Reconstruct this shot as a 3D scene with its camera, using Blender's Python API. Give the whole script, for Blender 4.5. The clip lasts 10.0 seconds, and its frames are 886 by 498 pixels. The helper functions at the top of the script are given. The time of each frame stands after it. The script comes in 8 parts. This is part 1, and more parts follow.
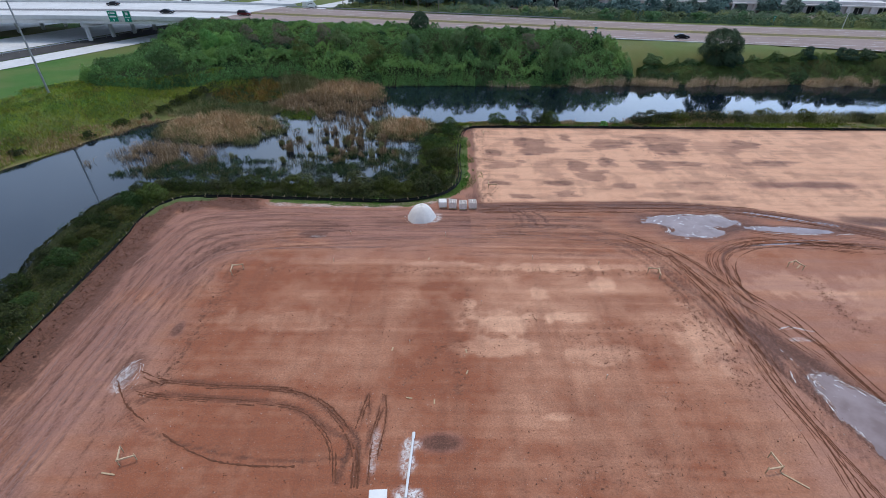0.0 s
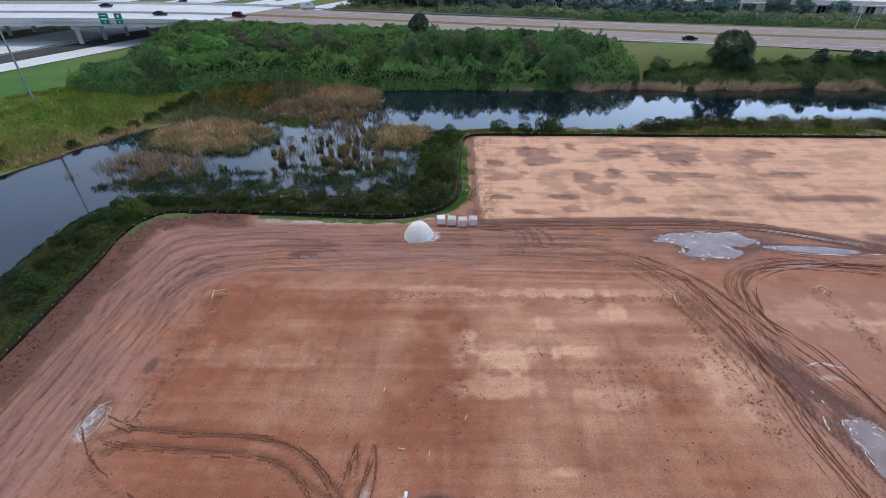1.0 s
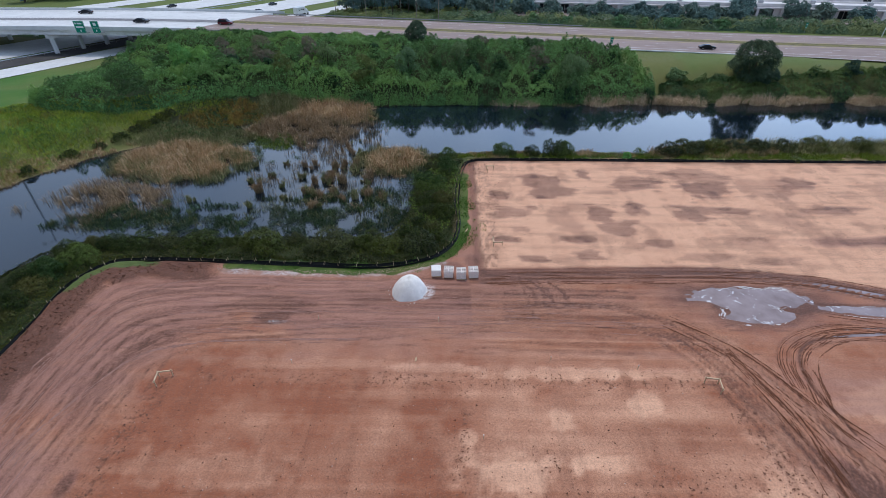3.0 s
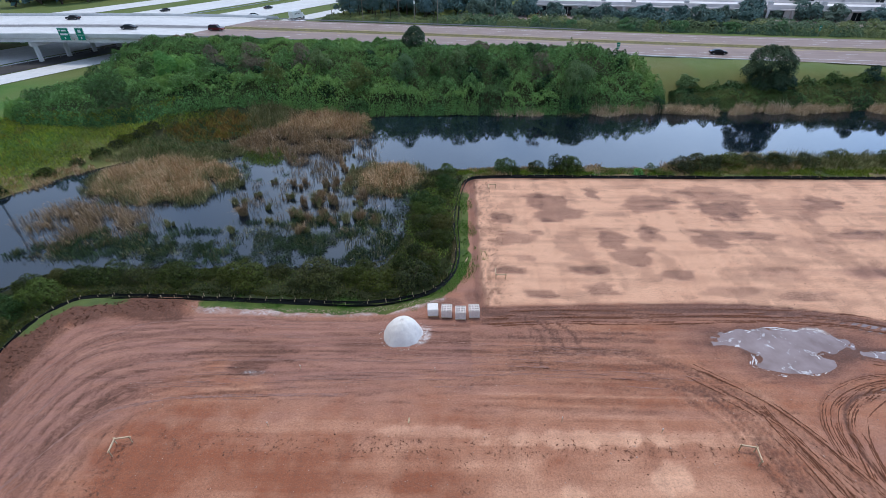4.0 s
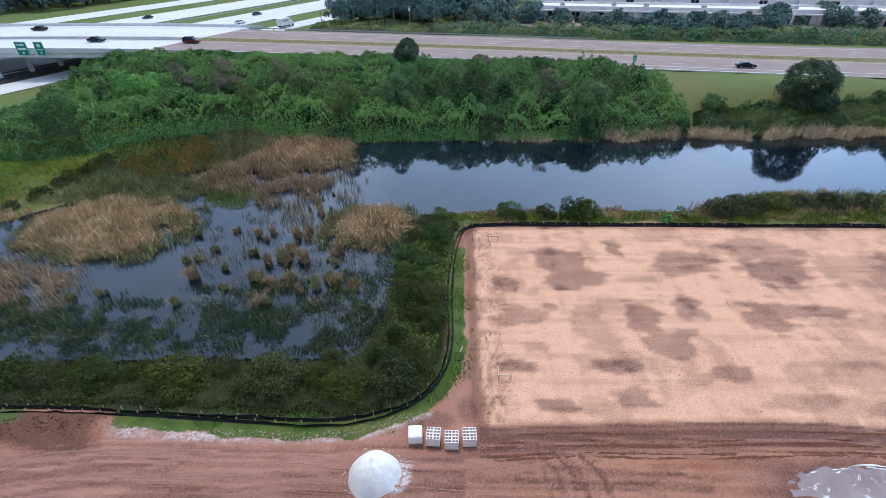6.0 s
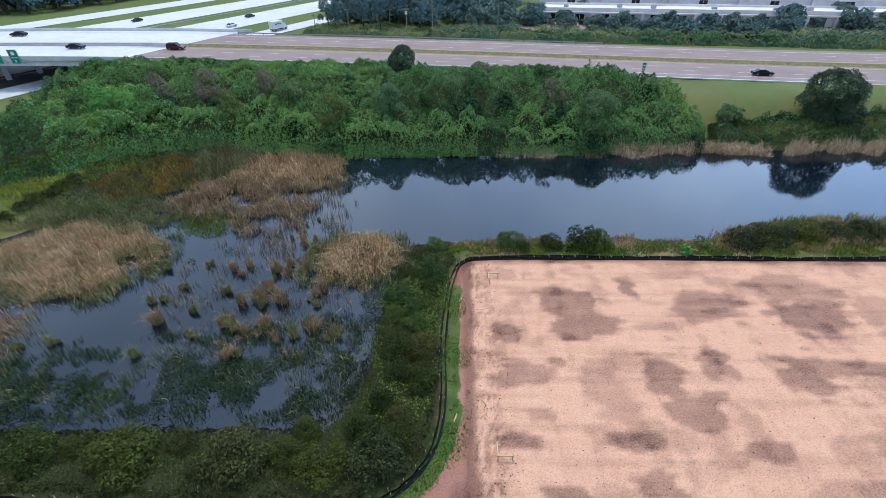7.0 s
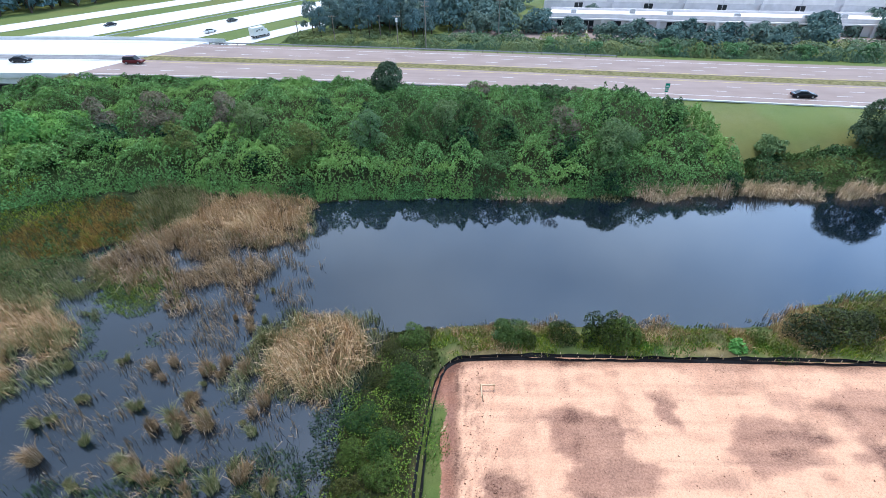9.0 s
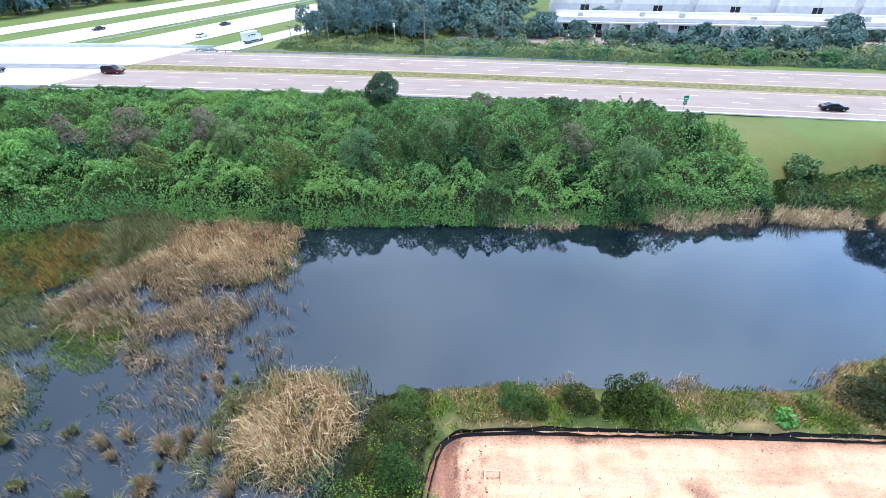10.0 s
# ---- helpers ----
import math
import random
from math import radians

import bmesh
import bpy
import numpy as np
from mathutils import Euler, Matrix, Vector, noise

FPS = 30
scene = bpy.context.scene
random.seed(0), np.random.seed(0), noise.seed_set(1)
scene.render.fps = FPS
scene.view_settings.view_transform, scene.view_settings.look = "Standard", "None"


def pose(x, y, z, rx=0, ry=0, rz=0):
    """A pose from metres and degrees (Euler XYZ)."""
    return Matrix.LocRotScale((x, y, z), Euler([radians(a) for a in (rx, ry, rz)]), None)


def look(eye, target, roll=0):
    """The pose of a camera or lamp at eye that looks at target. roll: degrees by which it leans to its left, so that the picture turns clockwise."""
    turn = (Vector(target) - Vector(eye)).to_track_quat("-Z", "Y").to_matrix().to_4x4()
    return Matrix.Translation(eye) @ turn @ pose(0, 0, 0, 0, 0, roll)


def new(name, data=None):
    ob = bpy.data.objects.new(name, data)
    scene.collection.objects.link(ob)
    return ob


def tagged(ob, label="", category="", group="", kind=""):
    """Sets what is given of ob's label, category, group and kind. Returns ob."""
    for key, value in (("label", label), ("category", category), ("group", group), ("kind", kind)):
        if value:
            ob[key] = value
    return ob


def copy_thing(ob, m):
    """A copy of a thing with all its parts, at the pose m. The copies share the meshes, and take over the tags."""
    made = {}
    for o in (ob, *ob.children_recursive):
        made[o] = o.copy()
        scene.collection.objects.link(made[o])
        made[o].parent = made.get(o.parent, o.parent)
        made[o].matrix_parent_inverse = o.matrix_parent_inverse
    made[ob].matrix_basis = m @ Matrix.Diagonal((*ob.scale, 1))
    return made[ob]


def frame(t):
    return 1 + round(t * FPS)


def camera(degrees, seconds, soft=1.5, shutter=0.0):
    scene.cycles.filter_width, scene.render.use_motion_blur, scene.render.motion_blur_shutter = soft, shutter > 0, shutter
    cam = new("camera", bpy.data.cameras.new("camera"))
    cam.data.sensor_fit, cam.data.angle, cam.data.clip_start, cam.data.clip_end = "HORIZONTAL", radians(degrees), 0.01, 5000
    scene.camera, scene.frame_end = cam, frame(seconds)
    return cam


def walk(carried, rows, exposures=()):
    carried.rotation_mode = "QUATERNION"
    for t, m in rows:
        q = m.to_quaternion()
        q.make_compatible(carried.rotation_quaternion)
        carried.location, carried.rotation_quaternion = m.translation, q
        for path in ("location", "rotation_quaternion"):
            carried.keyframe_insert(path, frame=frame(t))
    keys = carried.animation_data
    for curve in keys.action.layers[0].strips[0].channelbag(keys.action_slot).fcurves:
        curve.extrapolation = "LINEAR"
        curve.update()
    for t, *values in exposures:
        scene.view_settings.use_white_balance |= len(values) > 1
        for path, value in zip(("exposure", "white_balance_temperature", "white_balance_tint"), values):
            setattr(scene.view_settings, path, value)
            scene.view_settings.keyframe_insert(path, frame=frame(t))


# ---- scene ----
cam = camera(86.0, 10.0, soft=0.5)
PATH = [
    (0, (0.436, 0.117, 37.155), (0.422, 1.769, 36.029), 0.1),
    (0.5, (0.658, 2.691, 37.24), (0.64, 4.341, 36.11), 0.1),
    (1, (0.894, 5.508, 37.231), (0.872, 7.157, 36.101), -0.1),
    (1.5, (1.143, 8.495, 37.223), (1.118, 10.144, 36.091), -0.1),
    (2, (1.287, 11.567, 37.197), (1.261, 13.216, 36.066), -0.1),
    (2.5, (1.406, 14.75, 37.151), (1.379, 16.401, 36.023), -0.1),
    (4, (1.916, 25.266, 37.333), (1.881, 26.918, 36.207), -0.5),
    (4.5, (2.23, 29.257, 37.423), (2.191, 30.909, 36.297), -0.7),
    (5, (2.577, 33.209, 37.461), (2.534, 34.862, 36.335), -0.8),
    (5.5, (2.847, 37.299, 37.465), (2.803, 38.951, 36.339), -0.8),
    (7, (4.034, 50.043, 37.878), (3.98, 51.69, 36.745), -1.1),
    (7.5, (4.352, 54.46, 37.953), (4.3, 56.105, 36.816), -1.0),
    (8, (4.776, 58.959, 37.9), (4.724, 60.604, 36.763), -0.9),
    (8.5, (5.466, 63.553, 37.838), (5.407, 65.198, 36.702), -1.1),
    (9, (5.819, 68.207, 37.914), (5.759, 69.849, 36.774), -1.0),
    (9.5, (5.971, 72.698, 37.93), (5.909, 74.338, 36.787), -1.1),
    (10, (6.088, 77.089, 37.827), (6.019, 78.729, 36.686), -1.2),
]
walk(cam, [(t, look(eye, target, roll)) for t, eye, target, roll in PATH],
     [(0, -0.16, 6480, 10), (2.7, -0.16, 6450, 10), (4, -0.02, 6380, 10), (5, 0.16, 6320, 10), (6, 0.25, 6260, 9), (7, 0.27, 6230, 9), (8, 0.42, 6220, 8), (9, 0.80, 6240, 7), (10, 1.27, 6260, 6)])

# ---- world, sun ----
world = bpy.data.worlds.new("world")
scene.world = world
world.use_nodes = True
wn = world.node_tree
wn.nodes.clear()
sky = wn.nodes.new("ShaderNodeTexSky")
sky.sky_type = "NISHITA"
sky.sun_disc = False
sky.sun_elevation, sky.sun_rotation = radians(72), radians(-22)
sky.air_density, sky.dust_density, sky.ozone_density = 1.0, 2.0, 1.5
cloud = wn.nodes.new("ShaderNodeTexNoise")
cloud.inputs["Scale"].default_value = 2.2
cloud.inputs["Detail"].default_value = 5
ramp = wn.nodes.new("ShaderNodeValToRGB")
ramp.color_ramp.elements[0].position, ramp.color_ramp.elements[0].color = 0.32, (3.0, 4.7, 8.0, 1)
ramp.color_ramp.elements[1].position, ramp.color_ramp.elements[1].color = 0.68, (7.0, 8.9, 12.0, 1)
coord = wn.nodes.new("ShaderNodeTexCoord")
mixer = wn.nodes.new("ShaderNodeMix")
mixer.data_type = "RGBA"
mixer.inputs[0].default_value = 0.72
back = wn.nodes.new("ShaderNodeBackground")
back.inputs["Strength"].default_value = 0.075
out = wn.nodes.new("ShaderNodeOutputWorld")
wn.links.new(coord.outputs["Generated"], cloud.inputs["Vector"])
wn.links.new(cloud.outputs["Fac"], ramp.inputs["Fac"])
wn.links.new(sky.outputs["Color"], mixer.inputs[6])
wn.links.new(ramp.outputs["Color"], mixer.inputs[7])
split = wn.nodes.new("ShaderNodeSeparateXYZ")
wn.links.new(coord.outputs["Generated"], split.inputs[0])
east = wn.nodes.new("ShaderNodeMapRange")  # the overcast thins toward the east
for key, val in (("From Min", -1.0), ("From Max", 1.0), ("To Min", 0.55), ("To Max", 2.1)):
    east.inputs[key].default_value = val
wn.links.new(split.outputs["X"], east.inputs["Value"])
grade = wn.nodes.new("ShaderNodeVectorMath")
grade.operation = "SCALE"
wn.links.new(mixer.outputs[2], grade.inputs[0])
north = wn.nodes.new("ShaderNodeMapRange")  # and brightens toward the veiled sun
for key, val in (("From Min", -1.0), ("From Max", 1.0), ("To Min", 0.45), ("To Max", 1.25)):
    north.inputs[key].default_value = val
wn.links.new(split.outputs["Y"], north.inputs["Value"])
veil = wn.nodes.new("ShaderNodeMath")
veil.operation = "MULTIPLY"
wn.links.new(east.outputs["Result"], veil.inputs[0])
wn.links.new(north.outputs["Result"], veil.inputs[1])
wn.links.new(veil.outputs[0], grade.inputs["Scale"])
low = wn.nodes.new("ShaderNodeMapRange")  # and is a little brighter low down
for key, val in (("From Min", 0.0), ("From Max", 0.6), ("To Min", 3.0), ("To Max", 0.95)):
    low.inputs[key].default_value = val
wn.links.new(split.outputs["Z"], low.inputs["Value"])
grade2 = wn.nodes.new("ShaderNodeVectorMath")
grade2.operation = "SCALE"
wn.links.new(grade.outputs[0], grade2.inputs[0])
haze = wn.nodes.new("ShaderNodeMapRange")  # dull haze at the horizon
for key, val in (("From Min", 0.0), ("From Max", 0.24), ("To Min", 0.25), ("To Max", 1.0)):
    haze.inputs[key].default_value = val
wn.links.new(split.outputs["Z"], haze.inputs["Value"])
both = wn.nodes.new("ShaderNodeMath")
both.operation = "MULTIPLY"
zenith = wn.nodes.new("ShaderNodeMapRange")  # and brightest overhead, as under thin cloud
for key, val in (("From Min", 0.3), ("From Max", 1.0), ("To Min", 1.0), ("To Max", 1.4)):
    zenith.inputs[key].default_value = val
wn.links.new(split.outputs["Z"], zenith.inputs["Value"])
lift = wn.nodes.new("ShaderNodeMath")
lift.operation = "MULTIPLY"
wn.links.new(low.outputs["Result"], lift.inputs[0])
wn.links.new(zenith.outputs["Result"], lift.inputs[1])
wn.links.new(lift.outputs[0], both.inputs[0])
wn.links.new(haze.outputs["Result"], both.inputs[1])
wn.links.new(both.outputs[0], grade2.inputs["Scale"])
wn.links.new(grade2.outputs[0], back.inputs["Color"])
wn.links.new(back.outputs["Background"], out.inputs["Surface"])
sun_data = bpy.data.lights.new("sun", "SUN")
sun_data.energy, sun_data.angle, sun_data.color = 1.5, radians(12), (1.0, 0.92, 0.83)
sun = new("sun", sun_data)
sun.matrix_world = look((0, 0, 200), (8, -20, 200 - 66))

# ---- materials ----
class Nodes:
    """Short hand for building a node material."""

    def __init__(self, name):
        self.mat = bpy.data.materials.new(name)
        self.mat.use_nodes = True
        self.tree = self.mat.node_tree
        self.bsdf = self.tree.nodes["Principled BSDF"]
        self.bsdf.inputs["Specular IOR Level"].default_value = 0.25
        self.out = self.tree.nodes["Material Output"]

    def add(self, kind):
        return self.tree.nodes.new(kind)

    def link(self, a, b):
        self.tree.links.new(a, b)

    def noise(self, scale, detail=4, rough=0.55, stretch=(1, 1, 1), dist=0.0):
        geo = self.add("ShaderNodeNewGeometry")
        mp = self.add("ShaderNodeMapping")
        mp.inputs["Scale"].default_value = stretch
        n = self.add("ShaderNodeTexNoise")
        n.inputs["Scale"].default_value, n.inputs["Detail"].default_value = scale, detail
        n.inputs["Roughness"].default_value, n.inputs["Distortion"].default_value = rough, dist
        self.link(geo.outputs["Position"], mp.inputs["Vector"])
        self.link(mp.outputs["Vector"], n.inputs["Vector"])
        return n.outputs["Fac"]

    def remap(self, v, a, b, c=0.0, d=1.0):
        m = self.add("ShaderNodeMapRange")
        for k, x in zip(("From Min", "From Max", "To Min", "To Max"), (a, b, c, d)):
            m.inputs[k].default_value = x
        self.link(v, m.inputs["Value"])
        return m.outputs["Result"]

    def attr(self, name):
        a = self.add("ShaderNodeAttribute")
        a.attribute_name = name
        return a.outputs["Fac"]

    def math(self, op, a, b):
        m = self.add("ShaderNodeMath")
        m.operation = op
        m.use_clamp = op in ("ADD", "SUBTRACT")
        for i, v in enumerate((a, b)):
            if isinstance(v, (int, float)):
                m.inputs[i].default_value = v
            else:
                self.link(v, m.inputs[i])
        return m.outputs[0]

    def mix(self, fac, a, b, mode="MIX"):
        m = self.add("ShaderNodeMix")
        m.data_type, m.blend_type = "RGBA", mode
        for i, v in ((0, fac), (6, a), (7, b)):
            if isinstance(v, (int, float)):
                m.inputs[i].default_value = v
            elif isinstance(v, tuple):
                m.inputs[i].default_value = (*v, 1)
            else:
                self.link(v, m.inputs[i])
        return m.outputs[2]

    def color(self, v, rough=None):
        self.link(v, self.bsdf.inputs["Base Color"])
        if rough is not None:
            if isinstance(rough, (int, float)):
                self.bsdf.inputs["Roughness"].default_value = rough
            else:
                self.link(rough, self.bsdf.inputs["Roughness"])
        return self

    def bump(self, v, strength=0.3, distance=0.05):
        b = self.add("ShaderNodeBump")
        b.inputs["Strength"].default_value, b.inputs["Distance"].default_value = strength, distance
        self.link(v, b.inputs["Height"])
        self.link(b.outputs["Normal"], self.bsdf.inputs["Normal"])
        return self

    def island(self):
        return self.add("ShaderNodeNewGeometry").outputs["Random Per Island"]

    def object_random(self):
        return self.add("ShaderNodeObjectInfo").outputs["Random"]


def plain(name, rgb, rough=0.6, metal=0.0, vary=0.15, scale=1.5, bump=0.0):
    """A surface of one colour with blotches and grain."""
    m = Nodes(name)
    dark = tuple(c * (1 - vary * 1.6) for c in rgb)
    lite = tuple(min(1, c * (1 + vary)) for c in rgb)
    c = m.mix(m.remap(m.noise(scale), 0.3, 0.7), dark, lite)
    c = m.mix(m.remap(m.noise(scale * 9), 0.35, 0.75, 0, 0.5), c, tuple(x * (1 - vary) for x in rgb))
    m.color(c, rough)
    m.bsdf.inputs["Metallic"].default_value = metal
    if bump:
        m.bump(m.noise(scale * 12), bump, 0.03)
    return m.mat


def leafy(name, dark, lite, brown=(0.16, 0.11, 0.05), brownness=0.08, rough=0.55, spread=0.5):
    """Leaves: each leaf and each plant with a tone of its own."""
    m = Nodes(name)
    isl, rnd = m.island(), m.object_random()
    c = m.mix(m.math("POWER", isl, 1.5), dark, lite)
    warm = tuple(min(1, a) for a in (lite[0] * 1.5, lite[1] * 1.05, lite[2] * 0.7))
    cool = (dark[0] * 0.8, dark[1] * 0.95, dark[2] * 1.25)
    c = m.mix(m.remap(rnd, 0.5, 1.0, 0, spread), c, warm)
    c = m.mix(m.remap(rnd, 0.0, 0.5, spread, 0), c, cool)
    c = m.mix(m.remap(m.math("FRACT", m.math("MULTIPLY", isl, 7.31), 0.0), 1 - brownness, 1.0, 0, 0.8), c, brown)
    c = m.mix(m.remap(m.attr("tone"), 0.55, 0.95, 0, 0.5), c, warm)
    c = m.mix(m.remap(m.attr("tone"), 0.45, 0.05, 0, 0.6), c, cool)
    m.color(c, rough)
    m.bsdf.inputs["Specular IOR Level"].default_value = 0.14
    tr = m.add("ShaderNodeBsdfTranslucent")
    m.link(c, tr.inputs["Color"])
    ms = m.add("ShaderNodeMixShader")
    ms.inputs[0].default_value = 0.10
    m.link(m.bsdf.outputs[0], ms.inputs[1])
    m.link(tr.outputs[0], ms.inputs[2])
    m.link(ms.outputs[0], m.out.inputs["Surface"])
    return m.mat


def ground_material():
    m = Nodes("ground_soil_and_grass")
    fine, grit, mid = m.noise(5.0, 6, 0.7), m.noise(28.0, 4, 0.7), m.noise(0.55, 6, 0.6)
    wide = m.noise(0.07, 4)
    streak = m.noise(0.5, 4, 0.6, (0.25, 2.2, 1))
    thin = m.noise(0.9, 5, 0.65, (0.16, 3.2, 1))
    light = m.math("ADD", m.attr("light"), m.remap(mid, 0.25, 0.75, -0.14, 0.16))
    light = m.math("ADD", light, m.remap(streak, 0.3, 0.7, -0.05, 0.05))
    light = m.math("ADD", light, m.remap(thin, 0.3, 0.7, -0.03, 0.03))
    red, sand = (0.360, 0.114, 0.054), (0.84, 0.472, 0.300)
    c = m.mix(light, red, sand)
    c = m.mix(m.math("MULTIPLY", m.attr("lilac"), m.remap(streak, 0.25, 0.75, 0.5, 1.0)), c, (0.360, 0.176, 0.140))
    coarse = m.remap(light, 0.3, 0.8, 1.0, 0.55)
    c = m.mix(m.math("MULTIPLY", coarse, m.remap(fine, 0.46, 0.62, 0, 0.5)), c, (0.21, 0.105, 0.072))
    c = m.mix(m.math("MULTIPLY", coarse, m.remap(fine, 0.42, 0.25, 0, 0.25)), c, (0.66, 0.45, 0.34))
    c = m.mix(m.math("MULTIPLY", coarse, m.remap(grit, 0.52, 0.64, 0, 0.75)), c, (0.15, 0.08, 0.055))
    c = m.mix(m.remap(thin, 0.60, 0.74, 0, 0.12), c, (0.19, 0.095, 0.068))
    speck = m.noise(11.0, 3, 0.75)
    c = m.mix(m.remap(speck, 0.56, 0.70, 0, 0.42), c, (0.14, 0.068, 0.044))
    c = m.mix(m.remap(speck, 0.42, 0.30, 0, 0.28), c, (0.74, 0.50, 0.38))
    damp = m.math("MULTIPLY", m.attr("damp"), m.remap(fine, 0.3, 0.66, 0.55, 1.3))
    c = m.mix(m.math("MINIMUM", damp, 0.94), c, m.mix(m.remap(speck, 0.35, 0.65), (0.155, 0.066, 0.041), (0.082, 0.034, 0.022)))
    crust = m.math("MULTIPLY", m.attr("crust"), m.remap(m.noise(1.7, 6, 0.7, (1, 1, 1), 1.5), 0.42, 0.60, 0.12, 1.0))
    c = m.mix(crust, c, (0.78, 0.75, 0.73))
    g1 = m.mix(m.remap(mid, 0.3, 0.7), (0.045, 0.085, 0.018), (0.11, 0.155, 0.035))
    g1 = m.mix(m.remap(wide, 0.4, 0.65, 0, 0.55), g1, (0.15, 0.14, 0.045))
    g1 = m.mix(m.remap(grit, 0.5, 0.75, 0, 0.4), g1, (0.03, 0.055, 0.012))
    g1 = m.mix(m.math("MULTIPLY", m.attr("mown"), 0.9), g1, m.mix(m.remap(wide, 0.35, 0.65), (0.050, 0.150, 0.026), (0.090, 0.175, 0.036)))
    g1 = m.mix(m.attr("dry"), g1, m.mix(m.remap(fine, 0.3, 0.7), (0.20, 0.135, 0.06), (0.31, 0.235, 0.115)))
    # wet shore mud, and the painted shade below the plants
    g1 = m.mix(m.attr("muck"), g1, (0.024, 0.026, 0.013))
    veg = m.remap(m.math("ADD", m.attr("veg"), m.remap(fine, 0.3, 0.7, -0.25, 0.25)), 0.4, 0.6)
    c = m.mix(veg, c, g1)
    rough = m.remap(m.attr("damp"), 0, 1, 0.92, 0.6)
    m.color(c, rough)
    h = m.math("ADD", m.math("MULTIPLY", fine, 0.7), m.math("MULTIPLY", grit, 0.3))
    m.bump(h, 0.55, 0.12)
    m.bsdf.inputs["Specular IOR Level"].default_value = 0.2
    return m.mat


def water_material(name, rgb, rough, wave=0.02, scale=1.2):
    m = Nodes(name)
    c = m.mix(m.remap(m.noise(0.05, 3), 0.35, 0.65), rgb, tuple(x * 1.7 for x in rgb))
    m.color(c, rough)
    m.bsdf.inputs["IOR"].default_value = 1.85
    m.bsdf.inputs["Specular IOR Level"].default_value = 0.5
    m.bump(m.noise(scale, 3, 0.5, (1, 1.6, 1)), wave, 0.05)
    return m.mat


def reed_material(name, base, tip, pale):
    """Blades that change colour from the foot up, each a little different."""
    m = Nodes(name)
    isl = m.island()
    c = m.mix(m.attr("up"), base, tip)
    c = m.mix(m.remap(m.noise(0.55, 3), 0.38, 0.62, 0.0, 0.7), c, (tip[0] * 0.5, tip[1] * 0.55, tip[2] * 0.45))
    c = m.mix(m.remap(isl, 0.5, 1.0, 0, 0.8), c, pale)
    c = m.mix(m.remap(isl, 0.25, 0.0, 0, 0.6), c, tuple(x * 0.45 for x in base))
    m.color(c, 0.75)
    m.bsdf.inputs["Specular IOR Level"].default_value = 0.15
    return m.mat


def road_material(name, a, b, stretch=(1, 1, 1)):
    m = Nodes(name)
    c = m.mix(m.remap(m.noise(0.15, 5), 0.3, 0.7), a, b)
    c = m.mix(m.remap(m.noise(0.5, 4, 0.6, stretch), 0.45, 0.7, 0, 0.35), c, tuple(x * 0.72 for x in a))
    c = m.mix(m.remap(m.noise(14, 3), 0.4, 0.7, 0, 0.25), c, tuple(x * 0.8 for x in a))
    m.color(c, 0.85)
    return m.mat


GROUND = ground_material()
def puddle_material():
    m = Nodes("muddy_puddle_water")
    c = m.mix(m.remap(m.noise(0.35, 4), 0.35, 0.65), (0.23, 0.158, 0.142), (0.33, 0.25, 0.238))
    foam = m.remap(m.noise(0.42, 6, 0.65, (1, 1, 1), 1.8), 0.61, 0.70)
    c = m.mix(m.math("MULTIPLY", foam, 0.85), c, (0.80, 0.79, 0.79))
    m.color(c, m.remap(foam, 0, 1, 0.10, 0.55))
    m.bsdf.inputs["IOR"].default_value = 1.5
    m.bsdf.inputs["Specular IOR Level"].default_value = 0.5
    m.bump(m.noise(1.4, 3), 0.02, 0.05)
    return m.mat


POND = water_material("pond_water", (0.004, 0.008, 0.013), 0.05, 0.05, 0.9)
PUDDLE = puddle_material()
SHRUB = leafy("thicket_leaves", (0.003, 0.020, 0.009), (0.185, 0.440, 0.150), brownness=0.03)
SCRUB = leafy("shore_scrub_leaves", (0.006, 0.022, 0.010), (0.145, 0.280, 0.100), brownness=0.05)
BANK = leafy("bank_shrub_leaves", (0.004, 0.012, 0.002), (0.185, 0.265, 0.040))
OLIVE = leafy("olive_shrub_leaves", (0.007, 0.014, 0.004), (0.230, 0.275, 0.075))
BRIGHT = leafy("bright_leaves", (0.14, 0.31, 0.06), (0.30, 0.55, 0.13), brownness=0.02)
BRIGHT_BANK = leafy("fresh_shrub_leaves", (0.020, 0.050, 0.010), (0.200, 0.310, 0.060), brownness=0.03)
GREYLEAF = leafy("dry_twiggy_leaves", (0.20, 0.155, 0.09), (0.37, 0.295, 0.18), brownness=0.3)
DARKTREE = leafy("dark_tree_leaves", (0.024, 0.060, 0.034), (0.150, 0.250, 0.130), brownness=0.02)
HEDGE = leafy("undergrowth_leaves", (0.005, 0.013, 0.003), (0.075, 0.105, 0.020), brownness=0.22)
# distance haze is painted into the far tree, brush and wood leaf colours
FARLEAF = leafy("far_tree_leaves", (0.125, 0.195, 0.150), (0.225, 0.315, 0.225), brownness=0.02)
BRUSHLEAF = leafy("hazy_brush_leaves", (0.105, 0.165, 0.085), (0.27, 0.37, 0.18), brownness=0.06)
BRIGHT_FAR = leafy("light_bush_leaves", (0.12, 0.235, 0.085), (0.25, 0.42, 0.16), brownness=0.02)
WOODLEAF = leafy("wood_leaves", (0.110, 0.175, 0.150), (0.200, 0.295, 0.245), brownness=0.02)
OLIVE_LIGHT = leafy("yellow_olive_leaves", (0.090, 0.115, 0.025), (0.33, 0.37, 0.10), brownness=0.06)
PALELEAF = leafy("silvery_leaves", (0.115, 0.190, 0.066), (0.27, 0.37, 0.14), brownness=0.02)
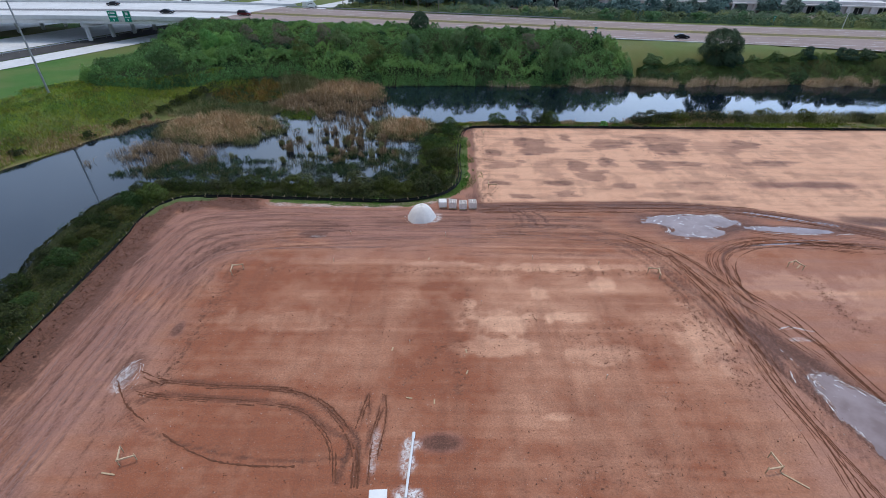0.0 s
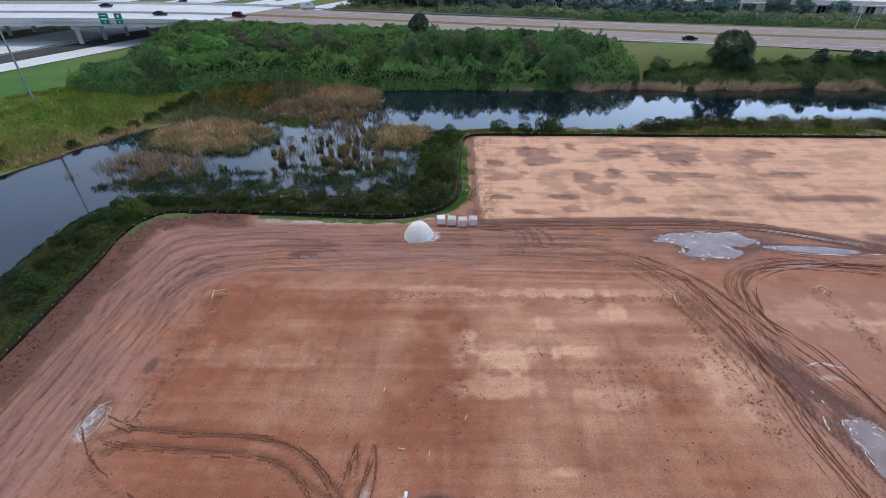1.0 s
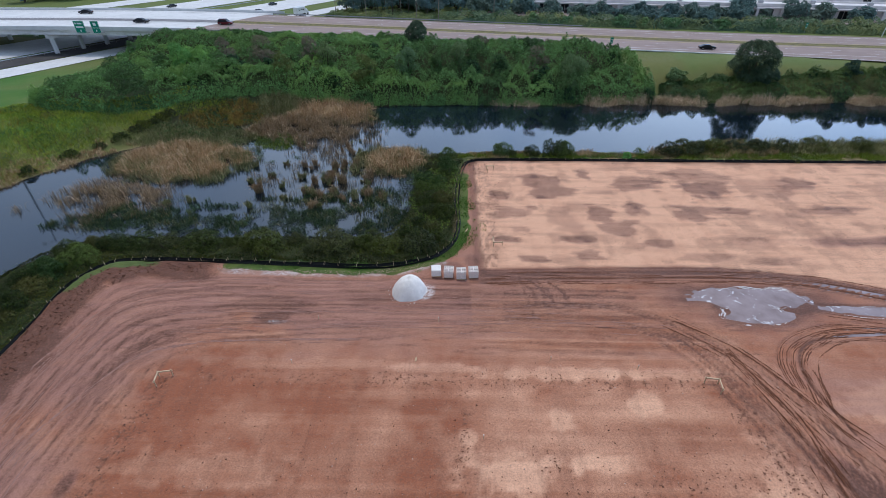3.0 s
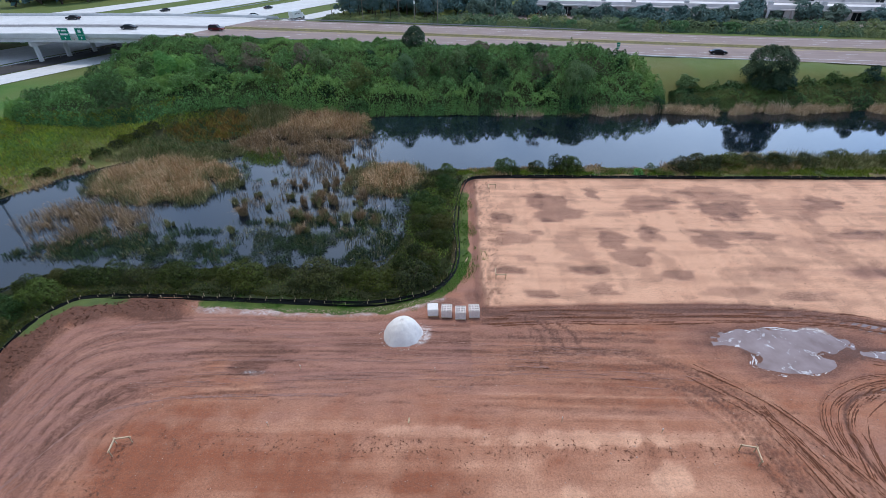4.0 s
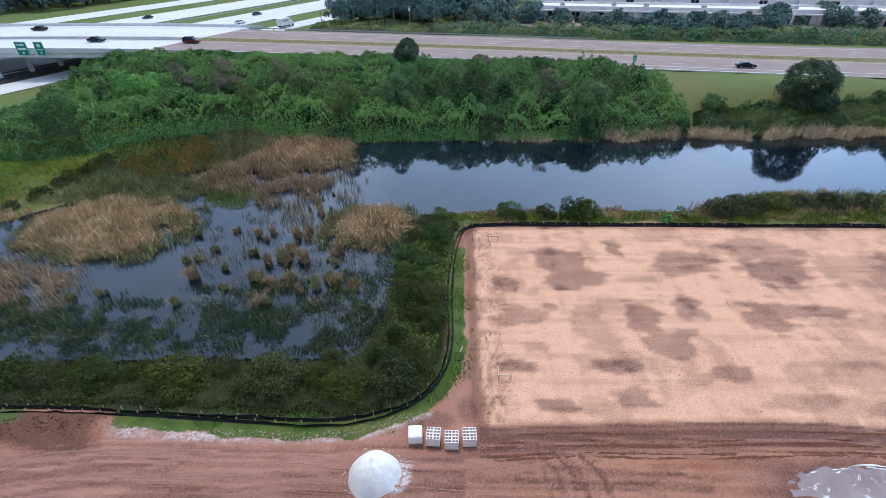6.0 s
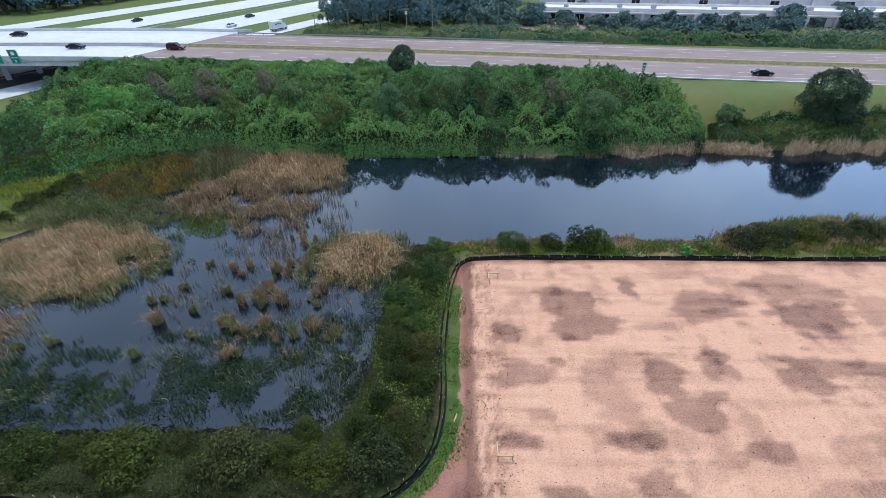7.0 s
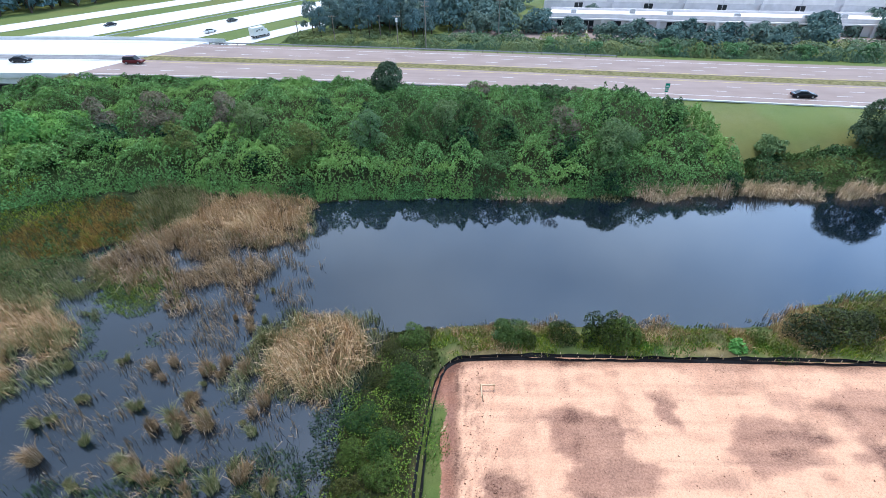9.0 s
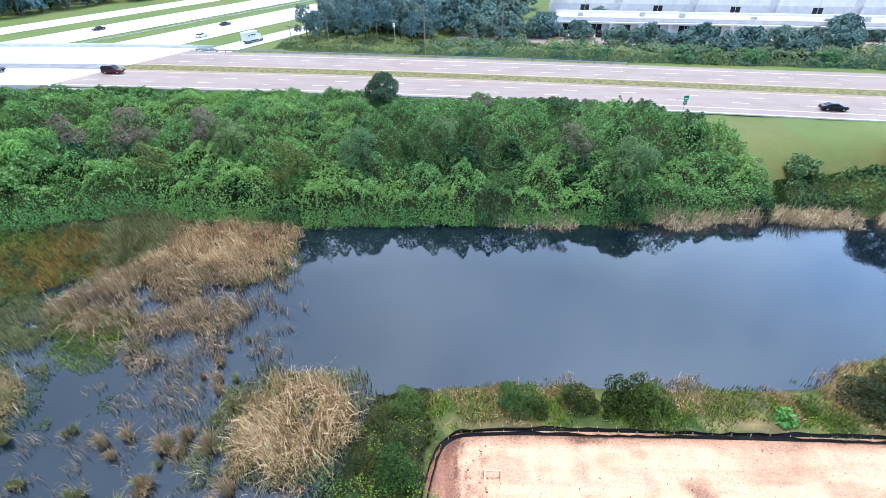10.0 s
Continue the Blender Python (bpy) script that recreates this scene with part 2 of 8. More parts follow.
WEED = leafy("pond_weed_leaves", (0.045, 0.082, 0.018), (0.165, 0.25, 0.05), brownness=0.15)
WEED_BRIGHT = leafy("meadow_weed_leaves", (0.090, 0.155, 0.018), (0.46, 0.55, 0.07), brownness=0.12)
WEED_DARK = leafy("shore_weed_leaves", (0.016, 0.034, 0.012), (0.065, 0.110, 0.030), brownness=0.12)
BARK = plain("bark", (0.10, 0.075, 0.055), 0.9, vary=0.3, scale=6, bump=0.5)
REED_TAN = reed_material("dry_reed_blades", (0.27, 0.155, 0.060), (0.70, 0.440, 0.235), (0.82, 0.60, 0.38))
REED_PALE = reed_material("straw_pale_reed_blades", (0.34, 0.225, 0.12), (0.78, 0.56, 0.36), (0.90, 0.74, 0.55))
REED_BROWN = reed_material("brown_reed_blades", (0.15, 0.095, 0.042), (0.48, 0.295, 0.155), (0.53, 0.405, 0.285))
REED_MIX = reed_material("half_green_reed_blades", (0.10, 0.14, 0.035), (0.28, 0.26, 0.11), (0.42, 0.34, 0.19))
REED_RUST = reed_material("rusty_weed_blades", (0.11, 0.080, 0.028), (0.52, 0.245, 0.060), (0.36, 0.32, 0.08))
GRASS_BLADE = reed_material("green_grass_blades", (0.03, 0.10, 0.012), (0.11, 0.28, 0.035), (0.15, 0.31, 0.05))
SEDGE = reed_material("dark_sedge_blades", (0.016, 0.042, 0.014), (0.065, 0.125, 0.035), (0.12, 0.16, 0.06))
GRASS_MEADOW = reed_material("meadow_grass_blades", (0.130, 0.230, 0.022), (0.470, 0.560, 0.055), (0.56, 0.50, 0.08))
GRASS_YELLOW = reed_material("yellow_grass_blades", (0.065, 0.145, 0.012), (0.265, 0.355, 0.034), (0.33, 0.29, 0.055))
ASPHALT = road_material("worn_asphalt", (0.285, 0.213, 0.190), (0.345, 0.264, 0.238), (0.08, 1.5, 1))
SHADED_GORE = road_material("dark_asphalt", (0.055, 0.052, 0.052), (0.085, 0.080, 0.078))
CONCRETE = road_material("pale_concrete", (0.64, 0.64, 0.63), (0.74, 0.74, 0.73))
# grey of the deck's edge lines; on the abutment it is painted shade
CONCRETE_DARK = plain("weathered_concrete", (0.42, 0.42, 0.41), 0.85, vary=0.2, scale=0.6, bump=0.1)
MEDIAN_SHADE = plain("stained_grey_concrete", (0.24, 0.235, 0.24), 0.85, vary=0.2, scale=0.5)
PAINT_WHITE = plain("white_road_paint", (0.74, 0.73, 0.71), 0.7, vary=0.12, scale=1.0)
PAINT_YELLOW = plain("yellow_road_paint", (0.62, 0.48, 0.16), 0.7, vary=0.15, scale=1.0)
STEEL = plain("galvanised_steel", (0.42, 0.43, 0.44), 0.45, 0.6, 0.15, 2)
POLE_WOOD = plain("weathered_pole_wood", (0.30, 0.26, 0.22), 0.9, vary=0.25, scale=3)
LUMBER = plain("raw_lumber", (0.55, 0.40, 0.24), 0.8, vary=0.2, scale=5)
STAKE = plain("pale_stake_wood", (0.68, 0.50, 0.32), 0.8, vary=0.15, scale=6)
FABRIC = plain("black_silt_fabric", (0.010, 0.010, 0.011), 0.8, vary=0.3, scale=3, bump=0.4)
BLOCK = plain("grey_concrete_block", (0.84, 0.74, 0.67), 0.9, vary=0.12, scale=4, bump=0.3)
WRAP = plain("white_pallet_wrap", (0.82, 0.77, 0.72), 0.45, vary=0.08, scale=3, bump=0.2)
LIME = plain("white_crushed_stone", (0.86, 0.81, 0.75), 0.9, vary=0.06, scale=2.5, bump=0.4)
PVC = plain("white_plastic_pipe", (0.80, 0.80, 0.78), 0.35, vary=0.06)
SIGN_GREEN = plain("green_sign_sheet", (0.0, 0.24, 0.15), 0.5, vary=0.08)
SIGN_WHITE = plain("white_sign_legend", (0.75, 0.78, 0.76), 0.5, vary=0.04)
WALL_WHITE = plain("white_stucco", (0.80, 0.75, 0.74), 0.85, vary=0.08, scale=0.4)
WALL_GREY = plain("pale_grey_stucco", (0.66, 0.62, 0.63), 0.85, vary=0.1, scale=0.4)
ROOF = plain("white_roof_membrane", (0.80, 0.76, 0.75), 0.8, vary=0.12, scale=0.15)
GLASS_DARK = plain("dark_window_glass", (0.02, 0.024, 0.028), 0.08, vary=0.1)
TYRE = plain("tyre_rubber", (0.02, 0.02, 0.02), 0.85, vary=0.1)
CHROME = plain("wheel_metal", (0.45, 0.45, 0.46), 0.35, 0.8, 0.08)
LAMP_CLEAR = plain("headlamp_lens", (0.65, 0.65, 0.62), 0.15, vary=0.05)

MEDIAN_GRASS = plain("dry_median_grass", (0.205, 0.180, 0.070), 0.95, vary=0.4, scale=1.2, bump=0.6)

# ---- building helpers ----


def thing(name, label="", category="", group="", kind="", at=(0, 0, 0), turn=0.0):
    """An Empty at a thing's base, which parents its parts."""
    ob = tagged(new(name), label, category, group, kind)
    ob.empty_display_size = 0.3
    ob.matrix_basis = pose(*at, 0, 0, turn)
    return ob


def link_mesh(name, me, material, parent=None, label=""):
    ob = new(name, me)
    if material is not None:
        me.materials.clear()
        for m in (material if isinstance(material, (list, tuple)) else [material]):
            me.materials.append(m)
    if parent is not None:
        ob.parent = parent
    if label:
        ob["label"] = label
    return ob


def part(name, bm, material, parent=None, label=""):
    me = bpy.data.meshes.new(name)
    bm.normal_update()
    bm.to_mesh(me)
    bm.free()
    return link_mesh(name, me, material, parent, label)


def part_like(ob, parent, m):
    """Another part on the same mesh."""
    o = new(ob.name.split(".")[0], ob.data)
    o.parent = parent
    o.matrix_basis = m
    if "label" in ob:
        o["label"] = ob["label"]
    return o


def quick_mesh(name, verts, faces):
    """A mesh from numpy arrays; faces all have the same number of corners."""
    me = bpy.data.meshes.new(name)
    n, k = faces.shape
    me.vertices.add(len(verts))
    me.vertices.foreach_set("co", np.asarray(verts, np.float32).ravel())
    me.loops.add(n * k)
    me.loops.foreach_set("vertex_index", faces.astype(np.int32).ravel())
    me.polygons.add(n)
    me.polygons.foreach_set("loop_start", np.arange(0, n * k, k, dtype=np.int32))
    me.polygons.foreach_set("loop_total", np.full(n, k, np.int32))
    me.update(calc_edges=True)
    return me


def point_value(me, name, values):
    me.attributes.new(name, "FLOAT", "POINT").data.foreach_set("value", np.asarray(values, np.float32))


def box(bm, x0, x1, y0, y1, z0, z1, bevel=0.0):
    """Adds a box to bm, with bevelled edges if asked."""
    r = bmesh.ops.create_cube(bm, size=1, matrix=Matrix.Translation(((x0 + x1) / 2, (y0 + y1) / 2, (z0 + z1) / 2)) @ Matrix.Diagonal((x1 - x0, y1 - y0, z1 - z0, 1)))
    if bevel:
        edges = list({e for v in r["verts"] for e in v.link_edges})
        bmesh.ops.bevel(bm, geom=edges, offset=bevel, segments=1, affect="EDGES")
    return bm


def tube(bm, a, b, r0, r1=None, sides=8):
    """Adds a closed tapered tube from a to b."""
    a, b = Vector(a), Vector(b)
    r1 = r0 if r1 is None else r1
    m = Matrix.Translation((a + b) / 2) @ (b - a).to_track_quat("Z", "Y").to_matrix().to_4x4()
    bmesh.ops.create_cone(bm, cap_ends=True, segments=sides, radius1=r0, radius2=r1, depth=(b - a).length, matrix=m)
    return bm


def smooth(e0, e1, x):
    t = np.clip((x - e0) / (e1 - e0), 0, 1)
    return t * t * (3 - 2 * t)


def hashed(ix, iy, seed):
    h = (ix * 374761393 + iy * 668265263 + seed * 974634777) & 0xFFFFFFFF
    h = ((h ^ (h >> 13)) * 1274126177) & 0xFFFFFFFF
    return ((h ^ (h >> 16)) & 0xFFFF) / 65535.0


def vnoise(x, y, seed=0):
    """Smooth random values from 0 to 1 on the unit lattice."""
    ix, iy = np.floor(x).astype(np.int64), np.floor(y).astype(np.int64)
    fx, fy = x - ix, y - iy
    fx, fy = fx * fx * (3 - 2 * fx), fy * fy * (3 - 2 * fy)
    a, b = hashed(ix, iy, seed), hashed(ix + 1, iy, seed)
    c, d = hashed(ix, iy + 1, seed), hashed(ix + 1, iy + 1, seed)
    return (a * (1 - fx) + b * fx) * (1 - fy) + (c * (1 - fx) + d * fx) * fy


def fbm(x, y, seed=0, octaves=4):
    s, w, t = 0.0, 0.5, 0.0
    for k in range(octaves):
        s = s + w * vnoise(x * 2**k, y * 2**k, seed + k * 17)
        t += w
        w *= 0.5
    return s / t


def inside(poly, x, y):
    r = np.zeros(np.shape(x), bool)
    for (x0, y0), (x1, y1) in zip(poly, poly[1:] + poly[:1]):
        if y0 != y1:
            r ^= ((y0 > y) != (y1 > y)) & (x < (x1 - x0) * (y - y0) / (y1 - y0) + x0)
    return r


def line_distance(line, x, y):
    d = np.full(np.shape(x), 1e9)
    for (x0, y0), (x1, y1) in zip(line, line[1:]):
        ux, uy = x1 - x0, y1 - y0
        t = np.clip(((x - x0) * ux + (y - y0) * uy) / (ux * ux + uy * uy + 1e-12), 0, 1)
        d = np.minimum(d, np.hypot(x - x0 - t * ux, y - y0 - t * uy))
    return d


def signed(poly, x, y):
    """Distance to a closed outline, negative inside."""
    d = line_distance(poly + poly[:1], x, y)
    return np.where(inside(poly, x, y), -d, d)


def round_line(pts, n=6):
    """A Catmull-Rom line through the points."""
    p = [np.array(q, float) for q in pts]
    p = [2 * p[0] - p[1], *p, 2 * p[-1] - p[-2]]
    r = []
    for a, b, c, d in zip(p, p[1:], p[2:], p[3:]):
        for k in range(n):
            t = k / n
            r.append(tuple(0.5 * (2 * b + (c - a) * t + (2 * a - 5 * b + 4 * c - d) * t * t + (3 * b - a - 3 * c + d) * t**3)))
    return r + [tuple(p[-2])]


# ---- plan ----
FENCE = round_line([(-45.0, -30), (-45.2, 30), (-45.5, 54), (-46.3, 63), (-44.6, 67.6), (-41, 69.3), (-30, 69.4), (-16, 68.6), (-8, 68.4),
                    (-3.5, 69.4), (-0.2, 71.2), (1.9, 74.6), (2.6, 79.5), (2.4, 87), (2.8, 94), (3.6, 99.4), (5.0, 102.1), (8.5, 102.9), (21, 103.0), (60, 102.6), (130, 102.2)], 5)
SITE = FENCE + [(700, 102), (700, -400), (-45, -400)]
NEAR_SHORE = [(-62, -60), (-55, 20), (-55.5, 46), (-57.4, 54), (-58, 62), (-57, 70), (-51.5, 75.6), (-44, 76.4), (-33, 76.4), (-23, 76.8), (-12, 76.8),
              (-7.4, 78.2), (-5.4, 86), (-5.2, 94), (-4, 101), (-2, 107.3), (3, 108.3), (11, 108.8), (27, 108.5), (38, 108.7), (43, 109.8), (48, 113), (70, 114.8), (110, 115), (400, 116)]
FAR_SHORE = [(400, 143), (128, 141.5), (56, 139.2), (22, 138.2), (-4, 137.6), (-20, 135.8), (-36, 129), (-52, 120), (-66, 107), (-73, 99), (-78, 88), (-83, 79), (-92, 60), (-104, 20), (-120, -60)]
POND_LINE = round_line(NEAR_SHORE, 3) + round_line(FAR_SHORE, 3)
WATER_Z = -1.0


def white_line_y(x):
    """The outer white line of the near carriageway."""
    a = np.interp(x, [-400, -104, -60, -31, 4, 48, 84, 140, 260, 900], [180, 174.8, 175.4, 175.9, 175.2, 171.0, 166.2, 158.4, 141.5, 52])
    return a


XS_ROAD = np.arange(-420, 901, 4.0)
KERNEL = np.hanning(13) / np.hanning(13).sum()
Y_ROAD = np.convolve(np.pad(white_line_y(XS_ROAD), 6, mode="reflect", reflect_type="odd"), KERNEL, "valid")
Z_ROAD = np.convolve(np.pad(np.interp(XS_ROAD, [-420, -110, -80, -35, 4, 50, 85, 150, 300, 900], [11.6, 11.6, 11.1, 9.4, 8.0, 6.9, 6.4, 6.0, 5.8, 5.8]), 6, mode="edge"), KERNEL, "valid")
SLOPE = np.gradient(Y_ROAD, XS_ROAD)


def on_road(x, off, up=0.0):
    """The place off metres beyond the near white line, abreast of x."""
    s = np.interp(x, XS_ROAD, SLOPE)
    k = 1 / np.sqrt(1 + s * s)
    return x - off * s * k, np.interp(x, XS_ROAD, Y_ROAD) + off * k, np.interp(x, XS_ROAD, Z_ROAD) + up


# the lower freeway: along LOW_U, across LOW_N, from LOW_O
LOW_O, LOW_U, LOW_N, LOW_Z = np.array([-100.0, 180.0]), np.array([0.480, 0.877]), np.array([-0.877, 0.480]), 4.3


def on_low(p, q):
    return LOW_O + p * LOW_U + q * LOW_N


def ground_height(x, y):
    """The lie of the land, without the small bumps."""
    x, y = np.asarray(x, float), np.asarray(y, float)
    ds, dp = signed(SITE, x, y), signed(POND_LINE, x, y)
    t = np.clip(ds, 0, None) / (np.clip(ds, 0, None) + np.clip(dp, 0.01, None))
    near = -1.02 * t**1.4
    out = -1.0 + 5.3 * smooth(0, 19, dp)
    off = y - np.interp(x, XS_ROAD, Y_ROAD)
    zr = np.interp(x, XS_ROAD, Z_ROAD) - 0.25
    qd = (x - LOW_O[0]) * LOW_N[0] + (y - LOW_O[1]) * LOW_N[1]
    bank = smooth(-4, -18, qd + 4 + 0 * x)
    up = smooth(-26, -3.6, off)
    plain_z = np.where(off > 30, 6.3, 4.3)
    plain_z = plain_z * bank + 4.2 * (1 - bank)
    beyond = zr + (plain_z - zr) * smooth(31, 46, off)
    raised = np.where(off > 10, beyond, out + (zr - out) * up)
    out = out + (raised - out) * bank * smooth(0, 6, dp)
    out = np.where(bank < 0.02, np.minimum(out, 4.2), out)
    w = smooth(9, 24, ds)
    land = near * (1 - w) + out * w
    land = np.where(ds <= 0, 0.0, land)
    floor = -1.0 - 0.9 * smooth(0, 5, -dp)
    return np.where((dp < 0) & (ds > 0), floor, land)


def stroke(x, y, line, width, soft=0.5):
    """1 on a line of that width, falling to 0 past its edge."""
    return 1 - smooth(width * 0.5 * (1 - soft), width * 0.5 * (1 + soft), line_distance(line, x, y))


GRID, FEET = {}, []


def soil_height(x, y):
    """The finished surface of the site at some places."""
    i = np.clip(np.searchsorted(GRID["xs"], x), 0, len(GRID["xs"]) - 1)
    j = np.clip(np.searchsorted(GRID["ys"], y), 0, len(GRID["ys"]) - 1)
    return GRID["z"][j, i]


# damp stains the blade left on the graded field: centre, half length, half width
FIELD_STAINS_WEST = [(17.3, 94.3, 3.2, 1.9), (18.7, 90.2, 3.4, 2.2), (25.2, 96.0, 1.2, 1.9), (26.4, 89.5, 2.6, 0.6), (18.9, 80.2, 2.1, 3.5), (26.9, 78.0, 2.3, 1.9), (25.1, 83.0, 1.6, 2.0), (11.1, 82.5, 2.6, 1.5),
                     (9.9, 88.5, 1.5, 1.2), (12.1, 77.9, 1.4, 0.8), (19.1, 75.3, 2.4, 0.8), (10.2, 75.2, 1.9, 0.7), (14.4, 84.4, 0.9, 0.7), (20.4, 71.3, 1.7, 1.1), (12.6, 70.6, 1.6, 0.7)]
FIELD_STAINS_EAST = [(33.4, 93.4, 3.8, 2.1), (45.4, 96.6, 4.6, 2.6), (44.6, 91.6, 3.6, 2.2), (31.1, 84.5, 1.6, 2.0), (39.5, 82.4, 2.8, 2.6), (54.9, 91.3, 5.0, 3.4), (61.5, 93.2, 2.4, 2.0), (45.8, 83.6, 3.6, 1.2),
                     (51.9, 80.9, 3.0, 2.3), (43.8, 74.6, 2.8, 1.4), (36.2, 70.9, 3.2, 0.8), (44.7, 70.2, 2.6, 0.8), (31.0, 74.4, 1.8, 0.9), (62.0, 84.0, 4.0, 1.4), (37.0, 97.6, 1.6, 1.0)]


def build_ground():
    def steps(*spans):
        r = []
        for a, b, s in spans:
            r.append(np.arange(a, b - 1e-6, s))
        return np.concatenate(r + [[spans[-1][1]]])

    xs = steps((-3200, -400, 200), (-400, -180, 20), (-180, -100, 4), (-100, -64, 1.5), (-64, -46, 0.6), (-46, 46, 0.27), (46, 70, 0.45), (70, 130, 0.8), (130, 220, 5), (220, 500, 20), (500, 3200, 200))
    ys = steps((-900, -60, 60), (-60, 12, 6), (14, 70, 0.27), (70, 104, 0.42), (104, 142, 1.0), (142, 230, 1.8), (230, 400, 8), (400, 800, 40), (800, 4000, 320))
    gx, gy = np.meshgrid(xs, ys)
    x, y = gx.ravel(), gy.ravel()
    z = ground_height(x, y)
    ds, dp = signed(SITE, x, y), signed(POND_LINE, x, y)
    wob = (fbm(x * 0.35, y * 0.35, 3) - 0.5)
    q_low = (x - LOW_O[0]) * LOW_N[0] + (y - LOW_O[1]) * LOW_N[1]
    z = z + np.where(ds > 0.5, (fbm(x * 0.2, y * 0.2, 5) - 0.5) * 0.5 * smooth(0, 4, np.abs(dp)) * smooth(0.5, 5, ds), 0)
    z = np.where((q_low > -7) & (ds > 15), np.minimum(z, LOW_Z - 0.14), z)
    # soil of the site
    n1, n2, n3 = fbm(x * 0.09, y * 0.09, 11), fbm(x * 0.25, y * 0.25, 21), fbm(x * 0.9, y * 0.9, 31, 3)
    s_ew = fbm(x * 0.05, y * 0.9, 41, 4)
    s_ns = fbm(x * 0.9, y * 0.05, 43, 4)
    inn = ds <= 0
    field = smooth(-0.3, 0.5, np.minimum(x - 5.7 + wob, y - np.interp(x, [6, 34, 46, 56, 66, 200], [68.0, 68.7, 67.3, 64.2, 60.0, 20]) + wob))
    pad = smooth(-4.5, 3.5, np.minimum(np.minimum(x + 28, 30.5 - x), 52.0 - y) + 5 * wob + 2 * (fbm(x * 1.1, y * 1.1, 35, 3) - 0.5))
    light = 0.31 + 0.35 * (n1 - 0.5) + 0.25 * (n2 - 0.5) + 0.30 * (s_ew - 0.5)
    light = np.where(pad > 0, light * (1 - pad) + pad * (0.22 - 0.20 * smooth(34, 19, y) + 0.005 * np.clip(x, -25, 25) + 0.7 * (n1 - 0.5) + 0.45 * (n2 - 0.5) + 0.25 * (s_ew - 0.5)), light)
    lilac = (1 - pad) * (1 - field) * smooth(0.35, 0.65, 0.45 * s_ew + 0.4 * n1 + 0.10) * 0.8
    damp = np.zeros_like(x)
    crust = np.zeros_like(x)
    # the pale graded field with damp patches left by the blade
    wx, wy = x + 5 * (fbm(x * 0.15, y * 0.15, 61) - 0.5), y + 4 * (fbm(x * 0.15, y * 0.15, 63) - 0.5)
    patch = 0.30 * fbm(wx * 0.26, wy * 0.32, 53, 4) + 0.37 * fbm(x * 0.55, y * 0.20, 54, 4) + 0.33 * fbm(x * 0.18, y * 0.9, 55, 4)
    light = light * (1 - field) + field * (0.93 + 0.25 * (n2 - 0.5) + 0.15 * (s_ns - 0.5))
    damp += field * 0.30 * smooth(0.50, 0.60, patch) * (0.35 + 1.0 * n3)
    rake = fbm(x * 0.22, y * 1.4, 59, 4)
    blot = np.zeros_like(x)
    for px, py, rx, ry in FIELD_STAINS_WEST + FIELD_STAINS_EAST:
        near = np.nonzero((np.abs(x - px) < 2.2 * rx + 2) & (np.abs(y - py) < 2.2 * ry + 2))[0]
        lane = vnoise(y[near] * 0.85 + px, np.full(len(near), py), 64) - 0.5
        row = vnoise(x[near] * 0.6 + py, np.full(len(near), px), 65) - 0.5
        u, v = (x[near] - px) / rx + 1.1 * lane, (y[near] - py) / ry + 0.8 * row
        r = (np.abs(u) ** 3 + np.abs(v) ** 3) ** (1 / 3) + 0.9 * (n2[near] - 0.5) + 1.1 * (rake[near] - 0.5) + 0.5 * (n3[near] - 0.5)
        blot[near] = np.maximum(blot[near], smooth(1.30, 0.82, r) * (0.45 + 0.55 * rake[near] + 0.3 * math.sin(px * 7 + py)))
    damp += field * 0.50 * blot * (0.7 + 0.6 * n3)
    lilac = np.maximum(lilac, field * 0.5 * blot)
    damp += field * (0.14 * smooth(0.60, 0.68, fbm(x * 0.07, y * 2.2, 66, 3)) + 0.06 * smooth(0.64, 0.72, fbm(x * 2.2, y * 0.10, 67, 3)))  # blade lines
    damp += 0.45 * smooth(1.7, 0.8, -ds + wob) * np.where(inn & (x > 3.4) & (y > 76), 1, 0) * (0.6 + 0.8 * n3)
    edge_w = field * smooth(4.5, 0.5, x - 5.7)
    damp += 0.5 * smooth(0.9, 0.4, np.abs(x - 5.5 + wob)) * np.where(inn & (y > 67) & (y < 102.5), 1, 0)
    damp += edge_w * 0.5 * smooth(0.5, 0.72, fbm(x * 2.2, y * 0.8, 57, 3))
    # pale sandy patches on the pad
    for px, py, rx, ry, k in ((7.0, 40.3, 5.2, 2.3, 0.52), (6.2, 36.2, 4.2, 1.4, 0.46), (19.7, 46.9, 2.1, 1.6, 0.42), (12.0, 44.9, 1.2, 1.3, 0.40), (3.3, 43.2, 0.9, 0.9, 0.42),
                              (14.5, 41.0, 3.0, 1.2, 0.4), (28.5, 38, 3.0, 5.0, 0.35), (13, 50.6, 9.0, 1.0, 0.4), (24, 50.6, 7.0, 0.9, 0.3), (-12, 51.6, 12.0, 0.7, 0.22), (0, 51.0, 5.0, 0.6, 0.25),
                              (10.5, 27.5, 1.6, 0.6, 0.4), (-20, 40, 7.0, 2.0, 0.25), (17, 35, 4.0, 1.5, 0.3), (44, 47, 6.0, 3.0, 0.4), (56, 44, 9.0, 5.0, 0.4)):
        r = np.hypot((x - px) / rx, (y - py) / ry) + 1.1 * (n2 - 0.5) + 1.0 * (n3 - 0.5)
        light += k * smooth(1.15, 0.65, r)
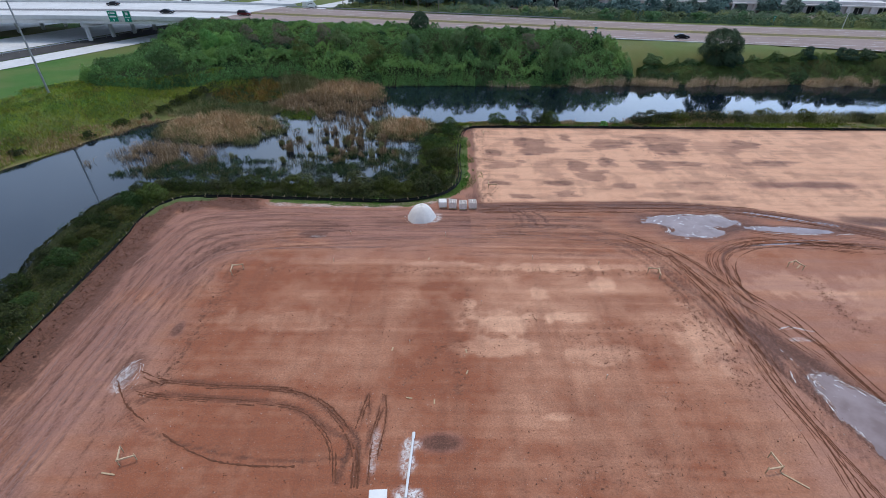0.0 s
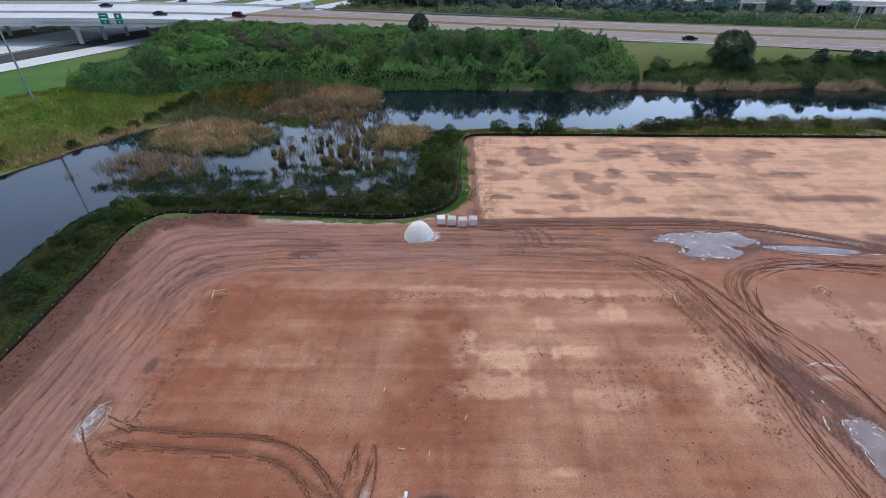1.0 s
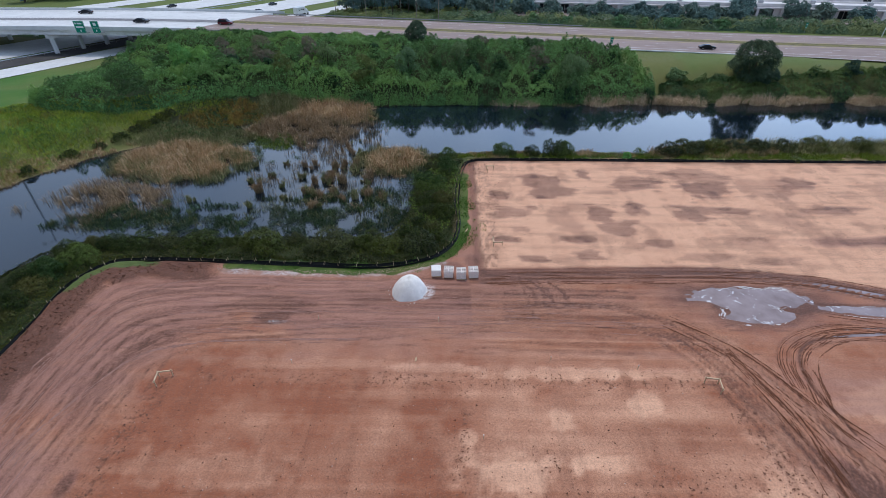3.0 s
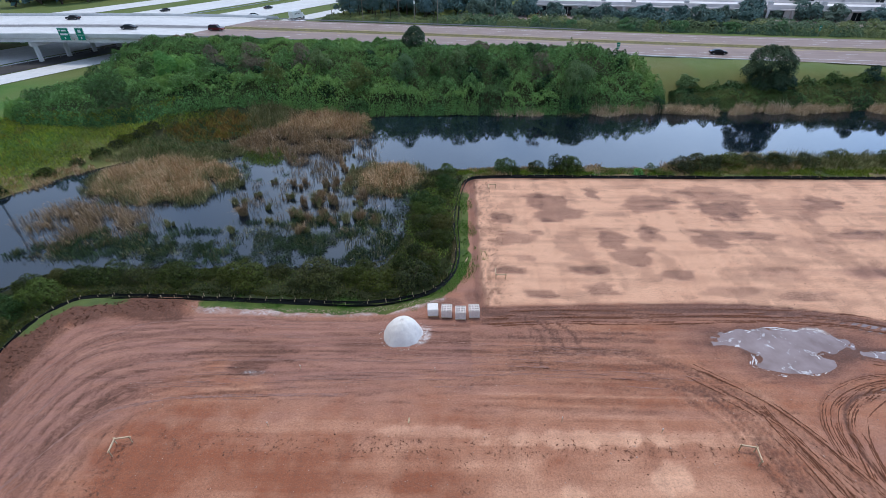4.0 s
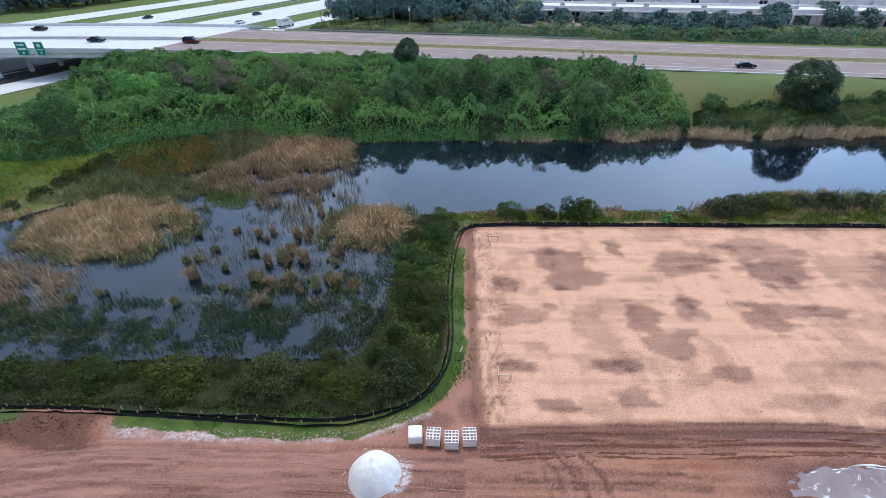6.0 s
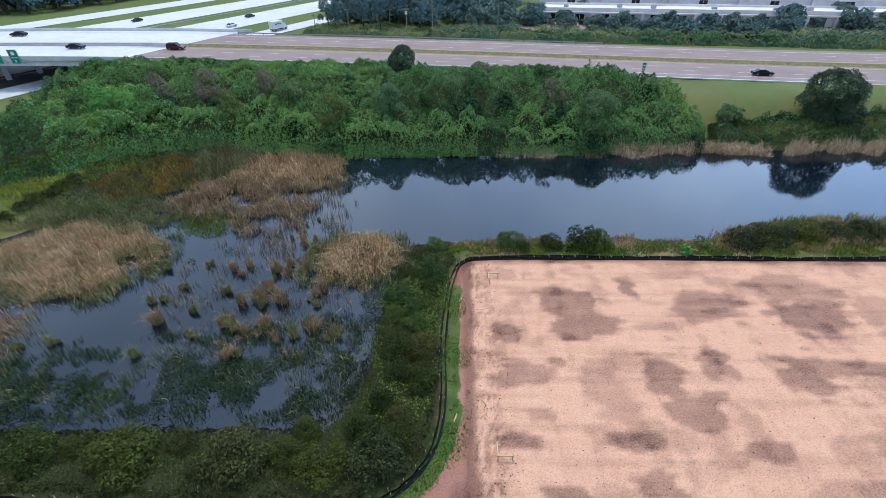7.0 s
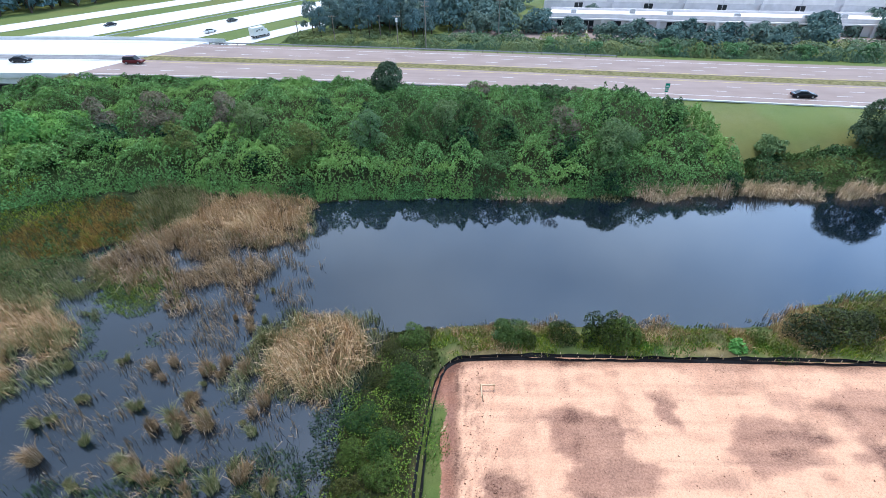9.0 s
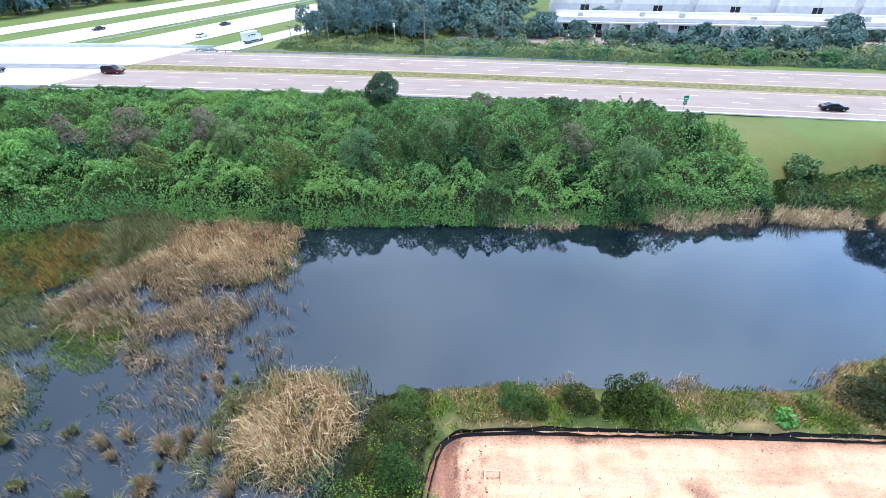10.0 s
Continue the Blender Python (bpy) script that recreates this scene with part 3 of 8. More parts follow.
    # darker, redder blooms
    for px, py, rx, ry, k in ((0.5, 46.5, 3.5, 4.0, 0.16), (-16, 25, 9.0, 4.0, 0.14), (-2, 38, 3.5, 8.0, 0.13), (-24, 47, 4.0, 3.0, 0.12), (20, 43.5, 8.0, 2.0, 0.16), (14, 29, 7.0, 3.0, 0.12), (-10, 47, 8.0, 2.4, 0.14)):
        r = np.hypot((x - px) / rx, (y - py) / ry) + 0.9 * (n2 - 0.5)
        light -= k * smooth(1.2, 0.3, r)
        damp += 0.5 * k * smooth(1.2, 0.3, r)
    # berm of turned earth inside the fence
    berm = smooth(5.6 + 2.5 * wob, 3.4 + 2.5 * wob, -ds) * smooth(-0.1, 0.5, -ds) * smooth(-36, -40, x) * inn
    berm2 = smooth(4.8, 3.0, -ds + 2 * wob) * smooth(0.2, 0.8, -ds) * np.where((x >= -40) & (x < -24) & inn, 1, 0)
    berm = np.maximum(berm, berm2 * smooth(-27.5, -31, x + 3 * wob))
    damp += berm * (1.1 + 0.6 * (n3 - 0.5) + 0.5 * (n2 - 0.5))
    lilac = lilac * (1 - berm)
    light = light * (1 - 0.6 * berm)
    z = z + berm * (0.12 + 0.35 * n3 * n2 + 0.10 * hashed(np.floor(x * 4).astype(np.int64), np.floor(y * 4).astype(np.int64), 9))
    # gravelly kerb of spoil in front of the north-west fence
    strip = stroke(x, y, [(-27.6, 67.2), (-18, 66.8), (-9, 66.8), (-4.5, 67.3), (0.5, 69.5)], 1.2) * np.where(inn, 1, 0)
    crust += strip * (0.30 + 0.45 * smooth(0.35, 0.6, n3))
    z = z + strip * 0.22 * n3
    # wheel tracks: turning sweeps, haul road, bends round the pad corners
    def track(line, width, k, ragged=0.5, lift=-0.035):
        line = round_line(line, 6)
        lx, ly = [p[0] for p in line], [p[1] for p in line]
        i0, i1 = np.searchsorted(xs, (min(lx) - width, max(lx) + width))
        j0, j1 = np.searchsorted(ys, (min(ly) - width, max(ly) + width))
        jj, ii = np.meshgrid(np.arange(j0, j1), np.arange(i0, i1), indexing="ij")
        q = (jj * len(xs) + ii).ravel()
        s = stroke(x[q], y[q], line, width, 0.6)
        s = s * smooth(ragged - 0.25, ragged + 0.15, 0.55 * n3[q] + 0.25 * n2[q] + 0.35)
        damp[q] += 1.2 * k * s
        z[q] += lift * s

    r2 = np.random.default_rng(3)
    # sweep in the south-west
    for o in (0.0, 0.36, 1.55, 1.92):
        track([(-30.2 + o, 30.4 - o), (-26.5, 31.3 - o), (-20.8, 30.9 - o), (-15.4, 30.5 - o), (-11.4 - 0.5 * o, 29.0 - 0.9 * o), (-8.6 - 0.6 * o, 26.6 - 0.5 * o), (-7.0 - 0.5 * o, 24.6), (-6.6 - o, 21.0)], 0.34, 0.5, 0.6)
    for pts in ([(-30.6, 30.2), (-28, 26.8), (-24.5, 25.0), (-19.5, 23.7), (-14, 22.9), (-8, 23.2)], [(-7.6, 27.0), (-6.9, 29.9), (-6.5, 27.2), (-6.2, 23.5)], [(-6.2, 24.4), (-5.4, 29.8), (-5.0, 27.0), (-5.3, 23.4)],
                [(-6.8, 22.0), (-7.3, 25.2), (-6.9, 28.9)], [(-5.8, 21.0), (-5.9, 25.2), (-5.3, 28.4)]):
        track(pts, 0.22, 0.5, 0.58)
    # bend at the north-west corner
    for k in range(22):
        o = k * 0.62 + r2.uniform(-0.3, 0.3)
        c = max(0.0, 9.5 - o * 0.55)
        a = [(-41.2 + o, 14), (-41.5 + o, 40), (-41.6 + o * 0.9, 54), (-40.2 + o * 0.8, 60.5 - 0.4 * o), (-36.0 + 0.6 * o, 64.6 - 0.8 * o), (-28, 65.6 - 0.9 * o), (-12, 65.2 - 0.75 * o), (6, 64.6 - 0.6 * o), (24, 64.0 - 0.5 * o)]
        lo, hi = sorted(r2.choice(9, 2, replace=False))
        if hi - lo >= 2:
            track(a[lo : hi + 1], r2.uniform(0.16, 0.34), r2.uniform(0.15, 0.32), 0.55, -0.02)
    # fine drag lines that run along the perimeter road, the north road and the haul road
    u_, v_ = np.clip(x + 45.2, 0.05, None), np.clip(69.2 - y, 0.05, None)
    across = (u_**-2.2 + v_**-2.2) ** (-1 / 2.2) + 1.2 * (fbm(x * 0.12, y * 0.12, 99) - 0.5)
    along = x + y
    zone = smooth(14.5, 11.0, across + 2 * wob) * smooth(2.4, 3.8, across) * np.where(x < 4, 1, 0) * inn
    north = smooth(51.5, 53.5, y + wob) * smooth(66.2, 65.0, y) * smooth(1, 6, x) * smooth(36, 26, x)
    east = np.interp(y, [12, 24, 31, 38, 45, 52, 57], [43, 39, 36.6, 34.6, 33, 30.6, 27])
    haul = smooth(5.0, 3.4, np.abs(x - east + 2 * wob)) * smooth(59, 54, y)
    lilac = np.maximum(lilac, zone * smooth(0.25, 0.5, n1))
    for a_, s_, w_, seed_, k_ in ((across * 1.2 + 0.5 * wob, along * 0.030, zone, 101, 0.26), (across * 3.4 + wob, along * 0.055, zone, 103, 0.40), (y * 1.3, x * 0.03, north, 105, 0.22), (y * 3.2 + 0.1 * x, x * 0.06, north, 107, 0.36), ((x - east) * 1.5, y * 0.04, haul, 109, 0.34), ((x - east) * 3.6, y * 0.07, haul, 111, 0.36)):
        f_ = fbm(a_, s_, seed_, 4)
        damp += k_ * w_ * smooth(0.54, 0.66, f_) * (0.5 + n1)
        light += 0.45 * k_ * w_ * smooth(0.45, 0.32, f_)
        z += -0.03 * w_ * smooth(0.54, 0.66, f_)
    # grader passes over the pad
    f_ = fbm(x * 0.035, y * 1.5, 113, 4)
    damp += 0.10 * pad * smooth(0.55, 0.68, f_)
    light += 0.08 * pad * smooth(0.45, 0.33, f_)
    f_ = fbm(x * 1.2, y * 0.08, 115, 3)
    damp += 0.14 * pad * smooth(0.56, 0.70, f_)
    # haul road in the east and its junction
    for k in range(26):
        o = r2.uniform(-3.2, 3.2)
        a = [(8, 60 + 0.8 * o), (20, 60.2 + 0.8 * o), (26.5 + 0.3 * o, 57.5 + 0.7 * o), (30.5 + 0.8 * o, 52 + 0.5 * o), (33 + o, 45), (34.6 + o, 38), (36.6 + o, 31), (39 + o, 24), (42 + o, 15)]
        lo = int(r2.integers(0, 5))
        track(a[lo : lo + int(r2.integers(3, 6))], r2.uniform(0.2, 0.4), r2.uniform(0.15, 0.36), 0.5)
    for k in range(10):
        o = r2.uniform(-1.6, 1.6)
        track([(37 + o, 44), (36.5 + o, 50), (38.5 + o, 54.5 - 0.3 * o), (44, 56.6 - o), (56, 57.0 - o), (80, 54 - o)][0 if k < 6 else 2 :], r2.uniform(0.2, 0.35), r2.uniform(0.15, 0.36), 0.5)
    # dark graded band along the foot of the pale field
    band = [(5.5, 66.4), (14, 66.8), (34, 67.3), (45, 66.0), (55, 62.8), (66, 58.4), (90, 47)]
    damp += 0.55 * stroke(x, y, round_line(band, 5), 2.6, 0.7) * (0.7 + 0.6 * (s_ew - 0.5)) * inn
    for k in range(14):
        o = r2.uniform(-1.5, 1.6)
        track([(px, py + o) for px, py in band], 0.24, 0.3)
    for k in range(6):
        px = r2.uniform(5.5, 15)
        track([(px, 66 + r2.uniform(-1, 0)), (px + 1.4, 63.6), (px + r2.uniform(0, 3.5), 61)], 0.3, 0.35, 0.5)
    # short scuffs and slewed tyre marks all over the roads
    for k in range(268):
        if k < 130:
            px, py, a0 = r2.uniform(-41, -27), r2.uniform(16, 62), 90 + r2.normal(0, 9)
        elif k < 250:
            px, py, a0 = r2.uniform(-38, 34), r2.uniform(53, 66), r2.normal(0, 9)
        else:
            px, py = r2.uniform(5.5, 18), r2.uniform(58, 63.5)
            a0 = r2.normal(0, 25)
        n_, bend = r2.uniform(1.5, 8.0), r2.normal(0, 14)
        pts, cx, cy, a1 = [], px, py, a0
        for _ in range(4):
            pts.append((cx, cy))
            cx, cy, a1 = cx + n_ / 3 * math.cos(radians(a1)), cy + n_ / 3 * math.sin(radians(a1)), a1 + bend / 3
        if k < 130 and cy > 58:
            continue
        track(pts, r2.uniform(0.12, 0.24), r2.uniform(0.12, 0.36), 0.52, -0.02)
    # wet ground round the puddles, and the puddle hollows
    for px, py, rx, ry, turn, k in ((37.7, 62.6, 6.4, 1.9, 0, 0.2), (37.0, 59.5, 4.2, 1.7, 0, 0.16), (52, 60.2, 6.5, 0.8, -4, 0.10), (40.9, 25.0, 7.8, 2.8, -66, 0.24), (36.3, 36.6, 4.0, 0.9, -62, 0.08), (66, 62.4, 4, 1.0, -8, 0.1)):
        c, s = math.cos(radians(turn)), math.sin(radians(turn))
        u, v = (x - px) * c + (y - py) * s, -(x - px) * s + (y - py) * c
        r = np.hypot(u / rx, v / ry) + 0.8 * (n2 - 0.5) + 0.35 * (n3 - 0.5)
        z = z - k * smooth(1.25, 0.5, r)
        damp += 0.75 * smooth(1.9, 0.9, r)
        lilac = np.maximum(lilac, 0.7 * smooth(2.4, 1.2, r))
        crust += (1.1 if ry > 2 else 0.0) * smooth(0.16, 0.03, np.abs(r - 1.02)) * smooth(0.4, 0.62, n2)
    # damp stains
    for px, py, rx, ry, k in ((-18.8, 58.3, 2.2, 0.8, 0.7), (-20.5, 60.8, 5.5, 1.5, 0.4), (-29.4, 38.4, 0.6, 1.2, 0.7), (-31.6, 33.0, 1.6, 2.6, 0.5), (0.0, 24.8, 1.7, 0.8, 0.8), (-8, 61.5, 3.0, 0.6, 0.35), (34.5, 35.6, 1.2, 3.4, 0.6), (62, 75, 9, 1.2, 0.4), (1.2, 68.6, 2.4, 0.9, 0.5), (4.4, 69.6, 1.0, 1.6, 0.5)):
        r = np.hypot((x - px) / rx, (y - py) / ry) + 0.9 * (n2 - 0.5)
        damp += k * smooth(1.15, 0.6, r)
        lilac = np.maximum(lilac, 0.8 * smooth(1.6, 0.8, r))
    # lime and cement spills
    for px, py, rx, ry, k in ((-2.9, 23.6, 0.9, 2.2, 1.3), (-2.2, 24.5, 0.7, 0.6, 1.2), (-2.3, 20.2, 1.1, 0.8, 1.0), (-31.3, 32.2, 1.0, 2.0, 0.6), (-5.6, 24.0, 0.5, 2.2, 0.55), (-1.3, 63.2, 1.0, 1.4, 0.7), (38.5, 37.6, 1.8, 0.3, 0.7), (-18.0, 57.7, 1.4, 0.35, 0.5), (41.4, 64.0, 2.4, 0.7, 1.0)):
        r = np.hypot((x - px) / rx, (y - py) / ry) + 1.2 * (n3 - 0.5) + 0.8 * (n2 - 0.5)
        crust += k * smooth(1.05, 0.6, r)
    # foot marks along the batter-board lines
    dots = []
    for (ax, ay), (bx, by), n, spread in (((-27.4, 31), (-26.6, 50), 280, 0.9), ((30.4, 30), (28.4, 50), 320, 1.3), ((1.8, 30), (3.2, 48), 110, 0.7), ((-24, 49.6), (26, 49.4), 300, 0.9), ((9, 42), (24, 28), 70, 0.8), ((-4, 31), (2, 38), 50, 0.5), ((46.7, 49), (46.6, 39), 160, 1.0), ((18, 37), (24, 35), 60, 1.6), ((7.8, 70), (7.9, 101), 260, 0.7), ((8, 21.5), (24, 23.5), 110, 1.6), ((16, 39), (30, 40), 60, 0.9)):
        t = r2.random(n)
        dots += list(zip(ax + (bx - ax) * t + r2.normal(0, 0.6 * spread, n), ay + (by - ay) * t + r2.normal(0, 0.6 * spread, n)))
    FEET.extend(dots)
    for px, py in dots:
        i0, i1 = np.searchsorted(xs, (px - 0.5, px + 0.5))
        j0, j1 = np.searchsorted(ys, (py - 0.5, py + 0.5))
        jj, ii = np.meshgrid(np.arange(j0, j1), np.arange(i0, i1), indexing="ij")
        idx = (jj * len(xs) + ii).ravel()
        g = smooth(0.21, 0.06, np.hypot((x[idx] - px) * 0.8, y[idx] - py))
        damp[idx] += r2.uniform(0.08, 0.22) * g
        z[idx] -= 0.04 * g
    z = z + np.where(inn, 0.03 * (n3 - 0.5) + 0.05 * (n2 - 0.5), 0)
    GRID.update(xs=xs, ys=ys, z=z.reshape(len(ys), len(xs)))
    veg = smooth(-0.35, 0.15, ds + 0.4 * wob)
    lip = smooth(-2.3, -1.5, ds + 1.4 * wob) * inn  # weeds inside the fence in places
    lip = lip * smooth(-29.5, -26.5, x + 2 * wob) * np.where((x < 5.6) & (y > 66), 1, 0) * smooth(100, 94, y) + lip * smooth(-35, -39, x + 3 * wob) * smooth(60, 64, y + 4 * wob) * 0.8
    veg = np.maximum(veg, lip)
    mown = smooth(8, 16, dp) * np.where(ds > 15, 1, 0) * (1 - smooth(0.55, 0.7, fbm(x * 0.05, y * 0.05, 77)) * 0.5)
    offr = y - np.interp(x, XS_ROAD, Y_ROAD)
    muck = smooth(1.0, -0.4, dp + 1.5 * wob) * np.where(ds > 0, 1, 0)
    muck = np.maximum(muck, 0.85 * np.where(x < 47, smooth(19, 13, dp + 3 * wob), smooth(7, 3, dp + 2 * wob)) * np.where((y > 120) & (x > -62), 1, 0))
    # soil inside the thicket and along the bank is darkened as shade
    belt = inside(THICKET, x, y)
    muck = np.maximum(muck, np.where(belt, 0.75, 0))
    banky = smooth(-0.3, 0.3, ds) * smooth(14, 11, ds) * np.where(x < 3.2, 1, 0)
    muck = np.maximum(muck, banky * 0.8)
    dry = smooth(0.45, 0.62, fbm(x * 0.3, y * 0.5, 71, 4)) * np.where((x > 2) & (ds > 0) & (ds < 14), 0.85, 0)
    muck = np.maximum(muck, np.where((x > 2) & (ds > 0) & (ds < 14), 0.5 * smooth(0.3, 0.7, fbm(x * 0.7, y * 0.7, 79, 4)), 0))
    dry = np.maximum(dry, (0.75 + 0.4 * (fbm(x * 0.06, y * 0.12, 75, 4) - 0.5)) * (0.46 * smooth(-30, -18, offr) * smooth(0, -2, offr) + 0.0 * offr + 0.4 * smooth(28, 34, offr)) * np.where(ds > 15, 1, 0))
    dry = np.maximum(dry, np.where((offr > 5) & (offr < 24) & (ds > 15), 0.55 + 0.3 * (fbm(x * 0.2, y * 0.4, 76) - 0.5), 0))
    dry = np.maximum(dry, 0.7 * smooth(3.5, 0.5, dp + 2 * wob) * np.where((x < -60) & (ds > 15), 1, 0))
    dry = np.maximum(dry, 0.2 * smooth(0.45, 0.62, fbm(x * 0.11, y * 0.11, 73, 4)) * np.where((x < -40) & (ds > 15), 1, 0))
    nx, ny = len(xs), len(ys)
    idx = np.arange(nx * ny).reshape(ny, nx)
    faces = np.stack([idx[:-1, :-1], idx[:-1, 1:], idx[1:, 1:], idx[1:, :-1]], -1).reshape(-1, 4)
    me = quick_mesh("ground", np.stack([x, y, z], 1), faces)
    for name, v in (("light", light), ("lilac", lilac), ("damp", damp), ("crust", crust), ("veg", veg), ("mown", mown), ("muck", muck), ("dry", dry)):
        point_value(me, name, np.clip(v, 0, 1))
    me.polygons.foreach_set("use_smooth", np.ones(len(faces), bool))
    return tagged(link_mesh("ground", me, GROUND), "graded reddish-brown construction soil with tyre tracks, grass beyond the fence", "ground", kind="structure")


THICKET = [(-92, 122), (-84, 117), (-77, 118), (-71, 119.5), (-67, 122.5), (-62, 127), (-57, 131), (-50, 134.6), (-40, 137.4), (-30, 138), (0, 138.6), (38, 139.6), (54, 140.8), (55, 146), (50, 155), (44, 163), (40, 168), (4, 171.3), (-40, 172), (-80, 170.5), (-88, 166), (-90, 154), (-92.5, 140), (-94, 130)]
build_ground()


def flat_water(name, outline, z, material, label, category):
    bm = bmesh.new()
    bm.faces.new([bm.verts.new((px, py, z)) for px, py in outline])
    bmesh.ops.triangulate(bm, faces=bm.faces[:])
    return tagged(part(name, bm, material), label, category, kind="structure")


# pond water a little under its banks; the sheet runs into the shore all round
flat_water("water", [(-140, -70), (-50, -70), (-50, 20), (-50.5, 72), (-45, 73.5), (-10, 74), (-4, 78), (-2, 95), (0, 105.6), (40, 105.6), (60, 109), (420, 109), (420, 150), (-24, 142), (-60, 128), (-110, 80)], WATER_Z + 0.06, POND, "dark still pond water with pale sky mirrored in it", "water")
flat_water("puddle", [(30, 56.5), (48, 56), (60, 58.4), (60, 61.6), (48, 65.5), (30, 66)], -0.055, PUDDLE, "shallow muddy puddle on the haul road", "puddle")
flat_water("puddle", [(35, 33), (41.5, 33), (50, 17), (44, 14), (38, 21)], -0.06, PUDDLE, "long muddy puddle in the rutted haul road", "puddle")

# ---- roads ----
def joint_x(off):
    """Where the bridge's concrete meets the asphalt."""
    return -79.0 + 0.45 * off


def ribbon(name, off0, off1, x0, x1, material, label, category, up=0.0, step=4.0, skew0=False, skew1=False, thick=0.0):
    """A strip of road between two offsets from the white line."""
    n = max(2, int((x1 - x0) / step) + 1)
    rows = []
    for off in (off0, off1):
        a = joint_x(off) if skew0 else x0
        b = joint_x(off) if skew1 else x1
        rows.append(np.stack(on_road(np.linspace(a, b, n), off, up), 1))
    bm = bmesh.new()
    v = [[bm.verts.new(p) for p in r] for r in rows]
    for i in range(n - 1):
        bm.faces.new((v[0][i], v[0][i + 1], v[1][i + 1], v[1][i]))
    if thick:
        r = bmesh.ops.extrude_face_region(bm, geom=bm.faces[:])
        for e in r["geom"]:
            if isinstance(e, bmesh.types.BMVert):
                e.co.z -= thick
        bmesh.ops.recalc_face_normals(bm, faces=bm.faces[:])
    ob = part(name, bm, material)
    return tagged(ob, label, category, kind="structure") if label else ob


ribbon("road", -2.9, 12.6, 0, 700, ASPHALT, "worn grey-mauve asphalt carriageway of a divided highway", "road", skew0=True, thick=0.2)
ribbon("median", 12.6, 16.8, 0, 700, MEDIAN_GRASS, "dry olive grass of the highway median", "grass", up=-0.03, skew0=True)
ribbon("road", 16.8, 31.2, 0, 700, ASPHALT, "far asphalt carriageway of the divided highway", "road", skew0=True, thick=0.2)


def dashes(name, offs, x0, x1, gap=12.2, length=3.05, width=0.16):
    bm = bmesh.new()
    for k, off in enumerate(offs):
        a = (joint_x(off) if x0 is None else x0) + 3 + 2.3 * k
        while a < x1:
            b = a + length
            q = [bm.verts.new((*on_road(px, po)[:2], on_road(px, po)[2] + 0.012)) for px, po in ((a, off - width / 2), (b, off - width / 2), (b, off + width / 2), (a, off + width / 2))]
            bm.faces.new(q)
            a += gap
    return tagged(part(name, bm, PAINT_WHITE), "broken white lane lines painted on asphalt", "lane marking", kind="stuff")


dashes("lane_marking", (3.66, 7.32, 20.7, 24.4), None, 420)
for off, paint, label in ((0.0, PAINT_WHITE, "solid white edge line"), (11.0, PAINT_YELLOW, "solid yellow median edge line"), (17.5, PAINT_YELLOW, "solid yellow median edge line"), (28.1, PAINT_WHITE, "solid white edge line")):
    ribbon("edge_line", off - 0.11, off + 0.11, 0, 420, paint, label + " along the carriageway", "lane marking", up=0.012, skew0=True)
def exit_lane():
    """Asphalt that widens toward the east where a lane leaves the highway."""
    xs = np.linspace(84, 330, 60)
    bm, bl = bmesh.new(), bmesh.new()
    rows = []
    for x in xs:
        w = 16.0 * float(smooth(80, 230, np.array(x)))
        rows.append([(on_road(x, -2.85)), (on_road(x, -3.0 - w))])
    v = [[bm.verts.new((a[0], a[1], a[2] - 0.03)) for a in r] for r in rows]
    for A, B in zip(v, v[1:]):
        bm.faces.new((A[1], B[1], B[0], A[0]))
    tagged(part("road", bm, ASPHALT), "asphalt exit lane widening beside the highway", "road", kind="structure")
    for A, B in zip(rows, rows[1:]):
        q = []
        for (a, b), k in ((A, 0), (B, 0), (B, 1), (A, 1)):
            q.append(bl.verts.new((b[0], b[1] + 0.5 + 0.3 * k, b[2] + 0.01)))
        bl.faces.new(q)
    tagged(part("edge_line", bl, PAINT_WHITE), "solid white edge line of the exit lane", "lane marking", kind="structure")


exit_lane()
ribbon("kerb", -3.35, -2.9, 0, 92, CONCRETE, "pale concrete gutter along the highway shoulder", "kerb", up=0.05, skew0=True, thick=0.25)


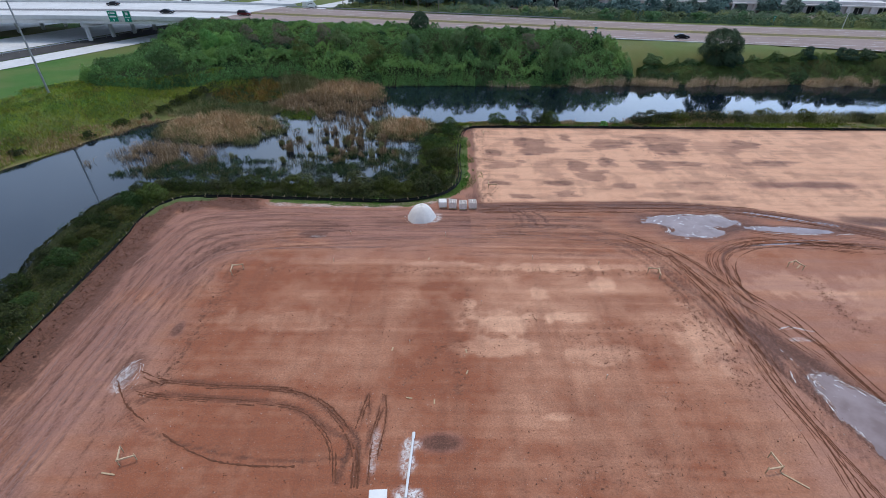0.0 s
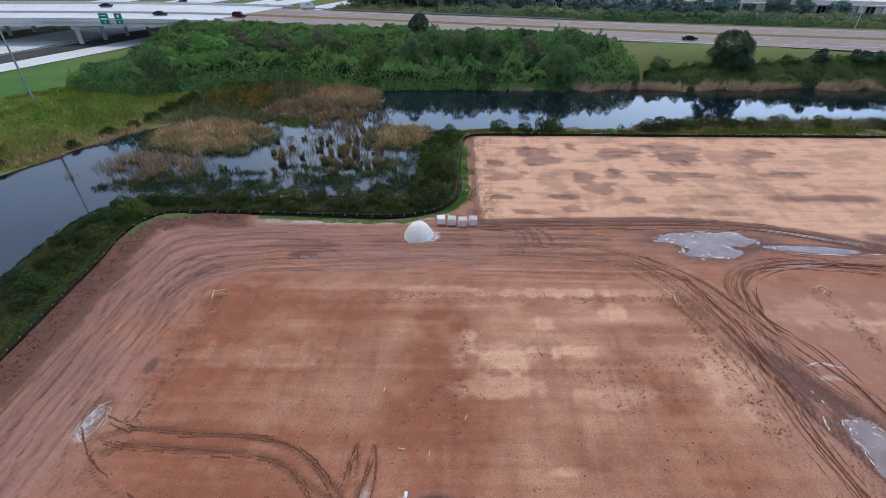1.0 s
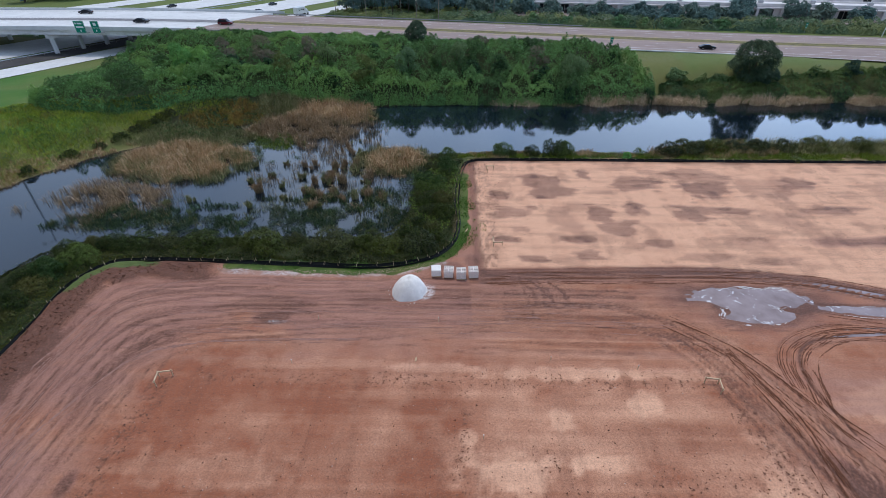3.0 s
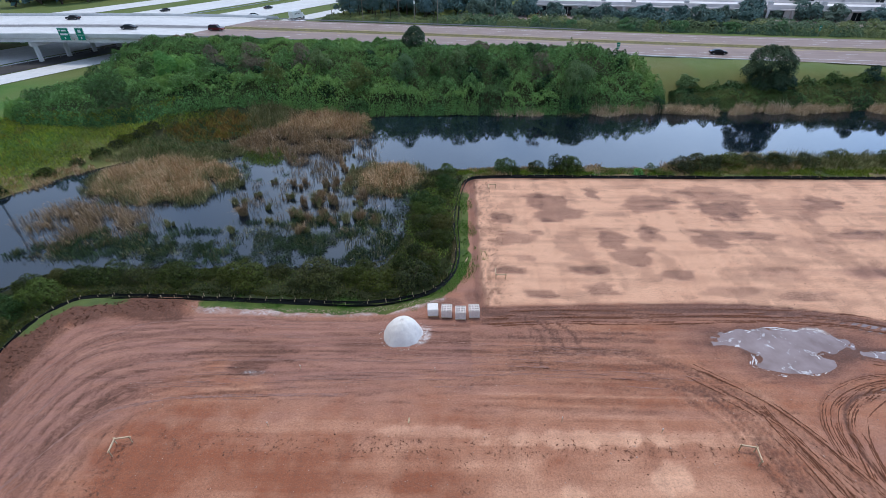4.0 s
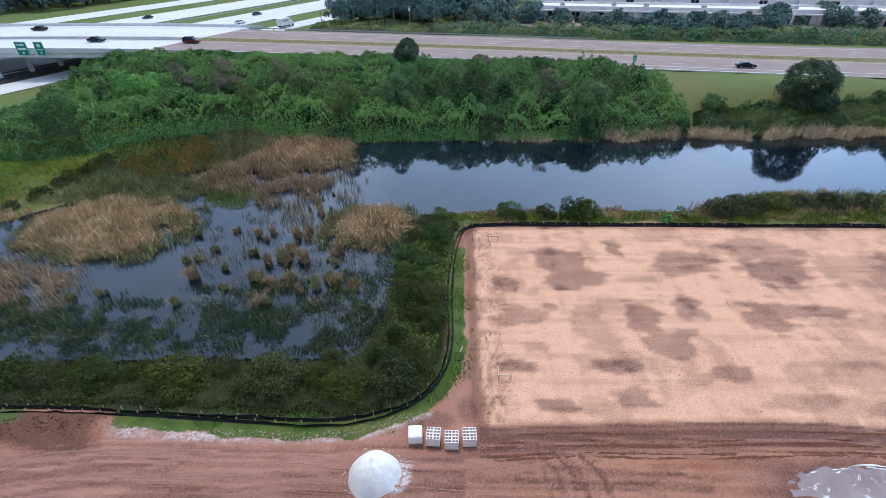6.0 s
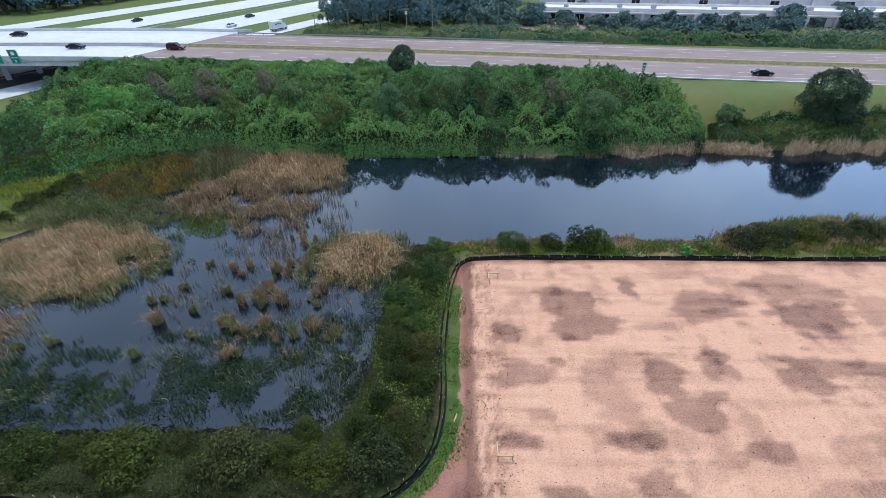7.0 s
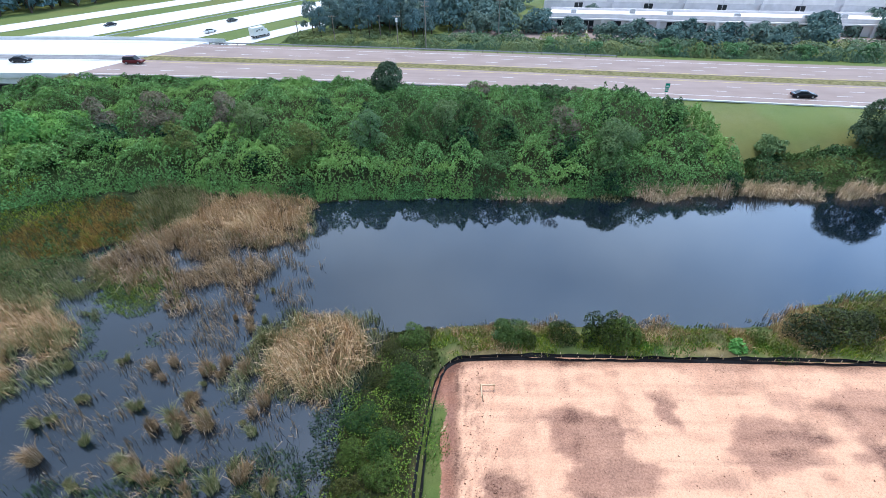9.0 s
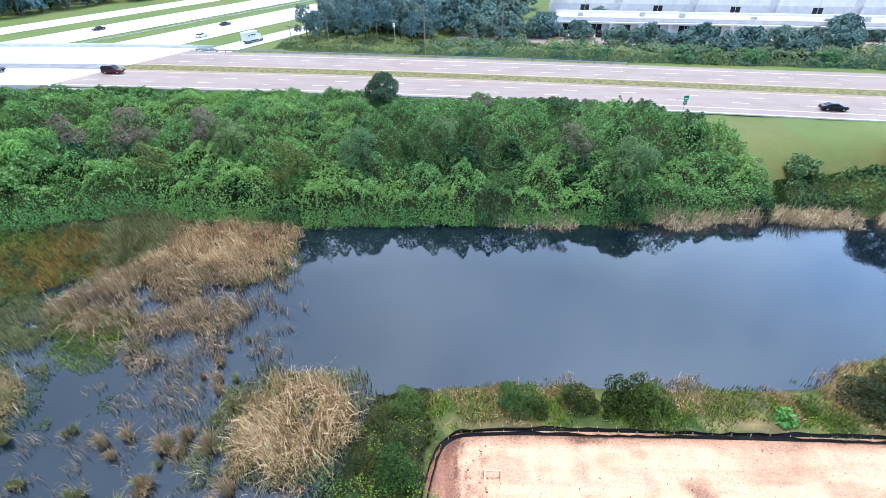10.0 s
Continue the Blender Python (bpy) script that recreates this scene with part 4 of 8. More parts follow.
# ---- the overpass ----
def build_bridge():
    bridge = thing("overpass", "pale concrete highway overpass on round-capped concrete piers", "bridge", kind="structure")
    far = 35.0
    for name, a, b, mat in (("deck", -3.4, far, CONCRETE),):
        ob = ribbon(name, a, b, -330, 0, mat, "", "", skew1=True, thick=0.35)
        ob.parent = bridge
    for off in (-3.3, far - 0.1):
        bm = bmesh.new()
        n = 60
        xs = np.linspace(-330, joint_x(off) + 4, n)
        prof = ((-0.22, 0.0), (-0.20, 0.82), (0.02, 0.82), (0.14, 0.0))
        loops = []
        for px in xs:
            loops.append([bm.verts.new((*on_road(px, off + o)[:2], on_road(px, off)[2] + h)) for o, h in prof])
        for A, B in zip(loops, loops[1:]):
            for i in range(4):
                bm.faces.new((A[i], A[(i + 1) % 4], B[(i + 1) % 4], B[i]))
        bm.faces.new(loops[0])
        bm.faces.new(loops[-1])
        bmesh.ops.recalc_face_normals(bm, faces=bm.faces[:])
        part("parapet", bm, CONCRETE, bridge)
    # median strip, the barrier's shade painted grey, and darker shoulders on the deck
    for off0, off1 in ((12.4, 16.6),):
        ob = ribbon("median", off0, off1, -330, 0, MEDIAN_SHADE, "", "", up=0.02, skew1=True)
        ob.parent = bridge
        ob["label"] = "grey median strip with the barrier's shade in its colour"
    for off in (-2.6, 11.4, 17.4, 31.5):
        ob = ribbon("edge_line", off - 0.1, off + 0.1, -330, 0, CONCRETE_DARK, "", "", up=0.015, skew1=True)
        ob.parent = bridge
    # girders
    for off in (-2.4, 1.5, 5.5, 9.5, 13.5, 17.5, 21.5, 25.5, 29.5, 33.4):
        bm = bmesh.new()
        xs = np.linspace(-330, joint_x(off) + 2, 30)
        loops = [[bm.verts.new((*on_road(px, off + o)[:2], on_road(px, off)[2] + h)) for o, h in ((-0.3, -0.36), (-0.12, -0.8), (-0.3, -1.7), (0.3, -1.7), (0.12, -0.8), (0.3, -0.36))] for px in xs]
        for A, B in zip(loops, loops[1:]):
            for i in range(6):
                bm.faces.new((A[i], A[(i + 1) % 6], B[(i + 1) % 6], B[i]))
        bmesh.ops.recalc_face_normals(bm, faces=bm.faces[:])
        part("girder", bm, CONCRETE, bridge)
    # piers, skewed with the freeway below
    for q in (16.0, 54.0, 94.0, 128.0):
        ends = []
        for off in (-1.6, 5.4, 12.4, 19.4, 26.4, 32.6):
            # walk along the pier line until it is abreast of that offset
            p = -40.0
            while p < 80:
                c = on_low(p, q)
                if c[1] >= on_road(c[0], 0)[1] + off:
                    break
                p += 0.25
            zt = on_road(c[0], off)[2] - 2.9
            ends.append((c[0], c[1], zt))
            bm = bmesh.new()
            box(bm, -0.55, 0.55, -0.55, 0.55, LOW_Z - 0.6, zt + 0.05, 0.12)
            ob = part("pier_column", bm, CONCRETE, bridge)
            ob.matrix_basis = pose(c[0], c[1], 0, 0, 0, -28.7)
        a, b = Vector(ends[0]), Vector(ends[-1])
        bm = bmesh.new()
        box(bm, -(b - a).length / 2 - 1.2, (b - a).length / 2 + 1.2, -0.65, 0.65, 0, 1.2, 0.1)
        ob = part("pier_cap", bm, CONCRETE, bridge)
        d = b - a
        ob.matrix_basis = pose(*((a + b) / 2), 0, 0, math.degrees(math.atan2(d.y, d.x)))
    # abutment wall under the eastern end, shade painted in as darker concrete
    bm = bmesh.new()
    rows = [on_road(joint_x(o) + 1.0, o) for o in (-3.2, far - 0.2)]
    vs = []
    for dx in (0.0, 1.0):
        for px, py, pz in rows:
            for h in (-7.5, -0.3):
                vs.append(bm.verts.new((px + dx, py, pz + h)))
    for f in ((0, 1, 3, 2), (4, 6, 7, 5), (0, 4, 5, 1), (2, 3, 7, 6), (1, 5, 7, 3), (0, 2, 6, 4)):
        bm.faces.new([vs[i] for i in f])
    bmesh.ops.recalc_face_normals(bm, faces=bm.faces[:])
    part("abutment", bm, CONCRETE_DARK, bridge)
    return bridge


build_bridge()


def low_strip(q0, q1, p0, p1, label, material=CONCRETE, z=LOW_Z, name="road"):
    bm = bmesh.new()
    n = 40
    ps = np.linspace(p0, p1, n)
    rows = [[bm.verts.new((*on_low(p, q), z)) for p in ps] for q in (q0, q1)]
    for i in range(n - 1):
        bm.faces.new((rows[0][i], rows[0][i + 1], rows[1][i + 1], rows[1][i]))
    bmesh.ops.recalc_face_normals(bm, faces=bm.faces[:])
    if bm.faces[0].normal.z < 0:
        bmesh.ops.reverse_faces(bm, faces=bm.faces[:])
    return tagged(part(name, bm, material), label, "road", kind="structure")


for q0, q1, label in ((-3, 7.5, "pale concrete ramp passing under the overpass"), (22, 46, "bright concrete freeway lanes passing under the overpass"), (62, 86, "bright concrete freeway lanes beyond a grass median"), (103, 121, "outer concrete freeway roadway")):
    low_strip(q0, q1, -260, 900, label)
# gore surface coloured dark in place of the shade below the overpass
low_strip(8.6, 20.5, -260, 34, "gore between ramp and freeway, coloured dark for the overpass's shade", SHADED_GORE, LOW_Z - 0.01)


# ---- rails, poles and signs ----
def guardrail(points, label, group=""):
    """A steel rail on posts along a line of (x, y, z)."""
    rail = thing("guardrail", label, "guardrail", group, at=points[0])
    o = Vector(points[0])
    pts = [Vector(p) - o for p in points]
    bm = bmesh.new()
    loops = []
    for i, p in enumerate(pts):
        d = (pts[min(i + 1, len(pts) - 1)] - pts[max(i - 1, 0)]).normalized()
        n = Vector((-d.y, d.x, 0))
        loops.append([bm.verts.new(p + n * a + Vector((0, 0, h))) for a, h in ((0.0, 0.45), (0.06, 0.52), (0.0, 0.6), (0.06, 0.68), (0.0, 0.76), (-0.05, 0.6))])
    for A, B in zip(loops, loops[1:]):
        for i in range(6):
            bm.faces.new((A[i], A[(i + 1) % 6], B[(i + 1) % 6], B[i]))
    bmesh.ops.recalc_face_normals(bm, faces=bm.faces[:])
    part("rail", bm, STEEL, rail)
    first = None
    for p in pts:
        if first is None:
            bm = bmesh.new()
            box(bm, -0.09, 0.09, -0.09, 0.09, -0.25, 0.74, 0.015)
            first = part("post", bm, POLE_WOOD, rail)
            first.matrix_basis = Matrix.Translation(p)
        else:
            part_like(first, rail, Matrix.Translation(p))
    return rail


guardrail([on_road(x, 30.6) for x in np.arange(-62, 46, 3.8)], "galvanised guardrail on timber posts beside the far shoulder")
guardrail([on_road(x, -3.7) for x in np.arange(-78, 44, 3.8)], "galvanised guardrail on posts between highway and thicket")
guardrail([(*on_low(p, 16.5), LOW_Z - 0.05) for p in np.arange(-150, 20, 4.5)], "galvanised guardrail in the freeway gore")
guardrail([(*on_low(p, 54.0), LOW_Z - 0.15) for p in np.arange(30, 230, 5)], "galvanised guardrail in the grass freeway median")


def light_pole(at, height, arm, turn, label, base_r=0.16, material=STEEL):
    pole = thing("street_lamp", label, "street lamp", at=at, turn=turn)
    bm = bmesh.new()
    tube(bm, (0, 0, -0.3), (0, 0, height), base_r, base_r * 0.5, 10)
    part("pole", bm, material, pole)
    bm = bmesh.new()
    box(bm, -0.3, 0.3, -0.3, 0.3, -0.2, 0.12, 0.03)
    part("base", bm, CONCRETE, pole)
    bm = bmesh.new()
    tube(bm, (0, 0, height - 0.2), (arm, 0, height + 0.25), 0.05, 0.04, 6)
    part("arm", bm, material, pole)
    bm = bmesh.new()
    box(bm, arm - 0.1, arm + 0.75, -0.17, 0.17, height + 0.14, height + 0.34, 0.06)
    part("lamp_head", bm, material, pole, "grey lamp head")
    return pole


def gz(x, y):
    return float(ground_height(np.array([x]), np.array([y]))[0])


light_pole((-93.4, 112.4, gz(-93.4, 112.4)), 19.5, 2.2, 200, "tall galvanised light pole standing in roadside grass", 0.27)
light_pole((*on_road(141, 34)[:2], on_road(141, 34)[2] - 0.6), 9.5, 1.6, -90, "pale grey street lamp beside the highway", 0.14, PVC)


def utility_pole(x, y, h, arms=1, z=None):
    pole = thing("utility_pole", "weathered timber utility pole with a crossarm", "utility pole", "utility poles along the highway", at=(x, y, (gz(x, y) if z is None else z)))
    bm = bmesh.new()
    tube(bm, (0, 0, -0.4), (0, 0, h), 0.17, 0.11, 8)
    part("pole", bm, POLE_WOOD, pole)
    for k in range(arms):
        bm = bmesh.new()
        box(bm, -1.1, 1.1, -0.06, 0.06, h - 0.5 - k, h - 0.36 - k, 0.01)
        part("crossarm", bm, POLE_WOOD, pole)
        for dx in (-0.95, -0.4, 0.4, 0.95):
            bm = bmesh.new()
            tube(bm, (dx, 0, h - 0.36 - k), (dx, 0, h - 0.16 - k), 0.05, 0.03, 6)
            part("insulator", bm, WRAP, pole)
    return pole


for x, y, h, arms in ((-32.1, 224.5, 8.5, 1), (-18.9, 231.0, 7.5, 1), (-11.8, 217, 9.0, 1), (-3.2, 211, 12.5, 2), (18.6, 231, 11.5, 2), (-45.6, 232, 6.0, 1)):
    utility_pole(x, y, h, arms)
tr = thing("transformer", "white pole-top transformer can", "transformer", at=(-11.8, 216.6, gz(-11.8, 217) + 7.2))
bm = bmesh.new()
tube(bm, (0, 0, 0), (0, 0, 1.0), 0.32, 0.32, 12)
part("can", bm, PVC, tr)
bm = bmesh.new()
box(bm, -0.08, 0.08, 0.25, 0.5, 0.3, 0.6)
part("bracket", bm, STEEL, tr)


def bridge_sign(x, w, h, rows):
    px, py, pz = on_road(x, -3.75)
    sign = thing("highway_sign", "green overhead guide sign with white bars, bolted to the overpass", "sign", "guide signs on the overpass", at=(px, py, pz - 1.0), turn=-4)
    bm = bmesh.new()
    box(bm, -w / 2, w / 2, -0.06, 0.0, 0, h, 0.02)
    part("panel", bm, SIGN_GREEN, sign)
    bm = bmesh.new()
    for a, b, c, d in ((-w / 2 + 0.06, w / 2 - 0.06, 0.05, 0.12), (-w / 2 + 0.06, w / 2 - 0.06, h - 0.12, h - 0.05), (-w / 2 + 0.05, -w / 2 + 0.12, 0.05, h - 0.05), (w / 2 - 0.12, w / 2 - 0.05, 0.05, h - 0.05)):
        box(bm, a, b, -0.075, -0.062, c, d)
    part("border", bm, SIGN_WHITE, sign, "white border")
    for a, b, c, d in rows:
        bm = bmesh.new()
        box(bm, a * w / 2, b * w / 2, -0.076, -0.062, c * h, d * h)
        part("legend_bar", bm, SIGN_WHITE, sign, "white legend bar")
    bm = bmesh.new()
    for k in (-0.3, 0.3):
        box(bm, k * w - 0.07, k * w + 0.07, 0.0, 0.5, 0.3, h - 0.4)
    part("bracket", bm, STEEL, sign)
    bm = bmesh.new()
    box(bm, w / 2 + 0.05, w / 2 + 0.9, -0.3, 0.3, 0.2, 0.4, 0.03)
    part("walkway", bm, STEEL, sign)


bridge_sign(-109.6, 3.3, 3.4, ((-0.75, -0.5, 0.72, 0.86), (-0.3, 0.6, 0.72, 0.84), (-0.7, 0.7, 0.42, 0.56), (-0.12, 0.12, 0.12, 0.28)))
bridge_sign(-104.9, 2.6, 3.4, ((-0.35, 0.35, 0.62, 0.86), (-0.12, 0.12, 0.12, 0.3), (-0.7, 0.7, 0.42, 0.46)))


def road_sign(x, off, h=3.0):
    px, py, pz = on_road(x, off)
    sign = thing("road_sign", "small green and white road sign on a thin post", "sign", at=(px, py, pz - 0.3))
    bm = bmesh.new()
    tube(bm, (0, 0, -0.2), (0, 0, h), 0.05, 0.05, 6)
    part("post", bm, STEEL, sign)
    for z0, z1, w in ((h - 0.9, h, 0.45), (h - 1.7, h - 1.0, 0.35)):
        bm = bmesh.new()
        box(bm, -w, w, -0.05, -0.02, z0, z1, 0.01)
        p = part("panel", bm, SIGN_GREEN, sign)
        bm = bmesh.new()
        box(bm, -w * 0.6, w * 0.6, -0.06, -0.045, z0 + 0.25, z0 + 0.45)
        part("legend_bar", bm, SIGN_WHITE, p, "white legend bar")


road_sign(48.6, -3.9, 3.5)
road_sign(118, 36, 3.4)


# ---- warehouses beyond the highway ----
def warehouse(name, x, y, z, turn, length, depth, height, wall, bays, label):
    b = thing(name, label, "building", at=(x, y, z), turn=turn)
    bm = bmesh.new()
    box(bm, 0, length, 0, depth, -1.0, height)
    part("wall", bm, wall, b)
    bm = bmesh.new()
    box(bm, 0.35, length - 0.35, 0.35, depth - 0.35, height - 0.1, height + 0.02)
    part("roof", bm, ROOF, b)
    for a in ((-0.1, length + 0.1, -0.12, 0.25), (-0.1, length + 0.1, depth - 0.25, depth + 0.1)):
        bm = bmesh.new()
        box(bm, a[0], a[1], a[2], a[3], height - 0.35, height + 0.75, 0.05)
        part("parapet", bm, WALL_WHITE, b)
    if bays > 10:
        bm = bmesh.new()
        box(bm, 0, length, -1.2, 0.05, 3.25, 3.75, 0.06)
        part("canopy_band", bm, WALL_WHITE, b, "white fascia band over the openings")
    else:  # tilt-up wall panels
        for k in range(2 * bays):
            bm = bmesh.new()
            w = length / (2 * bays)
            box(bm, k * w + 0.2, (k + 1) * w - 0.2 - 2.5 * (k % 2), -0.14, -0.03, 3.4, height - 0.5, 0.02)
            part("wall_panel", bm, WALL_WHITE, b)
    first = None
    for k in range(bays):
        cx = (k + 0.5) * length / bays
        win = thing("window", at=(cx, -0.02, 0))
        win.parent = b
        bm = bmesh.new()
        box(bm, -1.7, 1.7, -0.06, 0.0, 0.15, 3.0)
        part("pane", bm, GLASS_DARK, win)
        bm = bmesh.new()
        for a0, a1, c0, c1 in ((-1.78, -1.66, 0.1, 3.1), (1.66, 1.78, 0.1, 3.1), (-1.78, 1.78, 3.0, 3.12), (-0.05, 0.05, 0.1, 3.0)):
            box(bm, a0, a1, -0.12, 0.02, c0, c1)
        part("frame", bm, WALL_WHITE, win)
    for k in range(bays + 1):
        cx = k * length / bays
        bm = bmesh.new()
        box(bm, cx - 0.45, cx + 0.45, -1.3, -0.02, -1.0, 3.4, 0.05)
        part("pilaster", bm, wall, b)
    for k in range(int(length // 17)):
        bm = bmesh.new()
        cx, cy = 8 + 17 * k + 3 * math.sin(k * 2.1), depth * (0.35 + 0.25 * math.sin(k * 1.3))
        box(bm, cx - 0.9, cx + 0.9, cy - 0.7, cy + 0.7, height + 0.02, height + 1.2, 0.06)
        box(bm, cx - 0.6, cx + 0.6, cy - 0.45, cy + 0.45, height + 1.2, height + 1.35, 0.03)
        part("roof_unit", bm, STEEL, b, "grey rooftop air unit")
    return b


warehouse("warehouse", 37, 248, 6.2, -11.5, 150, 13, 4.3, WALL_WHITE, 17, "long white flat-roofed warehouse with dark windows")
warehouse("warehouse", 42, 290, 6.2, -11.5, 190, 40, 8.4, WALL_GREY, 7, "pale grey warehouse behind with loading doors")

# ---- plants ----
def leaf_mesh(name, centre, out_dir, size, seed, droop=0.3, tone=None):
    """Folded leaves, two triangles each, that face roughly out_dir."""
    r = np.random.default_rng(seed)
    n = len(centre)
    d = out_dir + r.normal(0, 0.42, (n, 3))
    d /= np.linalg.norm(d, axis=1, keepdims=True)
    a = np.cross(d, r.normal(0, 1, (n, 3)))
    a /= np.linalg.norm(a, axis=1, keepdims=True) + 1e-9
    b = np.cross(d, a)
    s = (size * r.uniform(0.6, 1.35, n))[:, None]
    tip, foot = centre + b * s * 0.62, centre - b * s * 0.62
    tip[:, 2] -= droop * s[:, 0]
    l, rr = centre + a * s * 0.36 + d * s * 0.12, centre - a * s * 0.36 + d * s * 0.12
    v = np.stack([foot, l, tip, rr], 1).reshape(-1, 3)
    i = np.arange(n)[:, None] * 4
    f = np.concatenate([i + np.array([0, 1, 2]), i + np.array([0, 2, 3])])
    me = quick_mesh(name, v, f)
    if tone is not None:
        point_value(me, "tone", np.repeat(tone, 4))
    return me


def lobes_to_leaves(lobes, per_m2, seed, shell=0.35):
    """Leaf places on the outside of a heap of round lobes (x, y, z, r)."""
    r = np.random.default_rng(seed)
    pts, nor = [], []
    for k, (cx, cy, cz, cr) in enumerate(lobes):
        n = int(per_m2 * 4 * math.pi * cr * cr * 0.62)
        d = r.normal(0, 1, (n, 3))
        d[:, 2] = np.where(d[:, 2] < -0.35, -d[:, 2], d[:, 2])
        d /= np.linalg.norm(d, axis=1, keepdims=True)
        rad = cr * (1 - shell * r.random(n) ** 1.7) * (1 + 0.14 * np.sin(5 * d[:, 0] + k) * np.cos(4 * d[:, 1] + 2 * k))
        p = np.array([cx, cy, cz]) + d * rad[:, None] * np.array([1, 1, 0.92])
        keep = np.ones(n, bool)
        for j, (ox, oy, oz, orr) in enumerate(lobes):
            if j != k:
                keep &= np.linalg.norm(p - np.array([ox, oy, oz]), axis=1) > orr * 0.68
        keep &= p[:, 2] > 0.02
        pts.append(p[keep])
        nor.append(d[keep] + np.array([0, 0, 0.45]))
    return np.concatenate(pts), np.concatenate(nor)


def make_lobes(radius, height, n, seed, spread=0.75, lobe=(0.24, 0.44)):
    r = np.random.default_rng(seed)
    lobes = []
    for k in range(n):
        a, q = r.uniform(0, 2 * math.pi), math.sqrt(r.random()) * spread * radius
        if height > 1.5 * radius:  # a tall crown, full from near the ground up
            t, lr = r.uniform(0.10, 0.96), radius * r.uniform(0.26, 0.44)
            q = radius * math.sin(math.pi * (0.16 + 0.78 * t)) * 0.72 * math.sqrt(r.random())
            lobes.append((q * math.cos(a), q * math.sin(a), max(t * height - 0.5 * lr, lr * 0.4), lr))
            continue
        lr = radius * r.uniform(*lobe)
        top = height * (1 - 0.45 * (q / radius) ** 2) * r.uniform(0.32, 1.02)
        lobes.append((q * math.cos(a), q * math.sin(a), max(top - lr, lr * 0.35), lr))
    return lobes


def plant_source(name, radius, height, n_lobes, leaf, per_m2, material, seed, trunk=0.0, label="", category="shrub"):
    """A shrub or tree: an Empty with stems and a crown of leaves; kept far below ground out of use, then copied."""
    ob = thing(name, label, category)
    base = trunk
    lobes = [(x, y, z + base, lr) for x, y, z, lr in make_lobes(radius, height - base, 2 * n_lobes, seed, 0.85)]
    pts, nor = lobes_to_leaves(lobes, per_m2, seed)
    me = leaf_mesh("crown", pts, nor, leaf, seed + 1)
    link_mesh("crown", me, material, ob)
    bm = bmesh.new()
    r = np.random.default_rng(seed + 5)
    th = max(0.05, radius * 0.045)
    if trunk > 0:
        tube(bm, (0, 0, -0.4), (0.05, 0.02, base + 0.6), th * 1.6, th, 8)
    for x, y, z, lr in lobes[:7]:
        k = 0.0 if trunk <= 0 else base * 0.75
        tube(bm, (0.1 * x, 0.1 * y, k - (0.3 if trunk <= 0 else 0)), (x, y, z), th * 0.8, th * 0.25, 5)
    part("trunk", bm, BARK, ob)
    return ob


def sprinkle(poly, spacing, seed, tries=30000):
    """Places in a polygon at least spacing apart."""
    r = np.random.default_rng(seed)
    xs, ys = [p[0] for p in poly], [p[1] for p in poly]
    cand = np.stack([r.uniform(min(xs), max(xs), tries), r.uniform(min(ys), max(ys), tries)], 1)
    cand = cand[inside(poly, cand[:, 0], cand[:, 1])]
    cell, got, r_out = {}, [], []
    for x, y in cand:
        i, j = int(x // spacing), int(y // spacing)
        if all((x - a) ** 2 + (y - b) ** 2 > spacing * spacing for di in (-1, 0, 1) for dj in (-1, 0, 1) for a, b in cell.get((i + di, j + dj), ())):
            cell.setdefault((i, j), []).append((x, y))
            got.append((x, y))
    return np.array(got)


def plant(sources, places, seed, s0=0.8, s1=1.2, sink=0.15, label="", group=""):
    """Sets copies of the sources at the places, turned and scaled at random."""
    r = np.random.default_rng(seed)
    zs = ground_height(places[:, 0], places[:, 1])
    for (x, y), z in zip(places, zs):
        src = sources[int(r.integers(len(sources)))]
        s = r.uniform(s0, s1)
        ob = copy_thing(src, pose(x, y, max(z, -1.0) - sink, 0, 0, r.uniform(0, 360)))
        ob.scale = (s * r.uniform(0.9, 1.1), s * r.uniform(0.9, 1.1), s * r.uniform(0.85, 1.15))
        tagged(ob, label, "", group)


def dispose(sources):
    for s in sources:
        for o in (*s.children_recursive, s):
            bpy.data.objects.remove(o)


def blades(name, places, zs, height, width, lean, material, seed, label, category, kind="stuff", jitter=0.35, parent=None):
    """Bent grass blades, three triangles each."""
    r = np.random.default_rng(seed)
    n = len(places)
    h = (height * r.uniform(1 - jitter, 1 + jitter, n))[:, None]
    az = 9.0 * fbm(places[:, 0] * 0.35, places[:, 1] * 0.35, seed, 3) + r.normal(0, 0.9, n)  # neighbours lean alike
    ln = np.abs(r.normal(0, lean, n))
    face = r.uniform(0, math.pi, n)
    side = np.stack([np.cos(face), np.sin(face), np.zeros(n)], 1) * (width * r.uniform(0.6, 1.4, n))[:, None]
    go = np.stack([np.cos(az), np.sin(az), np.zeros(n)], 1) * ln[:, None]
    base = np.concatenate([places, np.asarray(zs)[:, None] - 0.12], 1)
    upv = np.array([0, 0, 1.0])
    mid = base + h * (upv * 0.6 + go * 0.28)
    tip = base + h * (upv * np.clip(1.02 - 0.35 * ln, 0.35, 1)[:, None] + go * 0.95)
    v = np.stack([base - side * 0.5, base + side * 0.5, mid + side * 0.45, mid - side * 0.45, tip], 1).reshape(-1, 3)
    i = np.arange(n)[:, None] * 5
    f = np.concatenate([i + np.array([0, 1, 2]), i + np.array([0, 2, 3]), i + np.array([3, 2, 4])])
    me = quick_mesh(name, v, f)
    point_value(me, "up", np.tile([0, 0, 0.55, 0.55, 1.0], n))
    ob = link_mesh(name, me, material, parent)
    return tagged(ob, label, category, kind=kind) if label else ob


